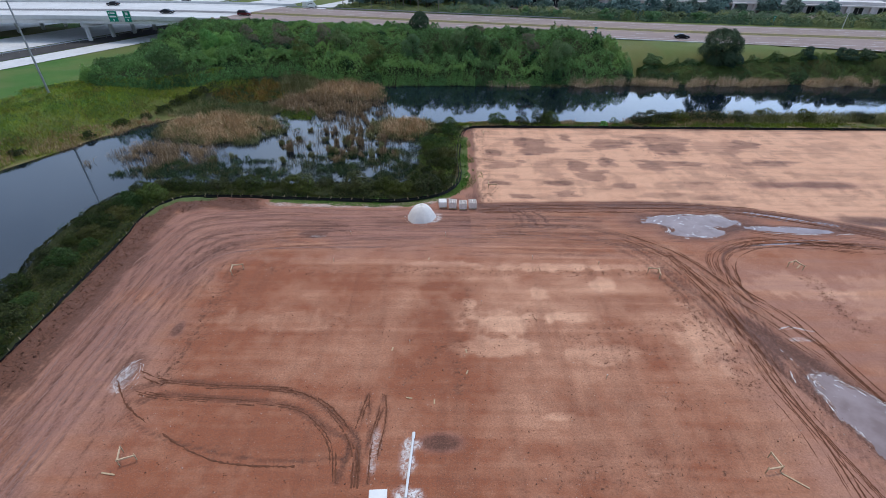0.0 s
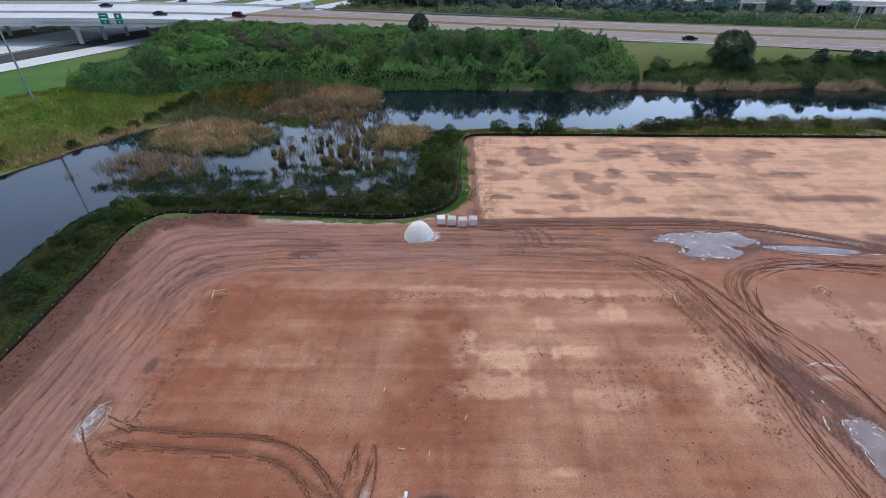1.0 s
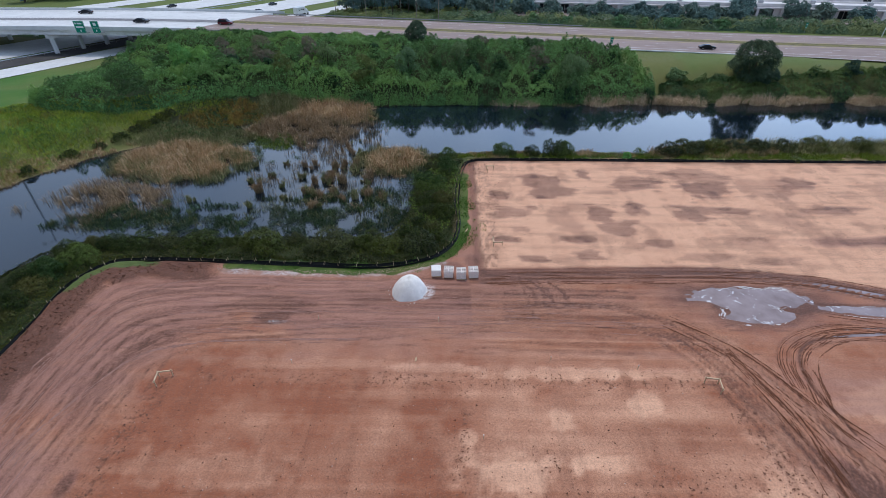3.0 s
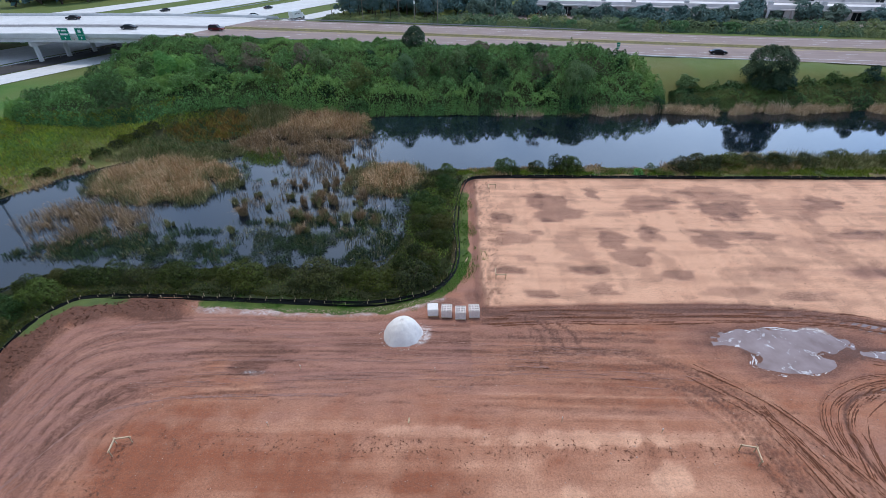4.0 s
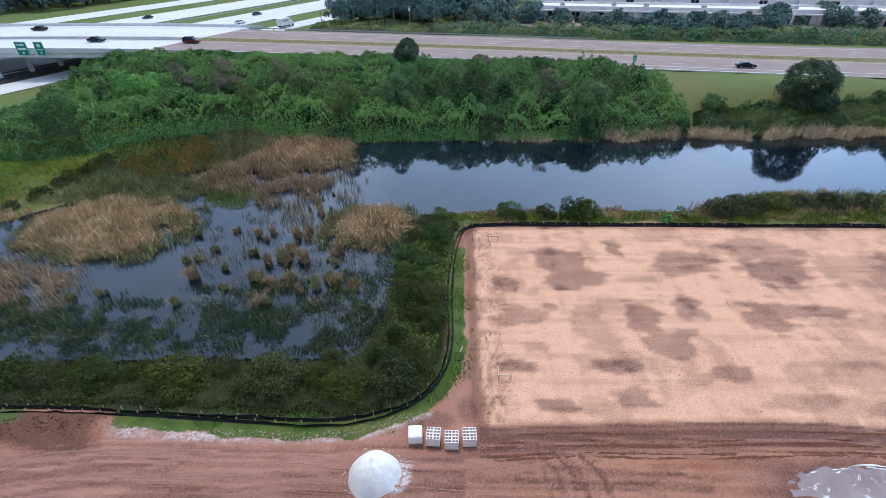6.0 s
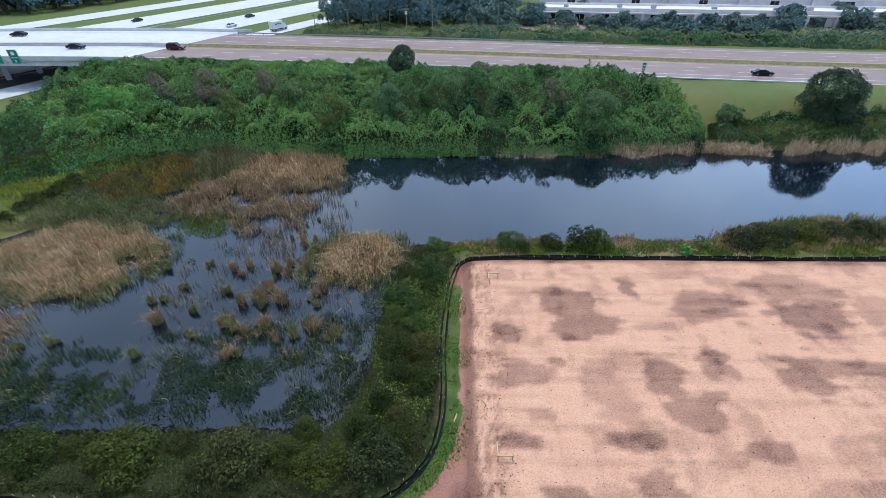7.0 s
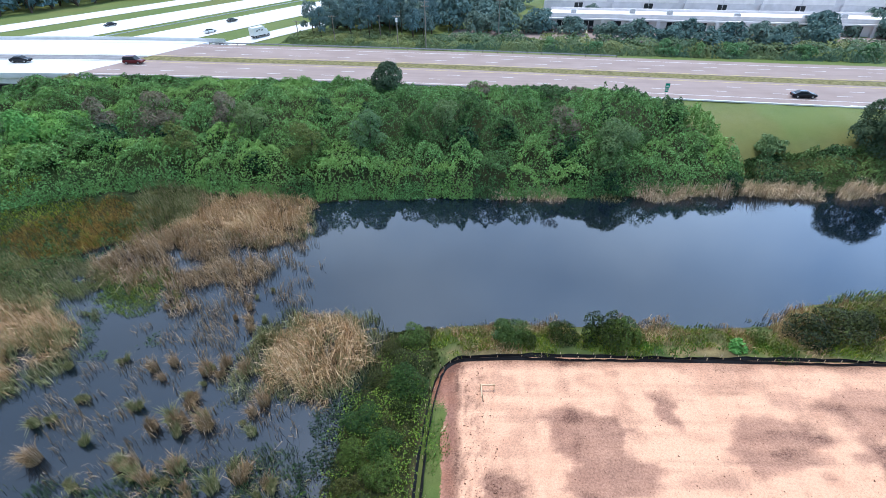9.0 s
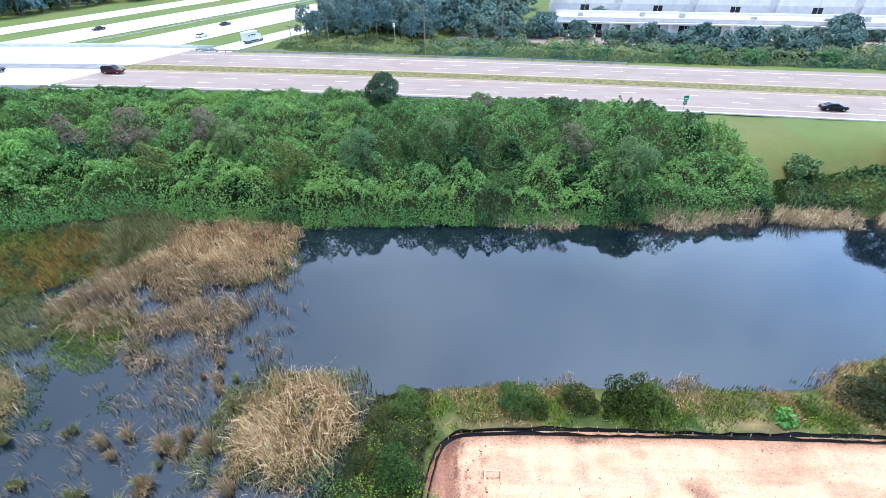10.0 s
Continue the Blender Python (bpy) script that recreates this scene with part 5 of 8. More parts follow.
def scatter_in(poly, density, seed, clump=0.0, grain=0.35, margin=0.0):
    """Random places in a polygon; clump thins them to patches, and the outline is made uneven."""
    r = np.random.default_rng(seed)
    xs, ys = [p[0] for p in poly], [p[1] for p in poly]
    a = (max(xs) - min(xs) + 4) * (max(ys) - min(ys) + 4)
    p = np.stack([r.uniform(min(xs) - 2, max(xs) + 2, int(a * density)), r.uniform(min(ys) - 2, max(ys) + 2, int(a * density))], 1)
    d = signed(poly, p[:, 0], p[:, 1]) + 6.0 * (fbm(p[:, 0] * 0.28, p[:, 1] * 0.28, seed, 5) - 0.5) - margin
    keep = d < -1.6 * r.random(len(p)) ** 2.2 + 0.5
    if clump:
        keep &= fbm(p[:, 0] * grain, p[:, 1] * grain, seed + 3, 3) > clump
    return p[keep]


def water_or_ground(p):
    return np.maximum(ground_height(p[:, 0], p[:, 1]), WATER_Z)


def canopy(name, poly, spacing, tall, density, leaf, material, seed, label, edge=2.5, low_edge=None, vary=(0.62, 1.12)):
    """A closed thicket: one skin of leaves over many overlapping domes of uneven height."""
    r = np.random.default_rng(seed)
    heads = sprinkle(poly, spacing, seed)
    n = len(heads)
    hh, rr = tall * r.uniform(*vary, n), spacing * r.uniform(0.75, 1.5, n)
    tt = 0.5 * r.random(n) + 0.5 * smooth(0.32, 0.66, fbm(heads[:, 0] * 0.09, heads[:, 1] * 0.09, seed + 2))
    xs, ys = [p[0] for p in poly], [p[1] for p in poly]
    cnt = int((max(xs) - min(xs)) * (max(ys) - min(ys)) * density)
    p = np.stack([r.uniform(min(xs), max(xs), cnt), r.uniform(min(ys), max(ys), cnt)], 1)
    d = -signed(poly, p[:, 0], p[:, 1]) + 1.6 * (fbm(p[:, 0] * 0.4, p[:, 1] * 0.4, seed) - 0.5)
    p, d = p[d > 0], d[d > 0]
    more = p[d < edge * 0.9]  # extra leaves for the outer face
    p = np.concatenate([p, more + r.normal(0, 0.1, more.shape), more + r.normal(0, 0.1, more.shape)])
    d = np.concatenate([d, d[d < edge * 0.9], d[d < edge * 0.9]])

    def top(q):
        best, who = np.full(len(q), 0.3), np.zeros(len(q), int)
        for k in range(n):
            near = np.abs(q[:, 0] - heads[k, 0]) < rr[k] * 1.5
            i = np.nonzero(near)[0]
            dd = np.hypot(q[i, 0] - heads[k, 0], q[i, 1] - heads[k, 1]) / rr[k]
            h = hh[k] * (1 - 0.30 * dd**2 - 0.34 * dd**4)
            m = h > best[i]
            best[i[m]], who[i[m]] = h[m], k
        return best, who

    def crease(q, f, k):
        return np.sqrt(np.abs(2 * vnoise(q[:, 0] * f + 0.25 * k, q[:, 1] * f, seed + k) - 1))

    h, who = top(p)
    knob = 0.62 * crease(p, 0.42, 5) + 0.38 * crease(p, 1.05, 7)  # round heads with creases between them
    h = h * (0.40 + 0.78 * knob)
    cut = smooth(0, edge, d)
    if low_edge is not None:
        cut = cut * low_edge(p)
    sink = np.abs(r.normal(0, 0.05 * tall, len(p)))
    hz = h * (0.25 + 0.75 * cut)
    rim = d < edge * 0.9  # leaves hang down the outer face
    hz = np.where(rim, hz * r.uniform(0.15, 1, len(p)) ** 0.6, hz)
    z = np.maximum(ground_height(p[:, 0], p[:, 1]), -1.0) + np.maximum(hz - sink, 0.1)
    e = 0.4
    hx = (top(p + np.array([e, 0]))[0] - h) * 0.5
    hy = (top(p + np.array([0, e]))[0] - h) * 0.5
    nor = np.stack([-np.clip(hx, -1, 1), -np.clip(hy, -1, 1), np.ones(len(p))], 1)
    g = p[rim]
    here = signed(poly, g[:, 0], g[:, 1])
    nor[rim] = np.stack([(signed(poly, g[:, 0] + e, g[:, 1]) - here) / e, (signed(poly, g[:, 0], g[:, 1] + e) - here) / e, np.full(len(g), 0.35)], 1)
    me = leaf_mesh(name, np.concatenate([p, z[:, None]], 1), nor, leaf, seed + 9, 0.25, tt[who])
    return tagged(link_mesh(name, me, material), label, "thicket", kind="stuff")

# thicket between pond and highway: a closed mass, with the shrubs that stand out of it
def lower_by_road(p):
    return (1 - 0.8 * smooth(156, 169, p[:, 1])) * (1 - 0.45 * smooth(-76, -90, p[:, 0]))


canopy("thicket", THICKET, 3.9, 6.2, 46, 0.28, SHRUB, 61, "dense green thicket between pond and highway", edge=1.3, low_edge=lower_by_road, vary=(0.5, 1.2))
canopy("thicket", [(55, 141.5), (57, 148), (70, 149.5), (100, 150), (150, 150), (150, 143.5), (100, 142)], 2.6, 3.1, 42, 0.29, SCRUB, 62, "low green scrub along the far shore", 1.5, vary=(0.25, 1.3))

thick_src = [plant_source("shrub", 2.5, 4.9, 12, 0.32, 13, SHRUB, 100 + k, label="dense dark green broadleaf shrub", category="shrub") for k in range(5)]
front = np.array([p for p in sprinkle(THICKET, 7.6, 5) if 141 < p[1] < 159 and p[0] > -78])
plant(thick_src, front, 8, 0.7, 1.3, label="dense green shrub rising from the lakeside thicket", group="thicket shrubs")
dispose(thick_src)


def specimen(x, y, radius, height, leaf, per_m2, material, seed, label, category="shrub", name="shrub", trunk=0.0, lobes=11, z=None):
    ob = plant_source(name, radius, height, lobes, leaf, per_m2, material, seed, trunk, label, category)
    ob.matrix_basis = pose(x, y, (gz(x, y) if z is None else z) - 0.15, 0, 0, seed * 37 % 360)
    return ob


specimen(-64.0, 145.5, 6.4, 10.4, 0.30, 20, BRIGHT, 801, "light yellow-green bushy tree in the thicket", "tree", "tree", 0.8, 12)
specimen(-66.5, 142.5, 4.0, 9.2, 0.30, 20, BRIGHT, 802, "light yellow-green bush in the thicket")
specimen(-49.3, 152.5, 4.8, 8.8, 0.24, 18, GREYLEAF, 803, "half-dead grey-brown shrub in the thicket")
specimen(-57.8, 149.5, 3.6, 9.4, 0.26, 16, GREYLEAF, 804, "dry olive shrub in the thicket")
specimen(-20.7, 144.6, 3.9, 9.0, 0.26, 18, OLIVE_LIGHT, 805, "pale olive-green shrub in the thicket")
specimen(-32.0, 150.5, 3.9, 9.2, 0.26, 16, PALELEAF, 806, "grey-green shrub in the thicket")
specimen(-10.3, 148.5, 3.8, 9.0, 0.26, 16, PALELEAF, 807, "grey-green shrub in the thicket")
specimen(33.0, 146.5, 4.9, 9.8, 0.28, 18, PALELEAF, 808, "round grey-green tree at the end of the thicket", "tree", "tree", 0.6, 13)
specimen(24.6, 150.0, 3.5, 8.8, 0.26, 14, GREYLEAF, 809, "russet-tinged dry shrub in the thicket")
specimen(-36.6, 152.6, 3.6, 9.2, 0.26, 16, GREYLEAF, 825, "grey-brown twiggy shrub in the thicket")
specimen(-41.5, 143.2, 3.2, 8.2, 0.26, 16, OLIVE_LIGHT, 826, "yellowish olive shrub in the thicket")
specimen(3.5, 152.0, 3.4, 8.8, 0.26, 16, PALELEAF, 827, "grey-green shrub in the thicket")
specimen(9.6, 167.0, 2.8, 4.1, 0.30, 16, GREYLEAF, 810, "dry olive shrub beside the highway")
specimen(30.2, 166.0, 2.4, 3.4, 0.28, 16, GREYLEAF, 811, "dry brown shrub beside the highway")
specimen(18.0, 166.8, 2.4, 3.5, 0.30, 16, PALELEAF, 812, "grey-green shrub beside the highway")
specimen(21.3, 163.5, 3.0, 4.3, 0.30, 16, BRIGHT, 813, "yellow-green shrub in the thicket")
specimen(-8.6, 168.8, 3.6, 6.20, 0.30, 24, DARKTREE, 914, "dark upright evergreen tree beside the highway", "tree", "tree", 0.1, 40)
specimen(-84.0, 168.4, 2.59, 2.60, 0.30, 9, GREYLEAF, 815, "grey-brown dry brush at the bridge abutment")
specimen(-77.5, 169.6, 2.16, 2.30, 0.30, 9, GREYLEAF, 816, "russet dry brush at the bridge abutment")
specimen(61.8, 149.6, 2.60, 3.60, 0.40, 12, PALELEAF, 817, "silvery green palmetto clump on the pond's far bank")
specimen(80.6, 148.6, 6.40, 10.4, 0.32, 18, DARKTREE, 818, "large dark round-crowned tree on the pond's far bank", "tree", "tree", 0.4, 28)
specimen(83.5, 147.5, 3.40, 6.60, 0.36, 18, DARKTREE, 819, "dark tree beside a larger one on the far bank", "tree", "tree", 0.8, 11)
specimen(106.0, 148.0, 2.60, 5.40, 0.36, 16, DARKTREE, 820, "dark green tree on the pond's far bank", "tree", "tree", 0.8, 10)
specimen(117.5, 148.5, 3.00, 4.80, 0.36, 16, DARKTREE, 821, "dark green spreading tree on the pond's far bank", "tree", "tree", 0.6, 10)
specimen(123.0, 148.0, 2.60, 4.40, 0.36, 16, DARKTREE, 822, "dark green tree on the pond's far bank", "tree", "tree", 0.6, 10)
specimen(97.0, 149.5, 1.60, 2.60, 0.34, 16, SHRUB, 823, "round green shrub on the far bank")
specimen(35.6, 104.6, 1.00, 1.50, 0.32, 20, BRIGHT, 824, "bright bluish-green bush beside the silt fence")

# shrubs on the near bank, between silt fence and water
def bank_outline(gap):
    """The ground between silt fence and near shore."""
    f = np.array([p for p in FENCE if p[1] > 17 and p[0] < 5])
    d = np.gradient(f, axis=0)
    d /= np.linalg.norm(d, axis=1, keepdims=True)
    f = f + np.stack([-d[:, 1], d[:, 0]], 1) * gap
    shore = [p for p in NEAR_SHORE if p[1] > 18 and p[0] < 4]
    return [tuple(p) for p in f] + shore[::-1]


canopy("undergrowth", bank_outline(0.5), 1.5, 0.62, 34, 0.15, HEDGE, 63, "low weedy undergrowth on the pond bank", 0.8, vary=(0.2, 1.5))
bank_src = [plant_source("shrub", 2.1, 3.0, 14, 0.15, 42, (BANK, BANK, OLIVE, BANK, OLIVE, BRIGHT_BANK)[k], 200 + k, label="leafy green bank shrub", category="shrub") for k in range(6)]
bank = np.concatenate([
    sprinkle([(-53.5, 18), (-53.0, 45), (-54, 54), (-54.5, 62), (-53.5, 69), (-48.5, 73.6), (-47.6, 70.4), (-48.6, 64), (-48.6, 54), (-48.0, 40), (-48.0, 18)], 2.8, 21),
    sprinkle([(-3.6, 78.6), (-3.3, 86), (-3.4, 94), (-2.4, 101), (-1.0, 105.8), (2.4, 106), (2.6, 104), (1.3, 100), (1.2, 90), (1.2, 81), (-1.0, 76.5)], 2.5, 23),
])
plant(bank_src, bank[bank[:, 0] < -20], 9, 0.62, 1.12, label="leafy green shrub on the pond bank", group="bank shrubs")
plant([bank_src[5], bank_src[2], bank_src[5], bank_src[0]], bank[bank[:, 0] > -20], 10, 0.55, 1.0, label="fresh green shrub on the pond bank", group="bank shrubs")
# the row of rounded shrubs behind the north fence, with smaller ones toward the water
for k, (x, y, w, h) in enumerate(((-46.0, 73.0, 1.1, 0.9), (-42.4, 73.5, 1.25, 1.0), (-38.2, 73.0, 1.0, 0.9), (-33.2, 73.2, 1.3, 1.0), (-29.6, 74.4, 0.7, 0.7), (-25.0, 73.1, 1.6, 1.15), (-20.6, 74.8, 0.7, 0.7), (-14.8, 73.5, 1.55, 1.25),
                                  (-10.2, 73.4, 0.95, 0.8), (-7.2, 72.3, 1.2, 1.0), (-3.0, 72.9, 1.35, 1.1), (-4.6, 76.2, 0.8, 0.8), (-0.8, 74.7, 0.8, 0.9), (-9.6, 76.3, 0.7, 0.6), (-36.2, 75.6, 0.6, 0.5), (-17.8, 71.8, 0.5, 0.5))):
    ob = copy_thing(bank_src[(0, 1, 2, 3, 1, 0, 2, 4)[k % 8]], pose(x, y, gz(x, y) - 0.15, 0, 0, k * 67 % 360))
    ob.scale = (w, w * 0.9, h)
    tagged(ob, "rounded olive-green shrub in the row behind the silt fence", "", "bank shrubs")
for x, y, w, h in ((11.6, 105.9, 1.0, 1.05), (17.6, 106.2, 0.85, 0.8), (22.0, 105.9, 1.25, 1.6), (23.6, 105.6, 1.0, 1.2), (13.4, 105.3, 0.6, 0.6), (44.5, 106.7, 1.35, 1.0), (47.2, 107.4, 1.5, 1.15), (50.5, 107.6, 1.2, 0.9), (54, 108.2, 1.4, 1.0), (58.5, 108.6, 1.2, 0.9), (63, 109.0, 1.3, 0.95), (68, 109.4, 1.2, 0.9), (75, 110, 1.3, 1.0), (84, 110, 1.3, 1.0), (97, 109.5, 1.2, 0.9)):
    ob = copy_thing(bank_src[(5, 0, 1, 5)[int(x) % 4] if x < 40 else (0, 2, 4)[int(x) % 3]], pose(x, y, gz(x, y) - 0.15, 0, 0, x * 50 % 360))
    ob.scale = (w, w * 0.9, h)
    tagged(ob, "rounded green bush between silt fence and pond", "", "bank shrubs")
dispose(bank_src)

# reed beds
reed_beds = (
    ([(-61, 98), (-63, 106), (-56, 112.5), (-46, 112), (-40, 108), (-37.5, 103), (-41, 96.5), (-50, 95)], 20, 1.9, REED_TAN, 0.30, "island of dry tan reeds standing in the pond"),
    ([(-66, 91), (-62, 95), (-49, 91.5), (-46, 86), (-52, 82.5), (-58, 82.5)], 10, 1.6, REED_BROWN, 0.40, "thin brown reeds standing in the pond"),
    ([(-38, 127), (-36, 136), (-30, 138.8), (-18.5, 137.8), (-17.6, 128), (-20, 126)], 17, 2.0, REED_TAN, 0.36, "pale dry reeds at the far shore of the pond"),
    ([(-44, 118), (-43, 128), (-36, 129), (-20, 127), (-18.5, 121), (-20, 113), (-28, 110), (-34, 112)], 11, 1.7, REED_BROWN, 0.46, "brown reeds standing in shallow water"),
    ([(-14, 99.6), (-15.2, 106), (-13, 109.5), (-7, 109.6), (-3.2, 106), (-4.8, 100.8), (-9, 98)], 21, 1.9, REED_TAN, 0.32, "bed of dry tan reeds beside the bank shrubs"),
    ([(-18, 98), (-18, 107), (-15, 108), (-13.6, 104), (-13, 99), (-14, 96)], 9, 1.3, REED_MIX, 0.42, "half-green reeds at the edge of the bed"),
    ([(12, 138.2), (24, 138.4), (24, 141), (12, 140.6)], 16, 2.0, REED_PALE, 0.36, "pale reeds along the far shore"),
    ([(34, 138.6), (75, 139.4), (125, 140.4), (125, 143.4), (75, 142.4), (34, 141.4)], 20, 2.5, REED_PALE, 0.36, "pale reeds along the far shore"),
    ([(26, 138.2), (33, 138.4), (33, 139.6), (26, 139.2)], 8, 1.3, REED_MIX, 0.4, "short reeds along the far shore"),
    ([(48, 109), (52, 112.8), (72, 114.6), (112, 115.2), (125, 114.6), (125, 106), (60, 106)], 7, 1.7, REED_MIX, 0.3, "tall half-dry grass on the near bank of the pond"),
)
for k, (poly, dens, h, mat, clump, label) in enumerate(reed_beds):
    p = scatter_in(poly, dens * 2.6, 300 + k, clump)
    inner = -signed(poly, p[:, 0], p[:, 1])
    hgt = h * (0.35 + 0.65 * smooth(-1.2, 2.2, inner)) * (0.30 + 1.35 * fbm(p[:, 0] * 0.6, p[:, 1] * 0.6, 340 + k))
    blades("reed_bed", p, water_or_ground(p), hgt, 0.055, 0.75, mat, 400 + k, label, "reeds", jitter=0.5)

# green fringe round the reed beds
for k, poly in enumerate((reed_beds[0][0], reed_beds[4][0], reed_beds[2][0])):
    p = scatter_in(poly, 36, 360 + k, 0.36, margin=1.6)
    p = p[signed(poly, p[:, 0], p[:, 1]) > -1.0]
    blades("reed_fringe", p, water_or_ground(p), 1.1, 0.06, 0.5, REED_MIX, 370 + k, "half-green reeds fringing the dry bed", "reeds")

# lone tussocks in the water
def tussock(height, n, radius, mat, seed, label):
    r = np.random.default_rng(seed)
    a, q = r.uniform(0, 2 * math.pi, n), np.sqrt(r.random(n)) * radius
    ob = thing("tussock", label, "tussock")
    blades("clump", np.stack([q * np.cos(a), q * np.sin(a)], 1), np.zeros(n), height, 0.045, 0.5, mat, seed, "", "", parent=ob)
    return ob


tus_green = [tussock(1.15, 130, 0.36, REED_MIX, 500 + k, "half-green reed tussock standing in the pond") for k in range(2)]
tus_brown = [tussock(1.7, 150, 0.5, (REED_BROWN, REED_MIX, REED_BROWN)[k], 510 + k, "brown reed tussock standing in the pond") for k in range(3)]
r3 = np.random.default_rng(77)


def set_tussock(src, x, y, s):
    ob = copy_thing(src, pose(x, y, WATER_Z + 0.02, 0, 0, r3.uniform(0, 360)))
    ob.scale = (s, s, s * r3.uniform(0.8, 1.1))
    tagged(ob, "", "", "tussocks in the pond")


for x, y in ((-41.5, 105.0), (-29.9, 102.2), (-31.0, 97.9), (-25.8, 96.8), (-33.0, 95.2), (-35.6, 101.7), (-34.2, 94.8), (-28.2, 92.7), (-31.2, 85.7), (-26.8, 89.1), (-45.5, 87.0), (-41.0, 87.5)):
    for k in range(2):
        set_tussock(tus_green[k], x + r3.normal(0, 0.35), y + r3.normal(0, 0.3), r3.uniform(0.7, 1.15))
for x, y, n in ((-31.4, 91.2, 3), (-23.4, 90.7, 4), (-21.0, 94.3, 4), (-20.8, 98.0, 4), (-17.5, 95.1, 4), (-19.9, 89.2, 4), (-18.0, 90.7, 3), (-15.9, 87.8, 2), (-13.5, 89.0, 2), (-10.0, 88.5, 4), (-21.3, 85.9, 5), (-12.7, 91.1, 2), (-17.1, 101.4, 4), (-20.0, 101.4, 4), (-13.2, 94.4, 2), (-13.0, 97.3, 2)):
    for k in range(n):
        set_tussock((tus_brown + tus_green[:1])[int(r3.integers(4))], x + r3.normal(0, 0.8), y + r3.normal(0, 0.6), r3.uniform(0.6, 1.2))
for x, y in sprinkle([(-27, 101), (-24, 112), (-17, 116), (-14, 110), (-15, 100), (-20, 96)], 1.7, 33):
    if fbm(np.array([x * 0.3]), np.array([y * 0.18]), 91, 3)[0] > 0.50:
        set_tussock((tus_brown + tus_green)[int(r3.integers(5))], x, y, r3.uniform(0.5, 1.0))
dispose(tus_green + tus_brown)

# thin reeds scattered in open water
for k, (poly, dens, mat, clump, h) in enumerate((
    ([(-26, 107), (-24, 118), (-18, 127), (-12, 122), (-13, 111), (-20, 104)], 7, REED_BROWN, 0.52, 1.3),
    ([(-36, 96), (-30, 110), (-18, 110), (-9, 96), (-10, 86), (-26, 88)], 5, REED_BROWN, 0.54, 1.1),
    ([(-70, 84), (-60, 98), (-46, 94), (-42, 84), (-56, 80)], 5, REED_BROWN, 0.52, 1.2),
    ([(-59, 124), (-57, 129), (-51, 133), (-45, 134), (-41, 129), (-46, 122.5), (-53.5, 122)], 26, REED_RUST, 0.32, 0.9),
    ([(-68, 110), (-62, 120), (-50, 122), (-42, 121), (-40, 115), (-46, 112.5), (-58, 113)], 20, REED_MIX, 0.3, 1.1),
    ([(-46, 129), (-45, 137), (-41, 139), (-36.5, 137), (-37, 130), (-41, 128)], 26, REED_MIX, 0.3, 1.6),
)):
    p = scatter_in(poly, dens * 2, 820 + k, clump, grain=0.55)
    blades("thin_reeds", p, water_or_ground(p), h, 0.05, 0.5, mat, 830 + k, "thin reeds and sedge standing in shallow water", "reeds")

# floating and low weeds
def weed_patch(poly, dens, mat, seed, label, lift=0.15, size=0.3, clump=0.45, up=0.5):
    p = scatter_in(poly, dens, seed, clump)
    z = water_or_ground(p)
    r = np.random.default_rng(seed)
    c = np.concatenate([p, (z + lift + up * r.random(len(p)) * fbm(p[:, 0] * 0.5, p[:, 1] * 0.5, seed + 1))[:, None]], 1)
    me = leaf_mesh("weeds", c, np.tile([0, 0, 1.0], (len(p), 1)), size, seed)
    return tagged(link_mesh("weeds", me, mat), label, "weeds", kind="stuff")


weed_patch([(-58, 79.5), (-50, 84), (-34, 83.6), (-22, 86), (-10, 86), (-6.5, 82), (-8, 79), (-23, 79), (-45, 77.5)], 66, WEED_DARK, 601, "low green pond weed at the shore", clump=0.43, size=0.16)
weed_patch([(-42.5, 118.6), (-33.5, 118.6), (-29.5, 113.4), (-33, 111.2), (-37.8, 112.4)], 40, WEED, 602, "mat of yellow-green weed in the pond", clump=0.3, size=0.17)
weed_patch([(-44, 108), (-38, 116), (-30, 112), (-28, 104), (-36, 102)], 24, WEED, 603, "scattered water weed", clump=0.53, size=0.16)
weed_patch([(-64, 117), (-62, 128), (-54, 136), (-46, 136), (-41, 128), (-46, 121), (-54, 116)], 14, WEED, 604, "olive weeds among rusty grass", clump=0.42, lift=0.3, size=0.3, up=1.2)
weed_patch([(-68, 112), (-62, 118), (-48, 117), (-40, 116), (-44, 112), (-58, 112.5)], 14, WEED, 605, "olive weeds behind the reed island", clump=0.3, up=0.8)
weed_patch([(-5.5, 79), (-5, 96), (-2.6, 103), (2.4, 106), (2.6, 80), (-1, 75)], 26, WEED_BRIGHT, 609, "yellow-green weeds among the bank shrubs", clump=0.46, up=1.3, size=0.16, lift=0.3)
weed_patch([(-9, 84), (-7, 96), (-4.5, 100), (-3, 90), (-4, 82)], 50, WEED_DARK, 606, "green weeds at the water's edge", clump=0.4, up=0.8, size=0.17)

# grass along fence and shore
def grass_patch(poly, dens, h, mat, seed, label, clump=0.0, width=0.05):
    p = scatter_in(poly, dens, seed, clump)
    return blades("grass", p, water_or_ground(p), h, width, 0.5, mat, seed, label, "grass")


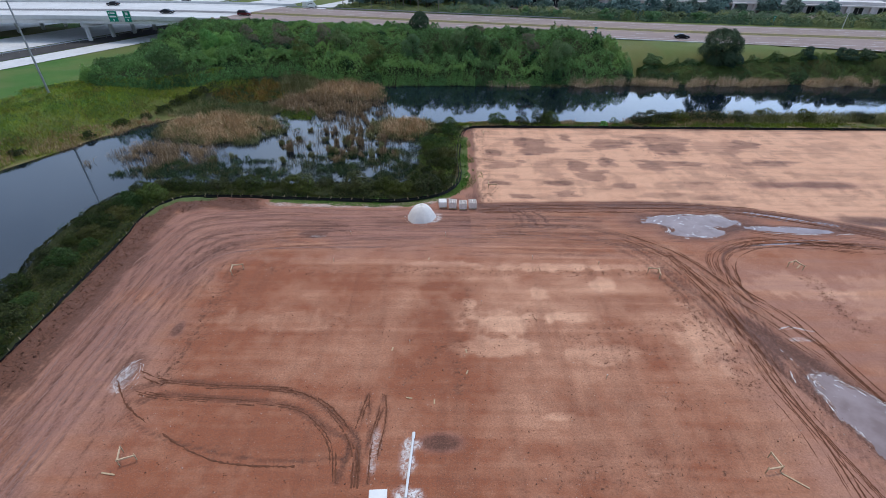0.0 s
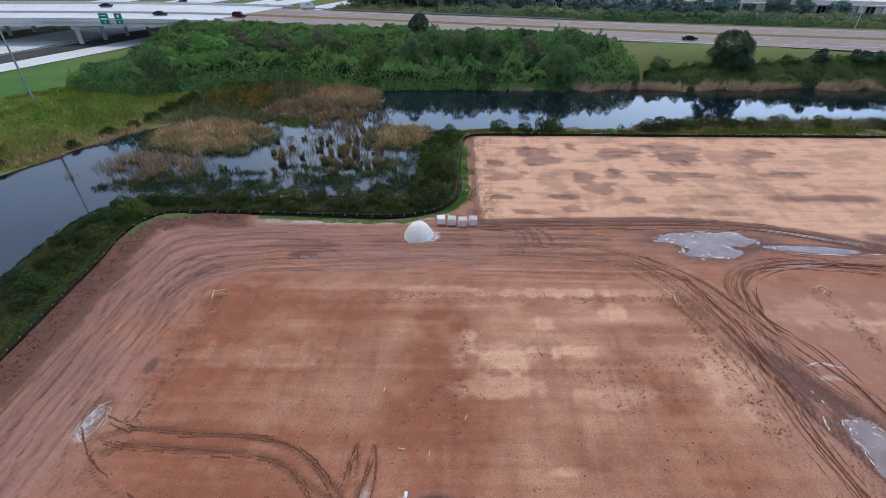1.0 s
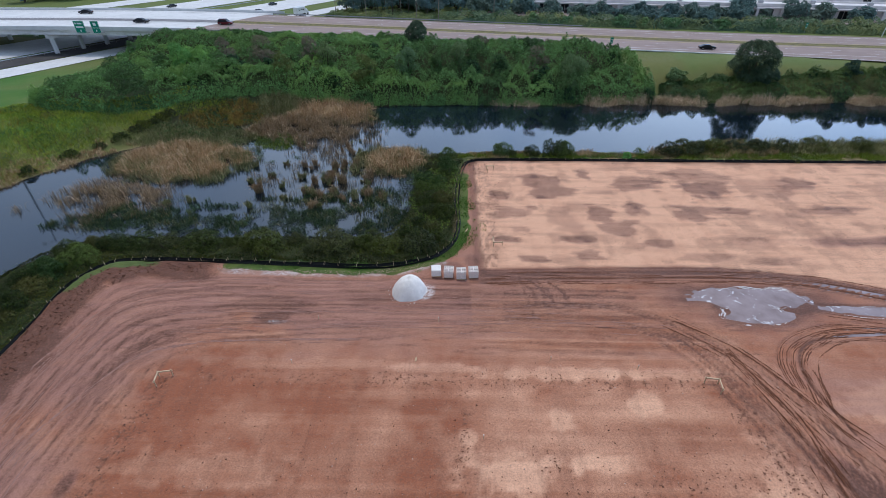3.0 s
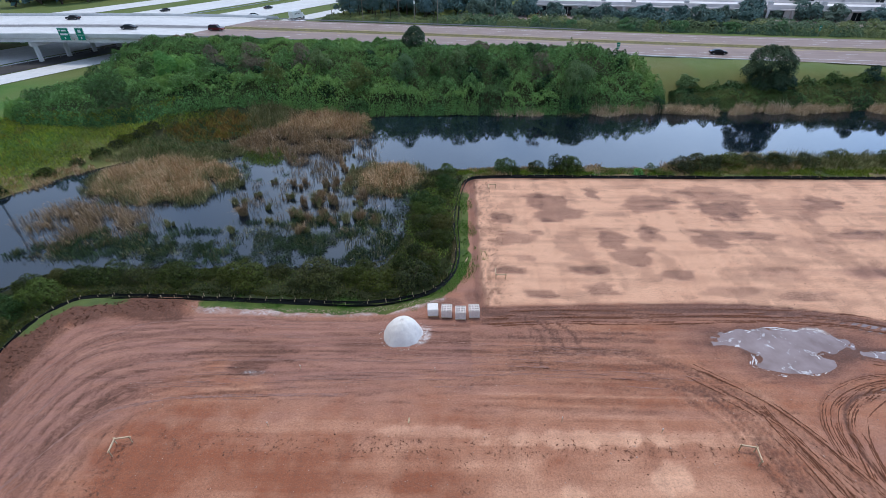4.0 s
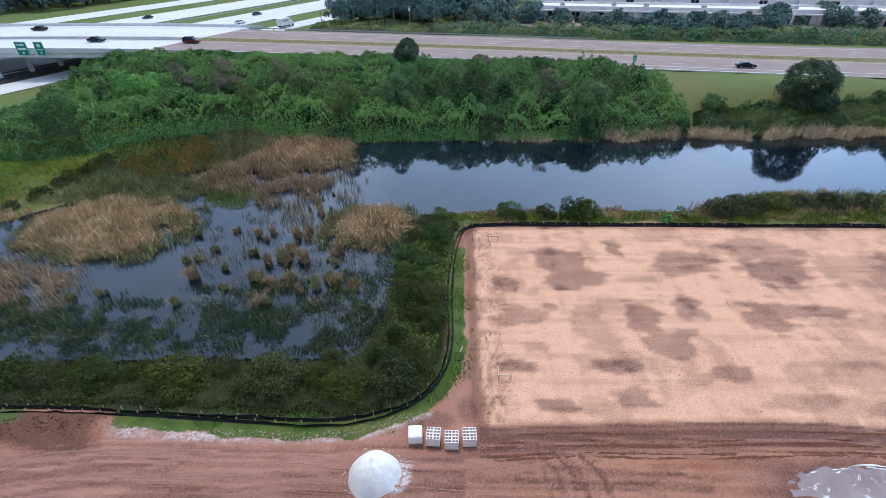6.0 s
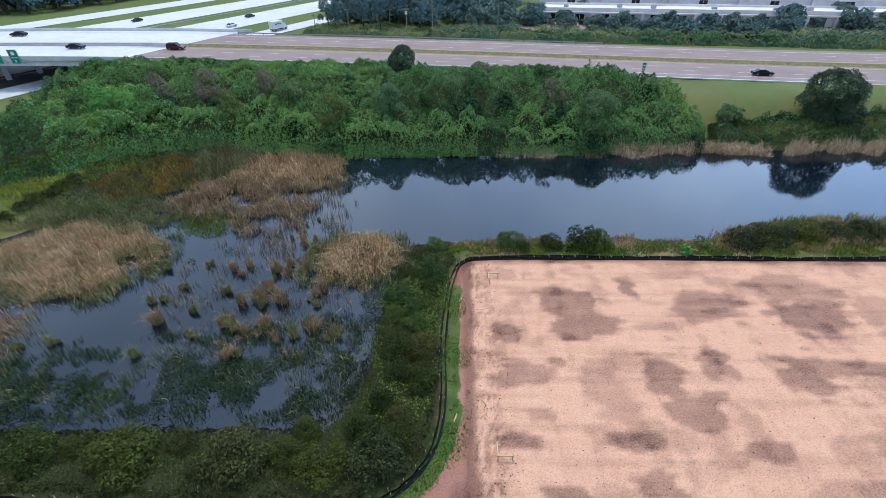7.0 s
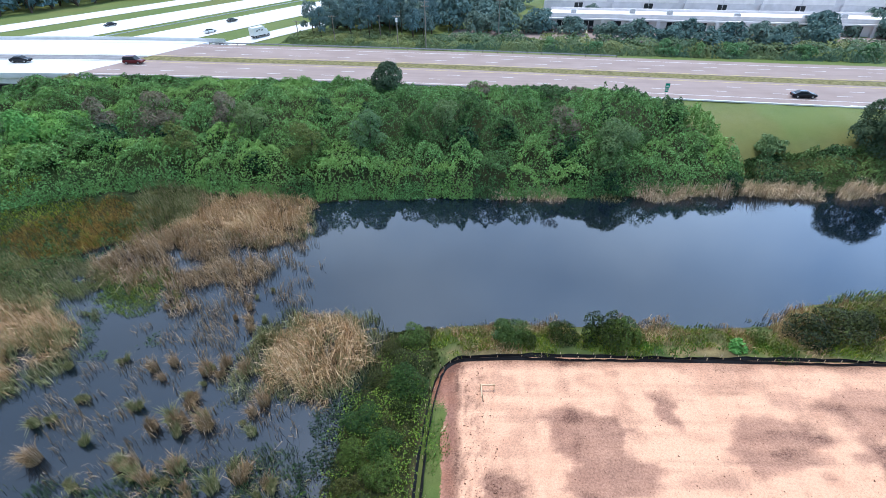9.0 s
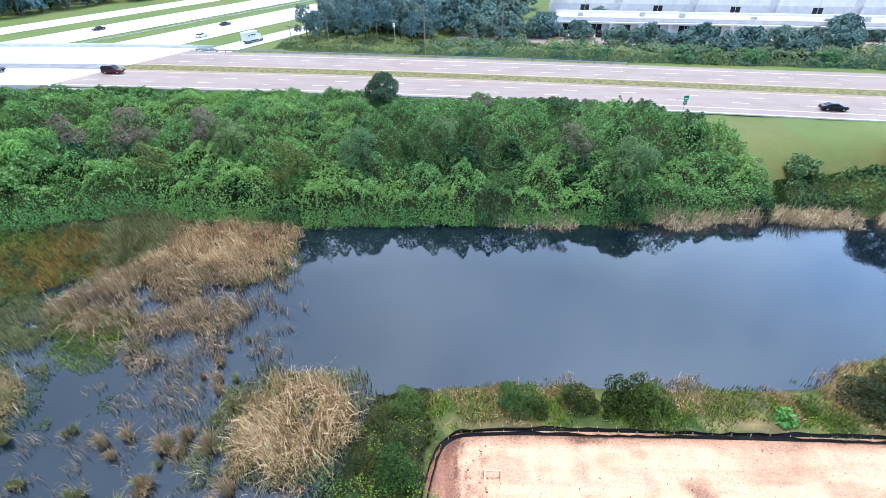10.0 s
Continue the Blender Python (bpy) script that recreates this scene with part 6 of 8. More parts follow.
grass_patch([(-100, 80), (-86, 78), (-79, 90), (-74.5, 103), (-68.6, 112.5), (-64.5, 119), (-62, 128), (-62, 136), (-70, 130), (-77, 124.5), (-90, 126), (-100, 114)], 30, 0.55, GRASS_MEADOW, 701, "tall yellow-green grass on the pond's far bank", width=0.06)
grass_patch([(-86, 76), (-80, 88), (-74, 99), (-66, 108), (-64, 113), (-66, 115), (-71, 110), (-79, 100), (-86, 90), (-93, 76)], 26, 0.7, REED_TAN, 706, "rusty dry grass fringing the pond", clump=0.42, width=0.1)
grass_patch([(3.2, 79), (3.2, 95), (4.2, 95), (4.7, 86), (4.9, 79), (4.4, 75.6), (1.8, 71.2), (-3, 68.1), (-12, 67.4), (-27, 67.9), (-27, 68.8), (-8, 68.3), (-3.5, 69.2), (0, 71.1), (2.4, 74.6)], 90, 0.3, GRASS_BLADE, 702, "bright green grass along the silt fence", clump=0.32, width=0.07)
grass_patch([(3, 103.6), (9, 104.2), (45, 104), (110, 103.6), (110, 106), (46, 107), (36, 108), (10, 108.4), (3, 107.6)], 60, 0.5, GRASS_YELLOW, 703, "rough grass between silt fence and pond", clump=0.36, width=0.07)
grass_patch([(4, 104.6), (10, 105.2), (45, 105), (60, 105), (60, 107), (46, 108), (36, 108.6), (10, 109), (3, 108.2)], 70, 0.6, REED_TAN, 707, "dry tan grass along the near shore", clump=0.5, width=0.05)
grass_patch([(4, 104.6), (10, 105.2), (45, 105), (60, 105), (60, 107), (46, 108), (36, 108.6), (10, 109), (3, 108.2)], 50, 0.6, REED_MIX, 708, "half-dry sedge along the near shore", clump=0.46, width=0.05)
grass_patch(bank_outline(0.15), 16, 0.4, SEDGE, 710, "green grass under the shrubs of the pond bank", clump=0.4, width=0.05)
grass_patch(bank_outline(0.15), 14, 0.45, REED_MIX, 711, "half-dry grass under the shrubs of the pond bank", clump=0.5, width=0.045)
grass_patch([(-42.5, 118.6), (-33.5, 118.6), (-29.5, 113.4), (-33, 111.2), (-37.8, 112.4)], 60, 0.5, GRASS_YELLOW, 709, "yellow-green sedge mat in the pond", clump=0.35, width=0.06)
grass_patch([(22, 103.8), (45, 103.8), (45, 105.6), (24, 105.8)], 60, 0.4, GRASS_BLADE, 704, "bright green grass between silt fence and pond", clump=0.4, width=0.07)
grass_patch([(-47, 20), (-47.2, 54), (-47.6, 64), (-46.5, 69.4), (-42, 71.4), (-30, 71.6), (-9, 70.4), (-3, 72), (0.4, 76), (1.2, 84), (1.2, 98), (-3, 98), (-4, 82), (-12, 77), (-45, 77), (-52, 72), (-52, 20)], 6, 0.5, GRASS_YELLOW, 705, "green undergrowth below the bank shrubs", clump=0.3, width=0.05)

for k, (x, y, r_, h_) in enumerate(((-76.5, 97.5, 1.5, 1.8), (-84, 87, 1.4, 1.6), (-73.8, 104.6, 1.7, 1.8), (-70.4, 109.2, 1.2, 1.3), (-67.8, 112.8, 1.8, 1.9), (-66.4, 116.2, 1.6, 1.7), (-65.4, 118.2, 1.9, 1.9), (-64.3, 120.0, 1.6, 1.7), (-63.4, 121.8, 1.8, 1.9), (-62.6, 123.6, 1.6, 1.7))):
    specimen(x, y, r_, h_, 0.2, 26, (BANK, OLIVE)[k % 2], 840 + k, "low dark olive shrub at the edge of the meadow")

MEADOW = [(-100, 80), (-88, 82), (-80, 95), (-75, 106), (-69, 115), (-66, 122), (-64, 133), (-70, 129), (-77, 123.5), (-90, 125), (-100, 114)]
weed_patch(MEADOW, 11, WEED_BRIGHT, 607, "tall yellow-green weeds standing in the meadow", lift=0.35, size=0.24, clump=0.50, up=0.9)
weed_patch(MEADOW, 7, WEED, 608, "darker olive weeds standing in the meadow", lift=0.3, size=0.24, clump=0.56, up=0.8)
grass_patch(MEADOW, 7, 0.8, REED_RUST, 719, "rust-coloured seed heads in the meadow", clump=0.52, width=0.06)

FRINGE = [(-91, 118), (-84, 113), (-77, 114.5), (-71, 116.5), (-66, 120), (-60, 125), (-53, 130), (-53, 134), (-62, 129), (-68, 123.5), (-77, 120), (-84, 118.8)]
grass_patch(FRINGE, 12, 0.7, REED_MIX, 712, "olive sedge in front of the thicket", clump=0.3, width=0.06)
grass_patch(FRINGE, 30, 0.7, GRASS_MEADOW, 713, "yellow-green grass in front of the thicket", clump=0.42, width=0.06)

RUSTY = [(-59, 123.5), (-57, 129.5), (-51, 133), (-45, 134), (-41, 128), (-45, 122.5), (-52, 121.5)]
grass_patch(RUSTY, 26, 0.6, GRASS_YELLOW, 714, "yellow-green grass among rusty weeds", clump=0.5, width=0.06)

SHALLOWS = [(-60, 80), (-52, 87), (-40, 86), (-30, 89), (-18, 90), (-10, 92), (-6, 90), (-5, 82), (-8, 78.5), (-23, 78.5), (-45, 77)]
grass_patch(SHALLOWS, 50, 0.7, SEDGE, 715, "dark green sedge standing in the shallows", clump=0.46, width=0.05)
grass_patch(SHALLOWS, 16, 0.8, REED_MIX, 716, "half-dry sedge standing in the shallows", clump=0.53, width=0.05)

for k, (poly, dens) in enumerate(((reed_beds[0][0], 16), (reed_beds[2][0], 12), (reed_beds[4][0], 12), (reed_beds[3][0], 10))):
    p = scatter_in(poly, dens * 1.6, 380 + k, 0.5, grain=0.5)
    blades("reed_bed", p, water_or_ground(p), 1.9, 0.055, 0.6, (REED_MIX, REED_BROWN)[k % 2], 390 + k, "olive reeds growing through the dry bed", "reeds")

BEND = [(40, 106.5), (43, 109.5), (48, 112.6), (56, 114.4), (66, 115), (66, 107), (50, 106)]
grass_patch(BEND, 26, 1.1, REED_TAN, 717, "dry tan reeds on the near bank of the pond", clump=0.42, width=0.055)
grass_patch(BEND, 26, 0.9, GRASS_YELLOW, 718, "rough green grass on the near bank of the pond", clump=0.35, width=0.06)

specimen(11.2, 106.2, 1.5, 2.2, 0.16, 30, PALELEAF, 860, "grey-green willowy bush between silt fence and pond")
specimen(25.4, 106.0, 1.0, 1.5, 0.16, 30, BRIGHT_BANK, 861, "low green bush between silt fence and pond")
specimen(38.5, 106.4, 1.2, 1.8, 0.16, 30, BRIGHT_BANK, 862, "rounded green bush between silt fence and pond")

# ---- things on the site ----
def silt_fence(line, name_label, offset=0.0):
    """Black fabric staked along a line."""
    o = (line[0][0], line[0][1], 0)
    fence = thing("silt_fence", name_label, "silt fence", at=o)
    pts = [np.array(line[0])]
    for a, b in zip(line, line[1:]):
        a, b = np.array(a), np.array(b)
        n = max(1, int(np.linalg.norm(b - a) / 0.8))
        pts += [a + (b - a) * k / n for k in range(1, n + 1)]
    pts = np.array(pts)
    d = np.gradient(pts, axis=0)
    d /= np.linalg.norm(d, axis=1, keepdims=True)
    nrm = np.stack([-d[:, 1], d[:, 0]], 1)
    pts = pts + nrm * (offset(pts)[:, None] if callable(offset) else offset)
    r = np.random.default_rng(12)
    bm = bmesh.new()
    loops = []
    for i, p in enumerate(pts):
        sag = 0.05 * r.random()
        w = 0.05 * math.sin(i * 1.7) + 0.12 * math.sin(i * 0.23) + 0.06 * r.normal()
        prof = ((0.05, 0.0), (0.02 + w, 0.25), (0.02 + w, 0.38 - sag), (0.0 + w, 0.38 - sag), (-0.01 + w, 0.25), (-0.08, 0.02))
        loops.append([bm.verts.new((p[0] + nrm[i, 0] * a - o[0], p[1] + nrm[i, 1] * a - o[1], h)) for a, h in prof])
    for A, B in zip(loops, loops[1:]):
        for i in range(5):
            bm.faces.new((A[i], A[i + 1], B[i + 1], B[i]))
    part("fabric", bm, FABRIC, fence)
    first = None
    for i in range(0, len(pts), 2):
        m = pose(pts[i, 0] - o[0] + nrm[i, 0] * 0.16, pts[i, 1] - o[1] + nrm[i, 1] * 0.16, 0, r.uniform(-5, 5), r.uniform(-5, 5), 0)
        if first is None:
            bm = bmesh.new()
            box(bm, -0.026, 0.026, -0.026, 0.026, -0.2, 0.52, 0.006)
            first = part("stake", bm, STAKE, fence)
            first.matrix_basis = m
        else:
            part_like(first, fence, m)
    return fence


LINE = [p for p in FENCE if p[1] > 16]
silt_fence(LINE, "black silt fence on pale wooden stakes around the site")
INNER = [p for p in LINE if p[1] > 60]
silt_fence(INNER, "second row of black silt fence just inside the first", -0.46)


def block_pallet(x, y, turn, wrapped):
    """A cube of hollow concrete blocks on a pallet."""
    name = "block_pallet"
    label = "pallet of concrete blocks wrapped in white film" if wrapped else "pallet of hollow grey concrete blocks with open cores on top"
    ob = thing(name, label, "pallet", "pallets of concrete blocks", at=(x, y, 0.0), turn=turn)
    bm = bmesh.new()
    for k in range(7):
        box(bm, -0.6 + k * 0.18, -0.6 + k * 0.18 + 0.12, -0.6, 0.6, 0.11, 0.14)
    for k in (-0.55, -0.05, 0.45):
        box(bm, -0.6, 0.6, k, k + 0.1, 0.0, 0.11)
    part("pallet_base", bm, LUMBER, ob, "raw timber pallet")
    if wrapped:
        bm = bmesh.new()
        box(bm, -0.62, 0.62, -0.62, 0.62, 0.14, 1.12, 0.07)
        part("wrapped_stack", bm, WRAP, ob)
        return ob
    first = None
    for lay in range(5):
        for i in range(2):
            for j in range(4):
                m = pose(-0.305 + i * 0.61, -0.46 + j * 0.307, 0.14 + lay * 0.197)
                if first is None:
                    bm = bmesh.new()
                    w, d, h, t = 0.3, 0.15, 0.19, 0.055
                    xs_, ys_ = (-w, -w + t, -t / 2, t / 2, w - t, w), (-d, -d + t, d - t, d)
                    for a in range(5):
                        for b in range(3):
                            if not (a in (1, 3) and b == 1):
                                box(bm, xs_[a], xs_[a + 1], ys_[b], ys_[b + 1], 0, h)
                    bmesh.ops.remove_doubles(bm, verts=bm.verts[:], dist=0.0005)
                    first = part("block", bm, BLOCK, ob)
                    first.matrix_basis = m
                else:
                    part_like(first, ob, m)
    return ob


block_pallet(-0.2, 66.7, 4, True)
block_pallet(1.4, 66.5, -3, False)
block_pallet(3.0, 66.2, 0, False)
block_pallet(4.55, 66.5, 2, False)


def stone_pile(x, y, r, h):
    ob = thing("stone_pile", "heap of white crushed stone on bare soil", "gravel heap", at=(x, y, 0))
    n, m = 64, 26
    rr = np.random.default_rng(5)
    bm = bmesh.new()
    rings = []
    for j in range(m):
        t = j / (m - 1)
        ring = []
        for i in range(n):
            a = 2 * math.pi * i / n
            wob = 1 + 0.06 * math.sin(2 * a + 0.6) + (0.03 * math.sin(5 * a) + 0.02 * math.sin(9 * a + 1)) * t**3
            q = r * t * wob
            z = h * (1 - t**2.5) - 0.06
            z += 0.05 * (noise.noise(Vector((q * math.cos(a) * 2.2, q * math.sin(a) * 2.2, 3))) if t < 0.98 else 0)
            ring.append(bm.verts.new((q * math.cos(a) + 0.015 * rr.normal(), q * math.sin(a) + 0.015 * rr.normal(), z + 0.012 * rr.normal())))
        rings.append(ring)
    for A, B in zip(rings, rings[1:]):
        for i in range(n):
            bm.faces.new((A[i], B[i], B[(i + 1) % n], A[(i + 1) % n]))
    bmesh.ops.remove_doubles(bm, verts=rings[0], dist=0.05)
    for f in bm.faces:
        f.smooth = True
    part("mound", bm, LIME, ob)
    # loose stones fallen round its foot
    bm = bmesh.new()
    for k in range(110):
        a, q = rr.uniform(0, 2 * math.pi), r * rr.uniform(0.92, 1.25)
        s = rr.uniform(0.02, 0.05)
        bmesh.ops.create_icosphere(bm, subdivisions=1, radius=s, matrix=pose(q * math.cos(a), q * math.sin(a), s * 0.4) @ Matrix.Diagonal((1, rr.uniform(0.6, 1), 0.7, 1)))
    ob2 = part("loose_stones", bm, LIME, ob)
    ob2["kind"] = "stuff"
    return ob


stone_pile(-3.4, 63.3, 2.1, 2.25)


def batter_board(x, y, turn, label="raw timber batter board at a building corner"):
    """Two rails at right angles on three stakes."""
    ob = thing("batter_board", label, "batter board", "batter boards on the pad", at=(x, y, 0), turn=turn)
    for a, b in (((0, 0), (1.25, 0)), ((0, 0), (0, 1.25))):
        bm = bmesh.new()
        if a[1] == b[1]:
            box(bm, -0.1, 1.35, -0.05, 0.05, 0.62, 0.76, 0.006)
        else:
            box(bm, -0.05, 0.05, 0.05, 1.35, 0.60, 0.74, 0.006)
        part("rail", bm, STAKE, ob)
    for px, py in ((0, -0.06), (1.25, 0.06), (0.06, 1.25)):
        bm = bmesh.new()
        box(bm, px - 0.04, px + 0.04, py - 0.04, py + 0.04, -0.2, 0.85, 0.006)
        part("stake", bm, LUMBER, ob)


for x, y, turn in ((-27.3, 49.6, -80), (27.8, 49.4, 170), (46.5, 51.4, 200), (-26.6, 22.4, 20), (28.0, 22.4, 100), (7.6, 73.3, 0), (8.2, 98.7, -90)):
    batter_board(x, y, turn)


def plank(x, y, length, turn, tilt=0.0):
    ob = thing("plank", "loose length of raw timber lying on the soil", "plank", at=(x, y, 0.03), turn=turn)
    bm = bmesh.new()
    box(bm, -length / 2, length / 2, -0.07, 0.07, 0, 0.05, 0.008)
    part("board", bm, LUMBER, ob)


for x, y, l, turn in ((-27.1, 21.6, 1.2, -8), (28.8, 21.6, 2.0, -40), (-5.2, 35.7, 0.5, 80), (2.6, 35.5, 0.5, 100), (-3.0, 29.4, 0.6, -10), (46.9, 51.0, 1.3, 40), (-1.9, 52.2, 0.6, 85), (2.6, 32.6, 0.5, 70), (-0.6, 29.0, 0.5, 90), (4.0, 77.5, 1.0, 70), (4.6, 94.2, 0.7, 60)):
    plank(x, y, l, turn)


def survey_stake(x, y):
    ob = thing("survey_stake", "short pale survey stake in the soil", "stake", "survey stakes", at=(x, y, 0))
    bm = bmesh.new()
    box(bm, -0.03, 0.03, -0.03, 0.03, -0.15, 0.55, 0.005)
    part("stake", bm, STAKE, ob)
    bm = bmesh.new()
    box(bm, -0.035, 0.035, -0.035, 0.035, 0.5, 0.6)
    part("flagging", bm, WRAP, ob, "white flagging")


for x, y in ((16.4, 32.0), (-14.6, 51.5), (12.0, 52.3), (-3.4, 36.5), (4.6, 43.1), (20.6, 51.2), (0.3, 58.0), (-13.4, 58.2)):
    survey_stake(x, y)


# pipe lying on lime, with a crate at its end
pipe = thing("pipe", "long white plastic pipe lying on spilled lime", "pipe", at=(-2.6, 22.0, 0.14), turn=-2)
bm = bmesh.new()
tube(bm, (0, -4.5, 0), (0.15, 3.5, 0.02), 0.11, 0.11, 14)
part("pipe_body", bm, PVC, pipe)
bm = bmesh.new()
tube(bm, (0.14, 3.1, 0.02), (0.15, 3.6, 0.02), 0.15, 0.15, 14)
part("socket", bm, PVC, pipe)
bm = bmesh.new()
tube(bm, (0.02, -2.6, 0.0), (0.02, -2.2, 0.0), 0.16, 0.16, 14)
part("coupling", bm, STEEL, pipe)
crate = thing("crate", "white crate standing on bare soil", "crate", at=(-4.7, 19.5, 0.0), turn=3)
bm = bmesh.new()
box(bm, -0.65, 0.65, -0.5, 0.5, 0.05, 0.85, 0.03)
part("body", bm, WRAP, crate)
bm = bmesh.new()
box(bm, -0.7, 0.7, -0.55, 0.55, 0.85, 0.95, 0.02)
part("lid", bm, PVC, crate)


# clods and crumbs of soil thrown up by the machines
def clods(name, poly, n, s0, s1, material, seed, label):
    r = np.random.default_rng(seed)
    xs_, ys_ = [p[0] for p in poly], [p[1] for p in poly]
    p = np.stack([r.uniform(min(xs_), max(xs_), 3 * n), r.uniform(min(ys_), max(ys_), 3 * n)], 1)
    p = p[inside(poly, p[:, 0], p[:, 1])][:n]
    n = len(p)
    s = s0 * (s1 / s0) ** (r.random(n) ** 2)
    octa = np.array([(1, 0, 0), (-1, 0, 0), (0, 1, 0), (0, -1, 0), (0, 0, 1), (0, 0, -1)], float)
    v = octa[None] * s[:, None, None] * r.uniform(0.55, 1.3, (n, 6, 1)) + r.normal(0, 0.15, (n, 6, 3)) * s[:, None, None]
    a = r.uniform(0, math.pi, n)
    c, d = np.cos(a)[:, None], np.sin(a)[:, None]
    v = np.stack([v[:, :, 0] * c - v[:, :, 1] * d, v[:, :, 0] * d + v[:, :, 1] * c, v[:, :, 2] * 0.75], 2)
    v[:, :, 0] += p[:, :1]
    v[:, :, 1] += p[:, 1:]
    v[:, :, 2] += (soil_height(p[:, 0], p[:, 1]) + s * 0.25)[:, None]
    f = np.array([(0, 2, 4), (2, 1, 4), (1, 3, 4), (3, 0, 4), (2, 0, 5), (1, 2, 5), (3, 1, 5), (0, 3, 5)])
    me = quick_mesh(name, v.reshape(-1, 3), (np.arange(n)[:, None, None] * 6 + f[None]).reshape(-1, 3))
    return tagged(link_mesh(name, me, material), label, "soil clods", kind="stuff")


CLOD = plain("dark_soil_clod", (0.165, 0.076, 0.048), 0.95, vary=0.3, scale=2)
PALE_CLOD = plain("pale_soil_crumb", (0.52, 0.36, 0.28), 0.95, vary=0.2, scale=2)
clods("soil_clods", [(-44.8, 16), (-45.2, 54), (-45.6, 62), (-44, 67), (-38, 68.6), (-30, 68.6), (-30, 66.6), (-38, 66.2), (-41.6, 63), (-42, 54), (-41.6, 16)], 4200, 0.035, 0.15, CLOD, 31, "dark clods of turned earth on the berm")
clods("soil_clods", [(-30, 15), (-30, 52), (33, 52), (44, 15)], 3000, 0.03, 0.09, CLOD, 32, "small dark clods scattered over the pad")
clods("soil_clods", [(-30, 15), (-30, 66), (45, 66), (50, 15)], 1800, 0.025, 0.08, PALE_CLOD, 33, "pale crumbs of dry soil on the pad")
clods("soil_clods", [(5.6, 68), (5.6, 102), (9.5, 102), (9.5, 68)], 700, 0.03, 0.09, CLOD, 34, "clods along the edge of the graded field")
clods("soil_clods", [(6, 68.5), (6, 102), (75, 102), (75, 68.5)], 1800, 0.03, 0.08, CLOD, 35, "small clods on the graded field")
clods("soil_clods", [(-29, 67.8), (-9, 67.2), (0, 69.6), (0.4, 68.8), (-8, 66.3), (-29, 66.8)], 1300, 0.03, 0.10, PALE_CLOD, 36, "pale rubble along the foot of the silt fence")



TREAD = plain("damp_tread_soil", (0.165, 0.064, 0.034), 0.9, vary=0.25, scale=3)
FOOT = plain("scuffed_soil", (0.225, 0.105, 0.066), 0.95, vary=0.25, scale=3)


# foot marks: heel and toe pressed up at each step
def foot_marks(spots, seed):
    r = np.random.default_rng(seed)
    p = np.array(spots)
    n = len(p)
    a = r.uniform(0, math.pi, n)
    u = np.stack([np.cos(a), np.sin(a)], 1) * r.uniform(0.07, 0.14, n)[:, None]
    w = np.stack([-np.sin(a), np.cos(a)], 1) * r.uniform(0.035, 0.065, n)[:, None]
    z = soil_height(p[:, 0], p[:, 1])
    six = [np.concatenate([p + i * u + j * w, (z + k)[:, None]], 1) for i, j, k in ((-1, -0.6, 0), (0.2, -1, 0.0), (1, -0.3, 0.0), (0.9, 0.6, 0), (0, 1, 0), (-1, 0.5, 0), (0, 0, 0.045))]
    v = np.stack(six, 1)
    f = np.array([(k, (k + 1) % 6, 6) for k in range(6)])
    me = quick_mesh("foot_marks", v.reshape(-1, 3), (np.arange(n)[:, None, None] * 7 + f[None]).reshape(-1, 3))
    return tagged(link_mesh("foot_marks", me, FOOT), "dark scuffed foot marks in the soil", "foot marks", kind="stuff")


foot_marks([p for p in FEET if p[1] < 53], 52)


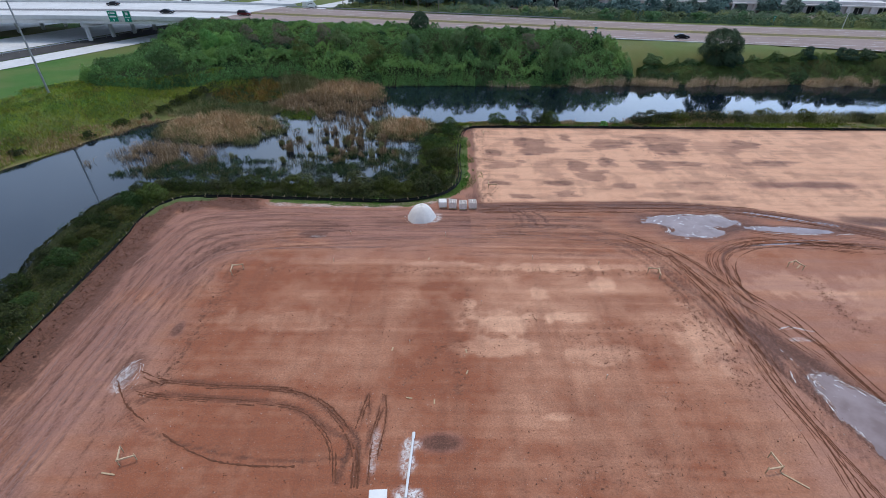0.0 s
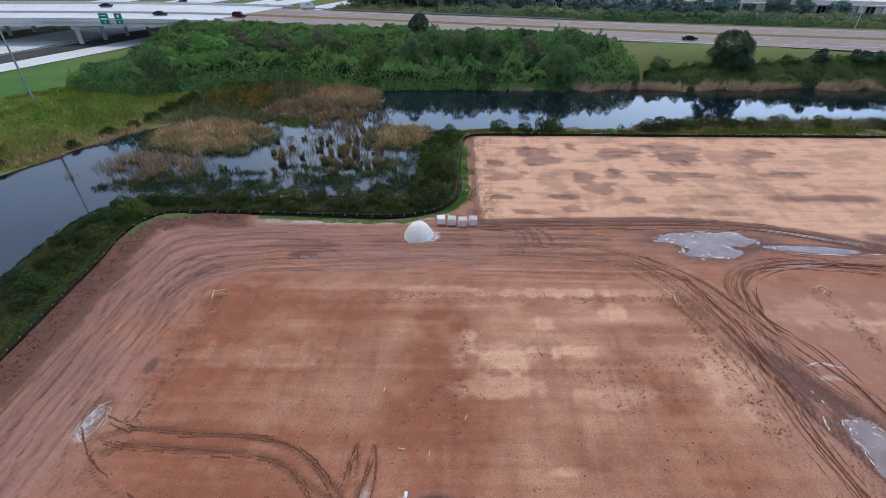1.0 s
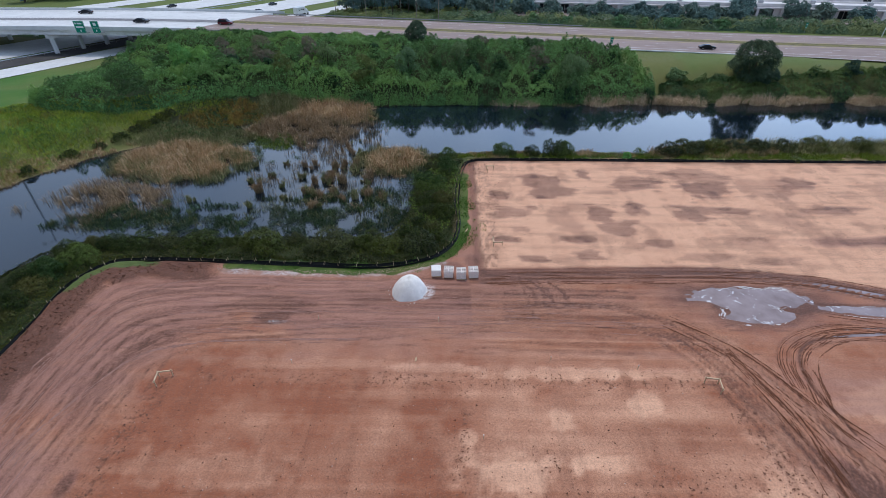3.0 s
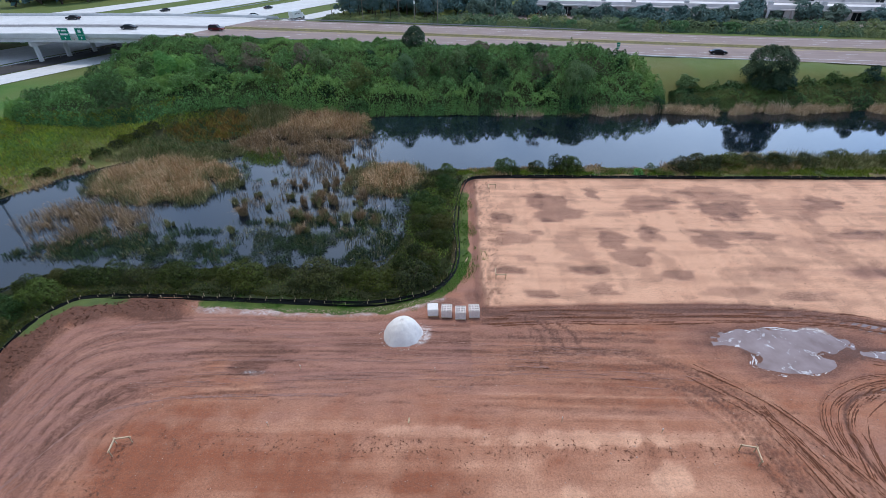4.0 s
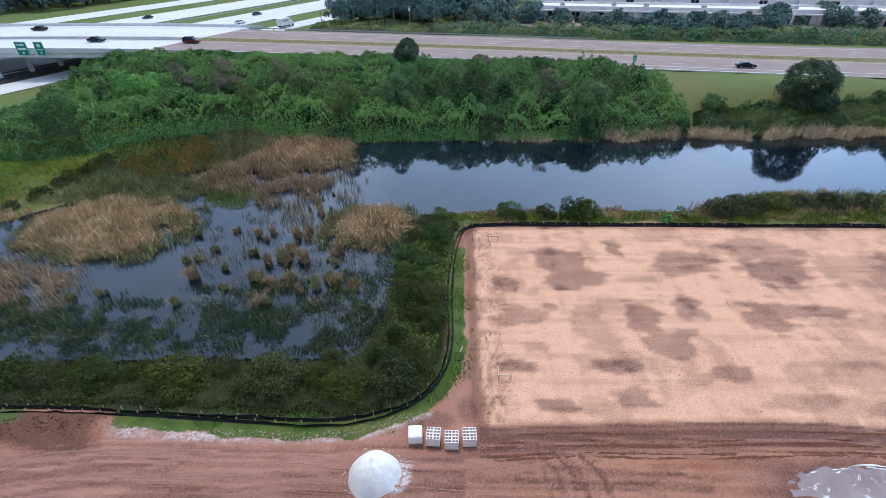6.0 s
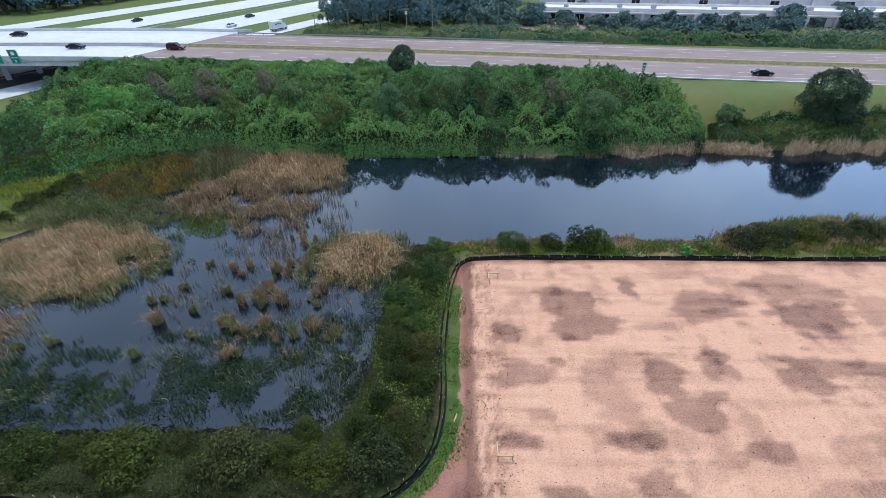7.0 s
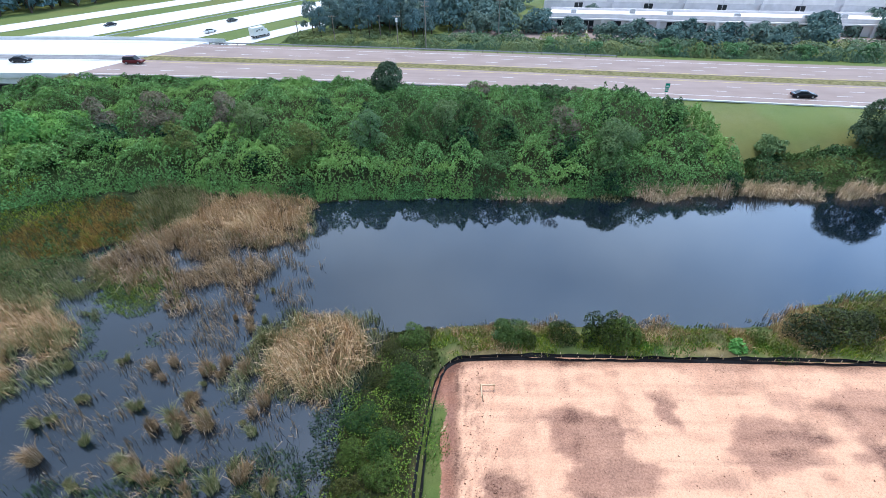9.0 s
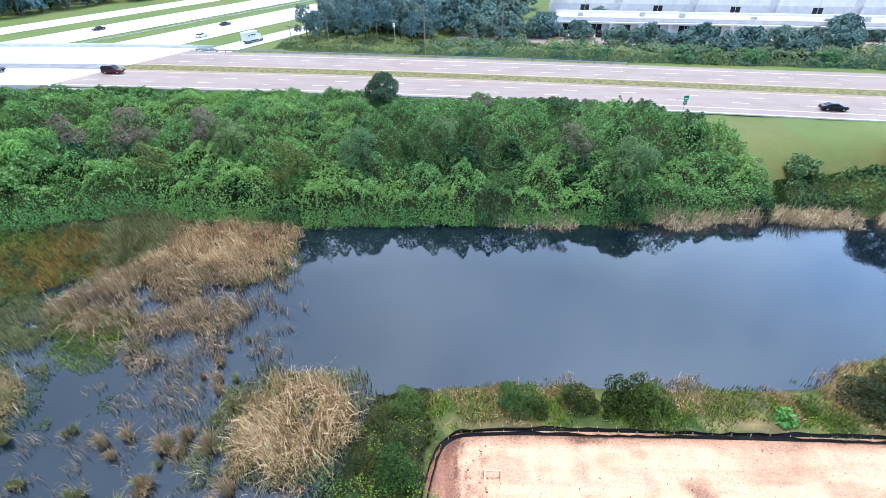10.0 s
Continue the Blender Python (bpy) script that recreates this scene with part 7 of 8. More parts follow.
# thin ridges of soil pressed up beside the wheels, and dried lace round the puddles
def ridges(name, lines, seed, material, label, category, high=0.03, holes=0.46, bars=0.0):
    """Each line is (points, width): a low ragged ridge that runs along the points."""
    r = np.random.default_rng(seed)
    verts, faces, base = [], [], 0
    for pts, width in lines:
        p = np.array(round_line(pts, 6))
        s = np.concatenate([[0], np.cumsum(np.linalg.norm(np.diff(p, axis=0), axis=1))])
        t = np.arange(0, s[-1], 0.22)
        n = len(t)
        if n < 4:
            continue
        c = np.stack([np.interp(t, s, p[:, 0]), np.interp(t, s, p[:, 1])], 1)
        d = np.gradient(c, axis=0)
        d /= np.linalg.norm(d, axis=1, keepdims=True) + 1e-9
        side = np.stack([-d[:, 1], d[:, 0]], 1)
        c = c + side * (0.35 * width * r.normal(0, 1, n))[:, None]
        gap = vnoise(t * 0.45, np.full(n, seed + 3.3 * base % 97), seed)
        w = width * (0.35 + 1.1 * r.random(n)) * smooth(holes - 0.12, holes + 0.12, gap)
        z = soil_height(c[:, 0], c[:, 1]) + 0.006
        rows = [np.concatenate([c + side * (e * w)[:, None], (z + h * np.minimum(w / width, 1) * high)[:, None]], 1) for e, h in ((-1, 0), (-0.1, 1), (0.25, 0.8), (1, 0))]
        verts.append(np.stack(rows, 1).reshape(-1, 3))
        i = np.arange(n - 1)[w[:-1] + w[1:] > 0.02 * width]
        for e in range(3):
            faces.append(np.stack([base + 4 * i + e, base + 4 * i + 4 + e, base + 4 * i + 5 + e, base + 4 * i + 1 + e], 1))
        base += 4 * n
        if bars:  # cross bars of the tread
            k = np.arange(n)[(gap > holes) & (r.random(n) < bars)]
            lean = d[k] * np.where(k % 2, 0.5, -0.5)[:, None] + side[k]
            u, q = lean * width * r.uniform(0.9, 1.6, (len(k), 1)), d[k] * r.uniform(0.03, 0.055, (len(k), 1))
            zz = soil_height(c[k, 0], c[k, 1])
            six = [np.concatenate([c[k] + a * u + b * q, (zz + e)[:, None]], 1) for a, b, e in ((-1, -1, 0.004), (1, -1, 0.004), (1, 0, high * 1.2), (-1, 0, high * 1.2), (-1, 1, 0.004), (1, 1, 0.004))]
            verts.append(np.stack(six, 1).reshape(-1, 3))
            m = np.arange(len(k))[:, None] * 6 + base
            faces.append(np.concatenate([m + np.array([0, 1, 2, 3]), m + np.array([3, 2, 5, 4])]))
            base += 6 * len(k)
    me = quick_mesh(name, np.concatenate(verts), np.concatenate(faces))
    return tagged(link_mesh(name, me, material), label, category, kind="stuff")


def shifted(pts, o):
    p = np.array(pts, float)
    d = np.gradient(p, axis=0)
    d /= np.linalg.norm(d, axis=1, keepdims=True)
    return [tuple(q) for q in p + np.stack([-d[:, 1], d[:, 0]], 1) * o]


TREAD_GREY = plain("greyish_rut_soil", (0.33, 0.178, 0.138), 0.9, vary=0.2, scale=3)
SWEEPS = [
    [(-30.3, 32.2), (-27.2, 31.1), (-20.8, 30.5), (-14.3, 30.2), (-11.0, 28.6), (-8.6, 26.2), (-7.2, 23.6), (-6.8, 20.5)],
    [(-29.7, 30.0), (-26.2, 29.3), (-20.2, 28.9), (-13.7, 28.1), (-11.2, 26.6), (-9.4, 24.4), (-8.6, 21.0)],
    [(-32.1, 31.4), (-29.2, 28.2), (-25.1, 25.7), (-21.3, 23.7), (-17.6, 22.6), (-12, 22.4)],
]
lines = [(shifted(q, o), 0.075) for q in SWEEPS[:2] for o in (0, 0.26, -0.24)] + [(SWEEPS[2], 0.09)]
lines += [(q, 0.07) for q in ([(-7.6, 26.0), (-6.9, 29.9), (-6.6, 27.2), (-6.2, 23.5)], [(-6.2, 24.4), (-5.4, 29.8), (-5.0, 27.0), (-5.3, 23.4)], [(-6.8, 22.0), (-7.3, 25.2), (-6.9, 28.9)], [(-5.8, 21.0), (-5.9, 25.2), (-5.3, 28.4)])]
ridges("tyre_tracks", lines, 51, TREAD, "dark ridges of damp soil left by a turning machine", "tyre tracks", 0.03, 0.38, 0.3)
HAUL = [
    [(25.9, 58.3), (31.4, 53.4), (34.6, 47.4), (35.9, 43.9), (38.1, 39.7), (40.4, 35)],
    [(30.8, 54.1), (33.1, 42.7), (33.4, 36.4), (33.2, 29.4), (33.8, 25.0), (35, 18)],
    [(37.3, 51.3), (37.2, 46.2), (40.1, 40.8), (41.6, 31.0), (44, 22)],
    [(31.5, 51), (32.9, 45.5), (32.6, 37.7), (32.4, 32.3), (33.2, 26.2), (32.8, 20)],
    [(35.7, 49.0), (36.4, 52.4), (38.6, 55.0), (43.7, 57.0), (49.9, 56.9), (62, 55.4)],
    [(36.8, 47.0), (38.2, 51.6), (40.9, 54.3), (46.2, 56.2), (58, 55)],
]
r4 = np.random.default_rng(61)
lines = []
for q in HAUL:
    for k in range(9):
        o = r4.normal(0, 0.8)
        lines += [(shifted(q, o), r4.uniform(0.03, 0.06))]
ridges("tyre_tracks", lines, 53, TREAD, "dark wheel ruts of the haul road", "tyre tracks", 0.035, 0.42, 0.12)
BENDS = [
    [(-35.4, 16), (-35.5, 23.5), (-35.6, 29.2), (-35.6, 33.4), (-35.8, 36.9), (-36.4, 40.9)],
    [(-34.4, 16), (-34.5, 22.2), (-34.4, 26.6), (-34.0, 31.4), (-34.3, 33.6)],
    [(-35.3, 35.5), (-35.7, 40.4), (-34.3, 45.5), (-31.4, 51.8), (-27, 53.8), (-21.5, 54.6), (-8, 54.9)],
    [(-33.8, 34.7), (-34.3, 39.9), (-33.7, 44.3), (-32.5, 46.7)],
    [(-38.8, 20), (-37.0, 39.3), (-37.0, 46.0), (-36.2, 54.4), (-34.0, 57.7), (-29, 58.9), (-22.8, 59.2), (-6, 59.3), (12, 58.6)],
    [(-38.8, 18), (-38.8, 27.7), (-39.0, 32.1), (-39.6, 37.8), (-39.8, 46), (-38.6, 55), (-35.6, 60.0), (-29, 62.0), (-16, 62.3), (2, 61.4), (20, 60.4)],
    [(-36.8, 18), (-36.8, 25.2), (-36.9, 31.4), (-37.4, 40)],
    [(-40, 50), (-38.8, 58), (-35.2, 62.8), (-29, 64.4), (-14, 64.4), (3, 63.4)],
    [(-14, 56.8), (2, 57.0), (16, 57.4), (27, 56.6)], [(-30, 56.6), (-18, 57.0), (-4, 57.6)],
]
lines = []
for q in BENDS:
    for k in range(7):
        lines.append((shifted(q, r4.normal(0, 0.7) if k else 0.0), r4.uniform(0.03, 0.06)))
ridges("tyre_tracks", lines, 54, TREAD_GREY, "faint wheel ruts along the perimeter road", "tyre tracks", 0.025, 0.47)
BAND = [(6, 65.8), (14, 66.3), (23.0, 66.2), (34, 66.6), (45, 66.1), (51.5, 64.6), (57.4, 62.0), (63.2, 59.0), (80, 51)]
ridges("tyre_tracks", [(shifted(BAND, r4.uniform(-1.4, 1.2)), r4.uniform(0.06, 0.1)) for k in range(9)] + [([(p[0], p[1] - 6.2 - o) for p in BAND[4:7]] + [(70, 57.5 - o)], 0.08) for o in (0, 0.5, 1.3, 1.8)], 55, TREAD, "dark wheel ruts along the foot of the graded field", "tyre tracks", 0.03, 0.44)


def lace(x, y, rx, ry, turn, n, seed, q0=0.45, q1=1.1):
    """Wavy white threads of dried foam round a wet patch."""
    r = np.random.default_rng(seed)
    got = []
    for _ in range(n):
        a0, span, q = r.uniform(0, 6.28), r.uniform(0.4, 1.5), r.uniform(q0, q1)
        pts = []
        for a in np.arange(a0, a0 + span, 0.16):
            k = q + 0.06 * math.sin(7 * a + 9 * q) + 0.02 * r.normal()
            u, v = rx * k * math.cos(a), ry * k * math.sin(a)
            pts.append((x + u * math.cos(turn) - v * math.sin(turn), y + u * math.sin(turn) + v * math.cos(turn)))
        if len(pts) > 3:
            got.append((pts, r.uniform(0.012, 0.032)))
    return got


FOAM = plain("dried_white_foam", (0.64, 0.57, 0.54), 0.8, vary=0.1, scale=4)
ridges("foam_lace", lace(-31.1, 31.6, 1.2, 2.2, 0.1, 30, 71, 0.15) + lace(-31.0, 33.0, 0.8, 1.0, 0, 16, 72, 0.15), 56, FOAM, "white lace of dried foam on a damp stain", "foam", 0.012, 0.3)
ridges("foam_lace", [([(35.9, 36.7), (36.2, 35.2), (36.5, 33.7)], 0.07), ([(35.3, 33.1), (35.0, 32.4), (34.9, 31.6)], 0.07), ([(38.5, 39.2), (39.6, 39.35), (40.4, 39.0), (41.6, 38.8)], 0.04), ([(37.6, 39.2), (39, 39.6), (40.6, 39.0)], 0.08)], 57, FOAM, "white scum along the ruts", "foam", 0.012, 0.2)
WHITE_EDGE = plain("white_puddle_scum", (0.80, 0.77, 0.76), 0.7, vary=0.1, scale=4)


def puddle_rim(x, y, rx, ry, turn, n, seed):
    got = []
    for pts, w in lace(x, y, rx, ry, turn, n, seed, 0.9, 1.08):
        got.append((pts, w * 1.5))
    return got


ridges("foam_lace", puddle_rim(37.7, 62.6, 6.1, 1.9, 0.0, 22, 81) + puddle_rim(37.0, 59.5, 4.0, 1.7, 0.0, 14, 82) + puddle_rim(52, 60.0, 7.5, 1.0, -0.07, 8, 83), 58, WHITE_EDGE, "white scum drying round a puddle", "foam", 0.015, 0.35)
ridges("foam_lace", puddle_rim(40.9, 25.0, 8.0, 3.0, -1.15, 16, 84), 59, WHITE_EDGE, "white scum drying round a long puddle", "foam", 0.015, 0.3)

# ---- beyond the highway ----
def copies(src, spots, seed, s0, s1, label, group):
    plant(src, np.array(spots), seed, s0, s1, 0.2, label, group)


BRUSH_STRIP = [on_road(x, 35.5)[:2] for x in range(-6, 171, 8)] + [on_road(x, 50 if x > 30 else 54)[:2] for x in range(170, -7, -8)]
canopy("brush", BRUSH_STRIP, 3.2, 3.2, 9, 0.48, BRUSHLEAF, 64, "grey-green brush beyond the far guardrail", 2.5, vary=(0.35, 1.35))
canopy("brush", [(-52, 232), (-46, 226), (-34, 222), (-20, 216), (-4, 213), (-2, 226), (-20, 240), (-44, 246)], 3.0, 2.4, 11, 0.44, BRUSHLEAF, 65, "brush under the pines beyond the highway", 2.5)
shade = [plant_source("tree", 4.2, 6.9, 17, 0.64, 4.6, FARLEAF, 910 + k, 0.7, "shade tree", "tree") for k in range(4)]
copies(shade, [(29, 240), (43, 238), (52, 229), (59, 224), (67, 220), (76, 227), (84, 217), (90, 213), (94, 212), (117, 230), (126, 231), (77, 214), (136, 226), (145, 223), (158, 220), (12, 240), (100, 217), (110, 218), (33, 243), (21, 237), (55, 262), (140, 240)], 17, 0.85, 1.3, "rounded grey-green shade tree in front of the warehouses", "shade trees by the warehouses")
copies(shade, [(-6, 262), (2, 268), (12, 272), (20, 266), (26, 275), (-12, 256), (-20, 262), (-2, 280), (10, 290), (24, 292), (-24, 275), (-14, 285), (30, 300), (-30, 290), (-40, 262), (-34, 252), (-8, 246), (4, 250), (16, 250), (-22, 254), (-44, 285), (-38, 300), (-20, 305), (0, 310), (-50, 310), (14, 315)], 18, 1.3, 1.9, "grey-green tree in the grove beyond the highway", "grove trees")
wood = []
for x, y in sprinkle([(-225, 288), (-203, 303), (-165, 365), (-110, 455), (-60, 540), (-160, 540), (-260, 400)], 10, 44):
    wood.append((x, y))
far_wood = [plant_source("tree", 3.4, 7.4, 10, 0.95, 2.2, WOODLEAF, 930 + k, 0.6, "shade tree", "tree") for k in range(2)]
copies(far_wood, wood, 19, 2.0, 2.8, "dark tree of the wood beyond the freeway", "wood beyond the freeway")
dispose(shade + far_wood)


def pine(x, y, h, seed):
    ob = thing("pine_tree", "tall thin pine with a sparse dark crown", "tree", "pines beyond the highway", at=(x, y, gz(x, y) - 0.2))
    r = np.random.default_rng(seed)
    bm = bmesh.new()
    tube(bm, (0, 0, -0.3), (r.uniform(-0.4, 0.4), r.uniform(-0.3, 0.3), h), 0.2, 0.05, 7)
    part("trunk", bm, BARK, ob)
    lobes = []
    for k in range(16):
        t = r.uniform(0.38, 1.0)
        rad = 2.6 * (1.2 - t) + 0.5
        a = r.uniform(0, 2 * math.pi)
        lobes.append((rad * math.cos(a), rad * math.sin(a), t * h, r.uniform(0.95, 1.55)))
    pts, nor = lobes_to_leaves(lobes, 11, seed)
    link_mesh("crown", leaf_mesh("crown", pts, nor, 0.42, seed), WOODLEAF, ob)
    return ob


for k, (x, y, h) in enumerate(((-42, 237, 10), (-38.5, 233, 9), (-36, 240, 11), (-28, 230, 11.5), (-26, 236, 12), (-22, 229, 11), (-20, 238, 12), (-16, 233, 11), (-13, 240, 12), (-8, 226, 9.5), (-31, 243, 12), (-24, 246, 12), (-17, 248, 12), (-9, 236, 11), (-3, 240, 10), (-5, 231, 8.5))):
    pine(x, y, h, 950 + k)

for k, (x, off, rr_, hh_) in enumerate(((58, 38.5, 3.2, 4.6), (75, 40, 3.8, 5.0), (66, 37.5, 2.4, 3.6), (92, 39, 3.0, 4.4), (108, 40, 2.8, 4.2), (40, 39, 2.8, 4.0), (28, 40, 2.6, 4.0))):
    px, py, pz = on_road(x, off)
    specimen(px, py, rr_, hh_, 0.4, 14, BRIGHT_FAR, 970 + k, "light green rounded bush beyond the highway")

# parking lot in front of the warehouses
bm = bmesh.new()
lot = [pose(38, 250, 6.2, 0, 0, -11.5) @ Vector((a, b, 0.16)) for a, b in ((-32, -8), (-32, -22), (150, -19), (150, -2))]
bm.faces.new([bm.verts.new(p) for p in lot])
bmesh.ops.recalc_face_normals(bm, faces=bm.faces[:])
if bm.faces[0].normal.z < 0:
    bmesh.ops.reverse_faces(bm, faces=bm.faces[:])
tagged(part("pavement", bm, ASPHALT), "grey asphalt parking lot in front of the warehouses", "parking lot", kind="structure")
bm = bmesh.new()
yard = [pose(38, 250, 6.2, 0, 0, -11.5) @ Vector((a, b, 0.16)) for a, b in ((-4, 13), (150, 13), (190, 60), (-4, 60))]
bm.faces.new([bm.verts.new(p) for p in yard])
tagged(part("pavement", bm, CONCRETE), "pale concrete yard between the warehouses", "yard", kind="structure")
bm = bmesh.new()
for k in range(40):
    for p in ((2.7 * k - 4, -8.6),):
        m = pose(38, 250, 6.2, 0, 0, -11.5)
        q = [m @ Vector((p[0] + a, p[1] + b, 0.19)) for a, b in ((0, 0), (0.22, 0), (0.22, 5), (0, 5))]
        bm.faces.new([bm.verts.new(v) for v in q])
tagged(part("bay_marking", bm, PAINT_WHITE), "white parking bay lines", "parking marking", kind="stuff")
PAINTS = {}


def car_paint(rgb):
    if rgb not in PAINTS:
        PAINTS[rgb] = plain("car_paint", rgb, 0.25, 0.2, 0.05, 1.0)
    return PAINTS[rgb]


def loft(sections):
    """A closed skin through cross-sections along x: (x, half width, z bottom, z top, half width at top)."""
    bm = bmesh.new()
    loops = []
    for x, w, z0, z1, wt in sections:
        loops.append([bm.verts.new((x, y, z)) for y, z in ((-w * 0.94, z0), (-w, z0 + (z1 - z0) * 0.35), (-w * 0.98, z0 + (z1 - z0) * 0.75), (-wt, z1), (wt, z1), (w * 0.98, z0 + (z1 - z0) * 0.75), (w, z0 + (z1 - z0) * 0.35), (w * 0.94, z0))])
    for A, B in zip(loops, loops[1:]):
        for i in range(8):
            bm.faces.new((A[i], A[(i + 1) % 8], B[(i + 1) % 8], B[i]))
    bm.faces.new(loops[0])
    bm.faces.new(loops[-1])
    bmesh.ops.recalc_face_normals(bm, faces=bm.faces[:])
    return bm


def vehicle(kind, rgb, at, turn, label, group=""):
    """A car, suv or box truck, its nose along +x."""
    ob = thing({"sedan": "car", "suv": "car", "pickup": "pickup_truck", "truck": "box_truck"}[kind], label, "truck" if kind == "truck" else "car", group, at=at, turn=turn)
    paint = car_paint(rgb)
    if kind == "truck":
        part("cargo_box", box(bmesh.new(), -4.0, 1.2, -1.2, 1.2, 0.85, 3.5, 0.06), paint, ob)
        part("cab", loft([(1.3, 1.05, 0.5, 2.5, 0.9), (2.2, 1.05, 0.5, 2.5, 0.9), (2.9, 1.05, 0.5, 1.5, 0.95), (3.5, 0.95, 0.5, 1.3, 0.85)]), paint, ob)
        part("windscreen", loft([(2.25, 0.92, 1.55, 2.4, 0.8), (2.86, 0.95, 1.5, 1.6, 0.85)]), GLASS_DARK, ob)
        part("chassis", box(bmesh.new(), -3.9, 3.2, -0.9, 0.9, 0.45, 0.85, 0.03), TYRE, ob)
        for k in range(3):
            part("marking", box(bmesh.new(), -2.8 + 1.1 * k, -2.0 + 1.1 * k, -1.215, -1.202, 2.2 + 0.2 * (k % 2), 2.55 + 0.2 * (k % 2)), TYRE, ob, "dark lettering bar")
        axles, rad, half = (-2.7, 2.5), 0.46, 1.0
    else:
        h = {"sedan": 1.42, "suv": 1.75, "pickup": 1.8}[kind]
        w = 0.9 if kind == "sedan" else 0.95
        part("body", loft([(-2.35, w * 0.86, 0.42, 0.86, w * 0.75), (-2.1, w, 0.28, 0.95, w * 0.86), (-0.9, w, 0.24, 0.98, w * 0.9), (0.9, w, 0.24, 0.98, w * 0.9), (1.9, w * 0.97, 0.28, 0.86, w * 0.8), (2.35, w * 0.8, 0.42, 0.72, w * 0.65)]), paint, ob)
        if kind == "sedan":
            cab = [(-1.75, w * 0.86, 0.94, 1.0, w * 0.78), (-0.95, w * 0.84, 0.94, h - 0.04, w * 0.66), (0.3, w * 0.84, 0.94, h - 0.02, w * 0.66), (1.15, w * 0.88, 0.94, 1.0, w * 0.8)]
        elif kind == "suv":
            cab = [(-2.2, w * 0.9, 0.94, h - 0.3, w * 0.78), (-1.8, w * 0.88, 0.94, h - 0.04, w * 0.74), (0.3, w * 0.88, 0.94, h - 0.02, w * 0.74), (1.05, w * 0.9, 0.94, 1.0, w * 0.82)]
        else:
            cab = [(-0.6, w * 0.88, 0.94, h - 0.1, w * 0.76), (-0.4, w * 0.88, 0.94, h - 0.03, w * 0.74), (0.4, w * 0.88, 0.94, h - 0.02, w * 0.74), (1.1, w * 0.9, 0.94, 1.0, w * 0.82)]
        part("cabin_glass", loft(cab), GLASS_DARK, ob)
        a, b = cab[1], cab[2]
        part("roof", loft([(a[0] - 0.05, a[4] + 0.03, h - 0.09, h, a[4] - 0.08), (b[0] + 0.1, b[4] + 0.03, h - 0.09, h, b[4] - 0.08)]), paint, ob)
        for s in (-1, 1):
            part("headlight", box(bmesh.new(), 2.15, 2.3, s * w * 0.62 - 0.14, s * w * 0.62 + 0.14, 0.6, 0.72, 0.02), LAMP_CLEAR, ob)
            part("tail_light", box(bmesh.new(), -2.36, -2.28, s * w * 0.65 - 0.13, s * w * 0.65 + 0.13, 0.68, 0.82, 0.02), car_paint((0.4, 0.01, 0.01)), ob)
        if kind == "pickup":
            part("cargo_bed", box(bmesh.new(), -2.2, -0.7, -w * 0.78, w * 0.78, 0.985, 1.0, 0.0), TYRE, ob)
        axles, rad, half = (-1.4, 1.42), 0.34, w - 0.1
    for ax in axles:
        for s in (-1, 1):
            wheel = thing("wheel", at=(ax, s * half, rad))
            wheel.parent = ob
            part("tyre", tube(bmesh.new(), (0, -0.11, 0), (0, 0.11, 0), rad, rad, 16), TYRE, wheel)
            part("rim", tube(bmesh.new(), (0, s * 0.06, 0), (0, s * 0.125, 0), rad * 0.62, rad * 0.55, 10), CHROME, wheel)
    return ob


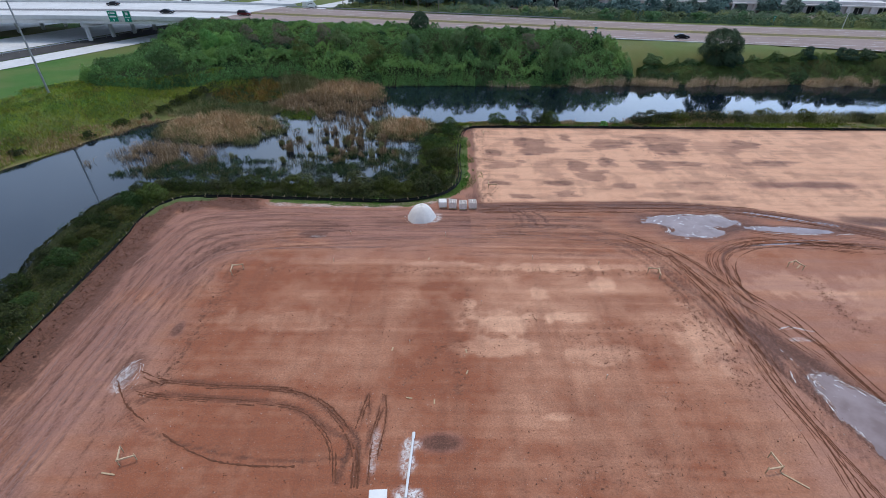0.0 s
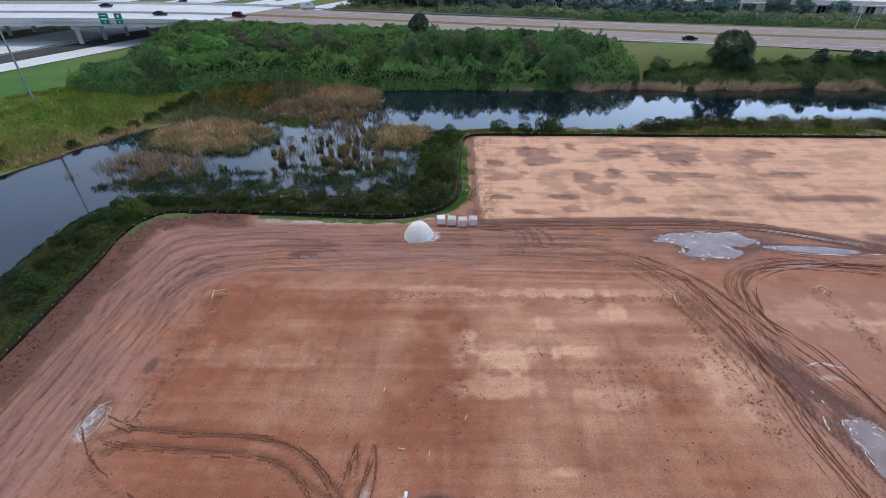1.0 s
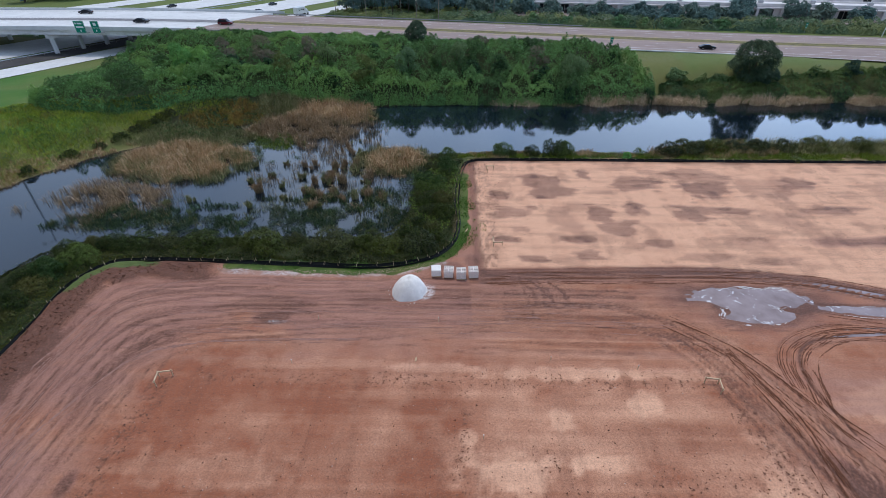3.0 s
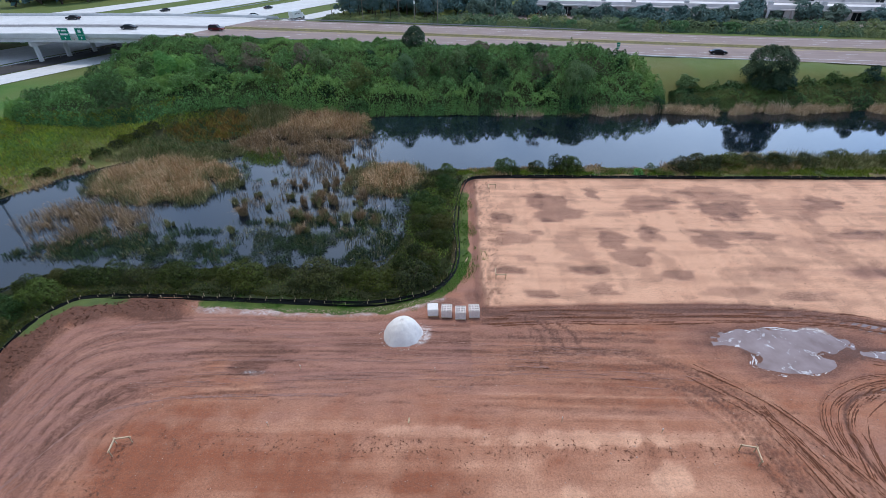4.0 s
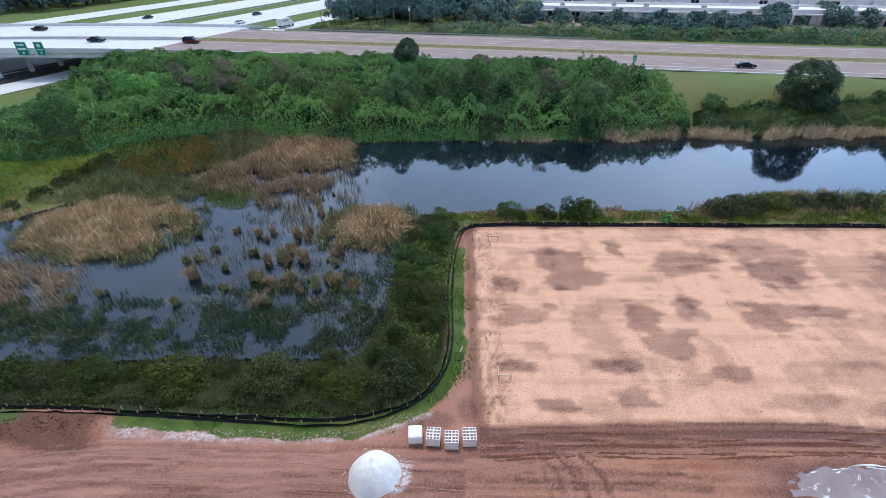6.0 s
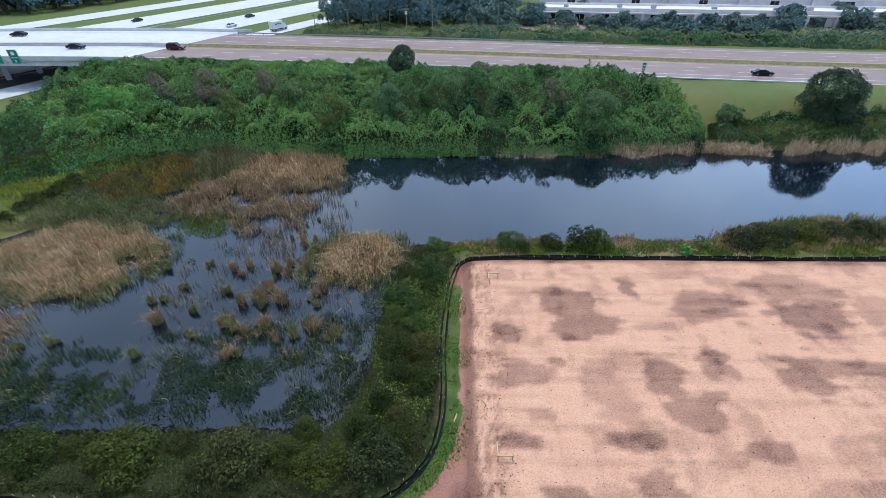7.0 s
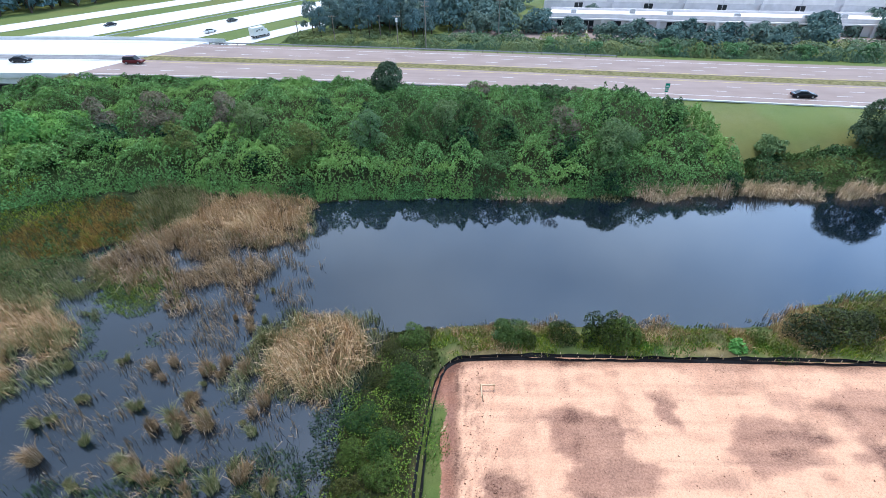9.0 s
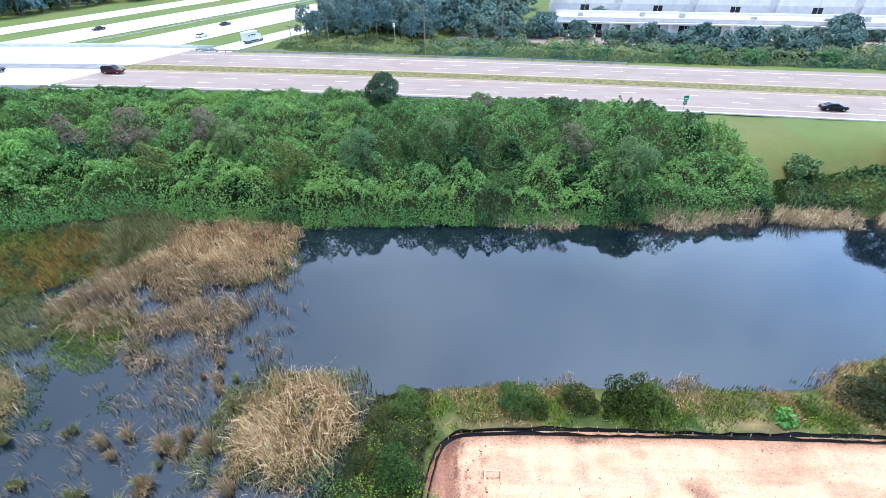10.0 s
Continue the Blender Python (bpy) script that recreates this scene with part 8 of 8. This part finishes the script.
def road_car(kind, rgb, x, off, label, back=False):
    px, py, pz = on_road(x, off)
    turn = math.degrees(math.atan(np.interp(x, XS_ROAD, SLOPE))) + (180 if back else 0)
    vehicle(kind, rgb, (px, py, pz + 0.01), turn, label, "vehicles on the highway")


road_car("sedan", (0.015, 0.016, 0.018), 77, 1.8, "black sedan on the highway's near lane")
road_car("suv", (0.12, 0.02, 0.022), -71, 9.2, "dark red off-road wagon on the highway")
road_car("sedan", (0.02, 0.022, 0.026), -98, 9.0, "black sedan on the overpass")
road_car("sedan", (0.025, 0.027, 0.03), -128, 26.5, "dark sedan on the overpass's far lanes", True)
for k, (p, q, kind, rgb, label) in enumerate(((78, 2.2, "truck", (0.78, 0.78, 0.77), "white box truck on the freeway ramp"), (75, 26, "sedan", (0.7, 0.7, 0.7), "white car on the freeway"), (66, 76, "sedan", (0.03, 0.032, 0.035), "dark car on the freeway"), (95, 38, "sedan", (0.05, 0.06, 0.06), "dark car on the freeway"), (60, 1.0, "sedan", (0.72, 0.72, 0.7), "white car on the freeway ramp"))):
    x, y = on_low(p, q)
    vehicle(kind, rgb, (x, y, LOW_Z + 0.01), 61.3 + (180 if q > 60 else 0), label, "vehicles on the freeway")
for k in range(18):
    if k in (3, 7, 8, 12, 15):
        continue
    p = pose(38, 250, 6.2, 0, 0, -11.5) @ Vector((2.7 * k * 1.0 - 2.6, -6.2, 0.18))
    rgb = ((0.7, 0.7, 0.7), (0.05, 0.05, 0.055), (0.35, 0.36, 0.37), (0.25, 0.03, 0.03), (0.08, 0.1, 0.16))[k % 5]
    vehicle("suv" if k % 3 == 0 else "sedan", rgb, p, 78.5, "parked car in front of the warehouse", "cars parked at the warehouse")
for k in range(9):
    p = pose(38, 250, 6.2, 0, 0, -11.5) @ Vector((14 + 11 * k + 3 * math.sin(k), 27 + 1.5 * math.sin(3 * k), 0.12))
    vehicle("sedan", ((0.7, 0.7, 0.7), (0.5, 0.04, 0.04), (0.72, 0.71, 0.7))[k % 3], p, -11.5, "parked car between the warehouses", "cars parked at the warehouse")
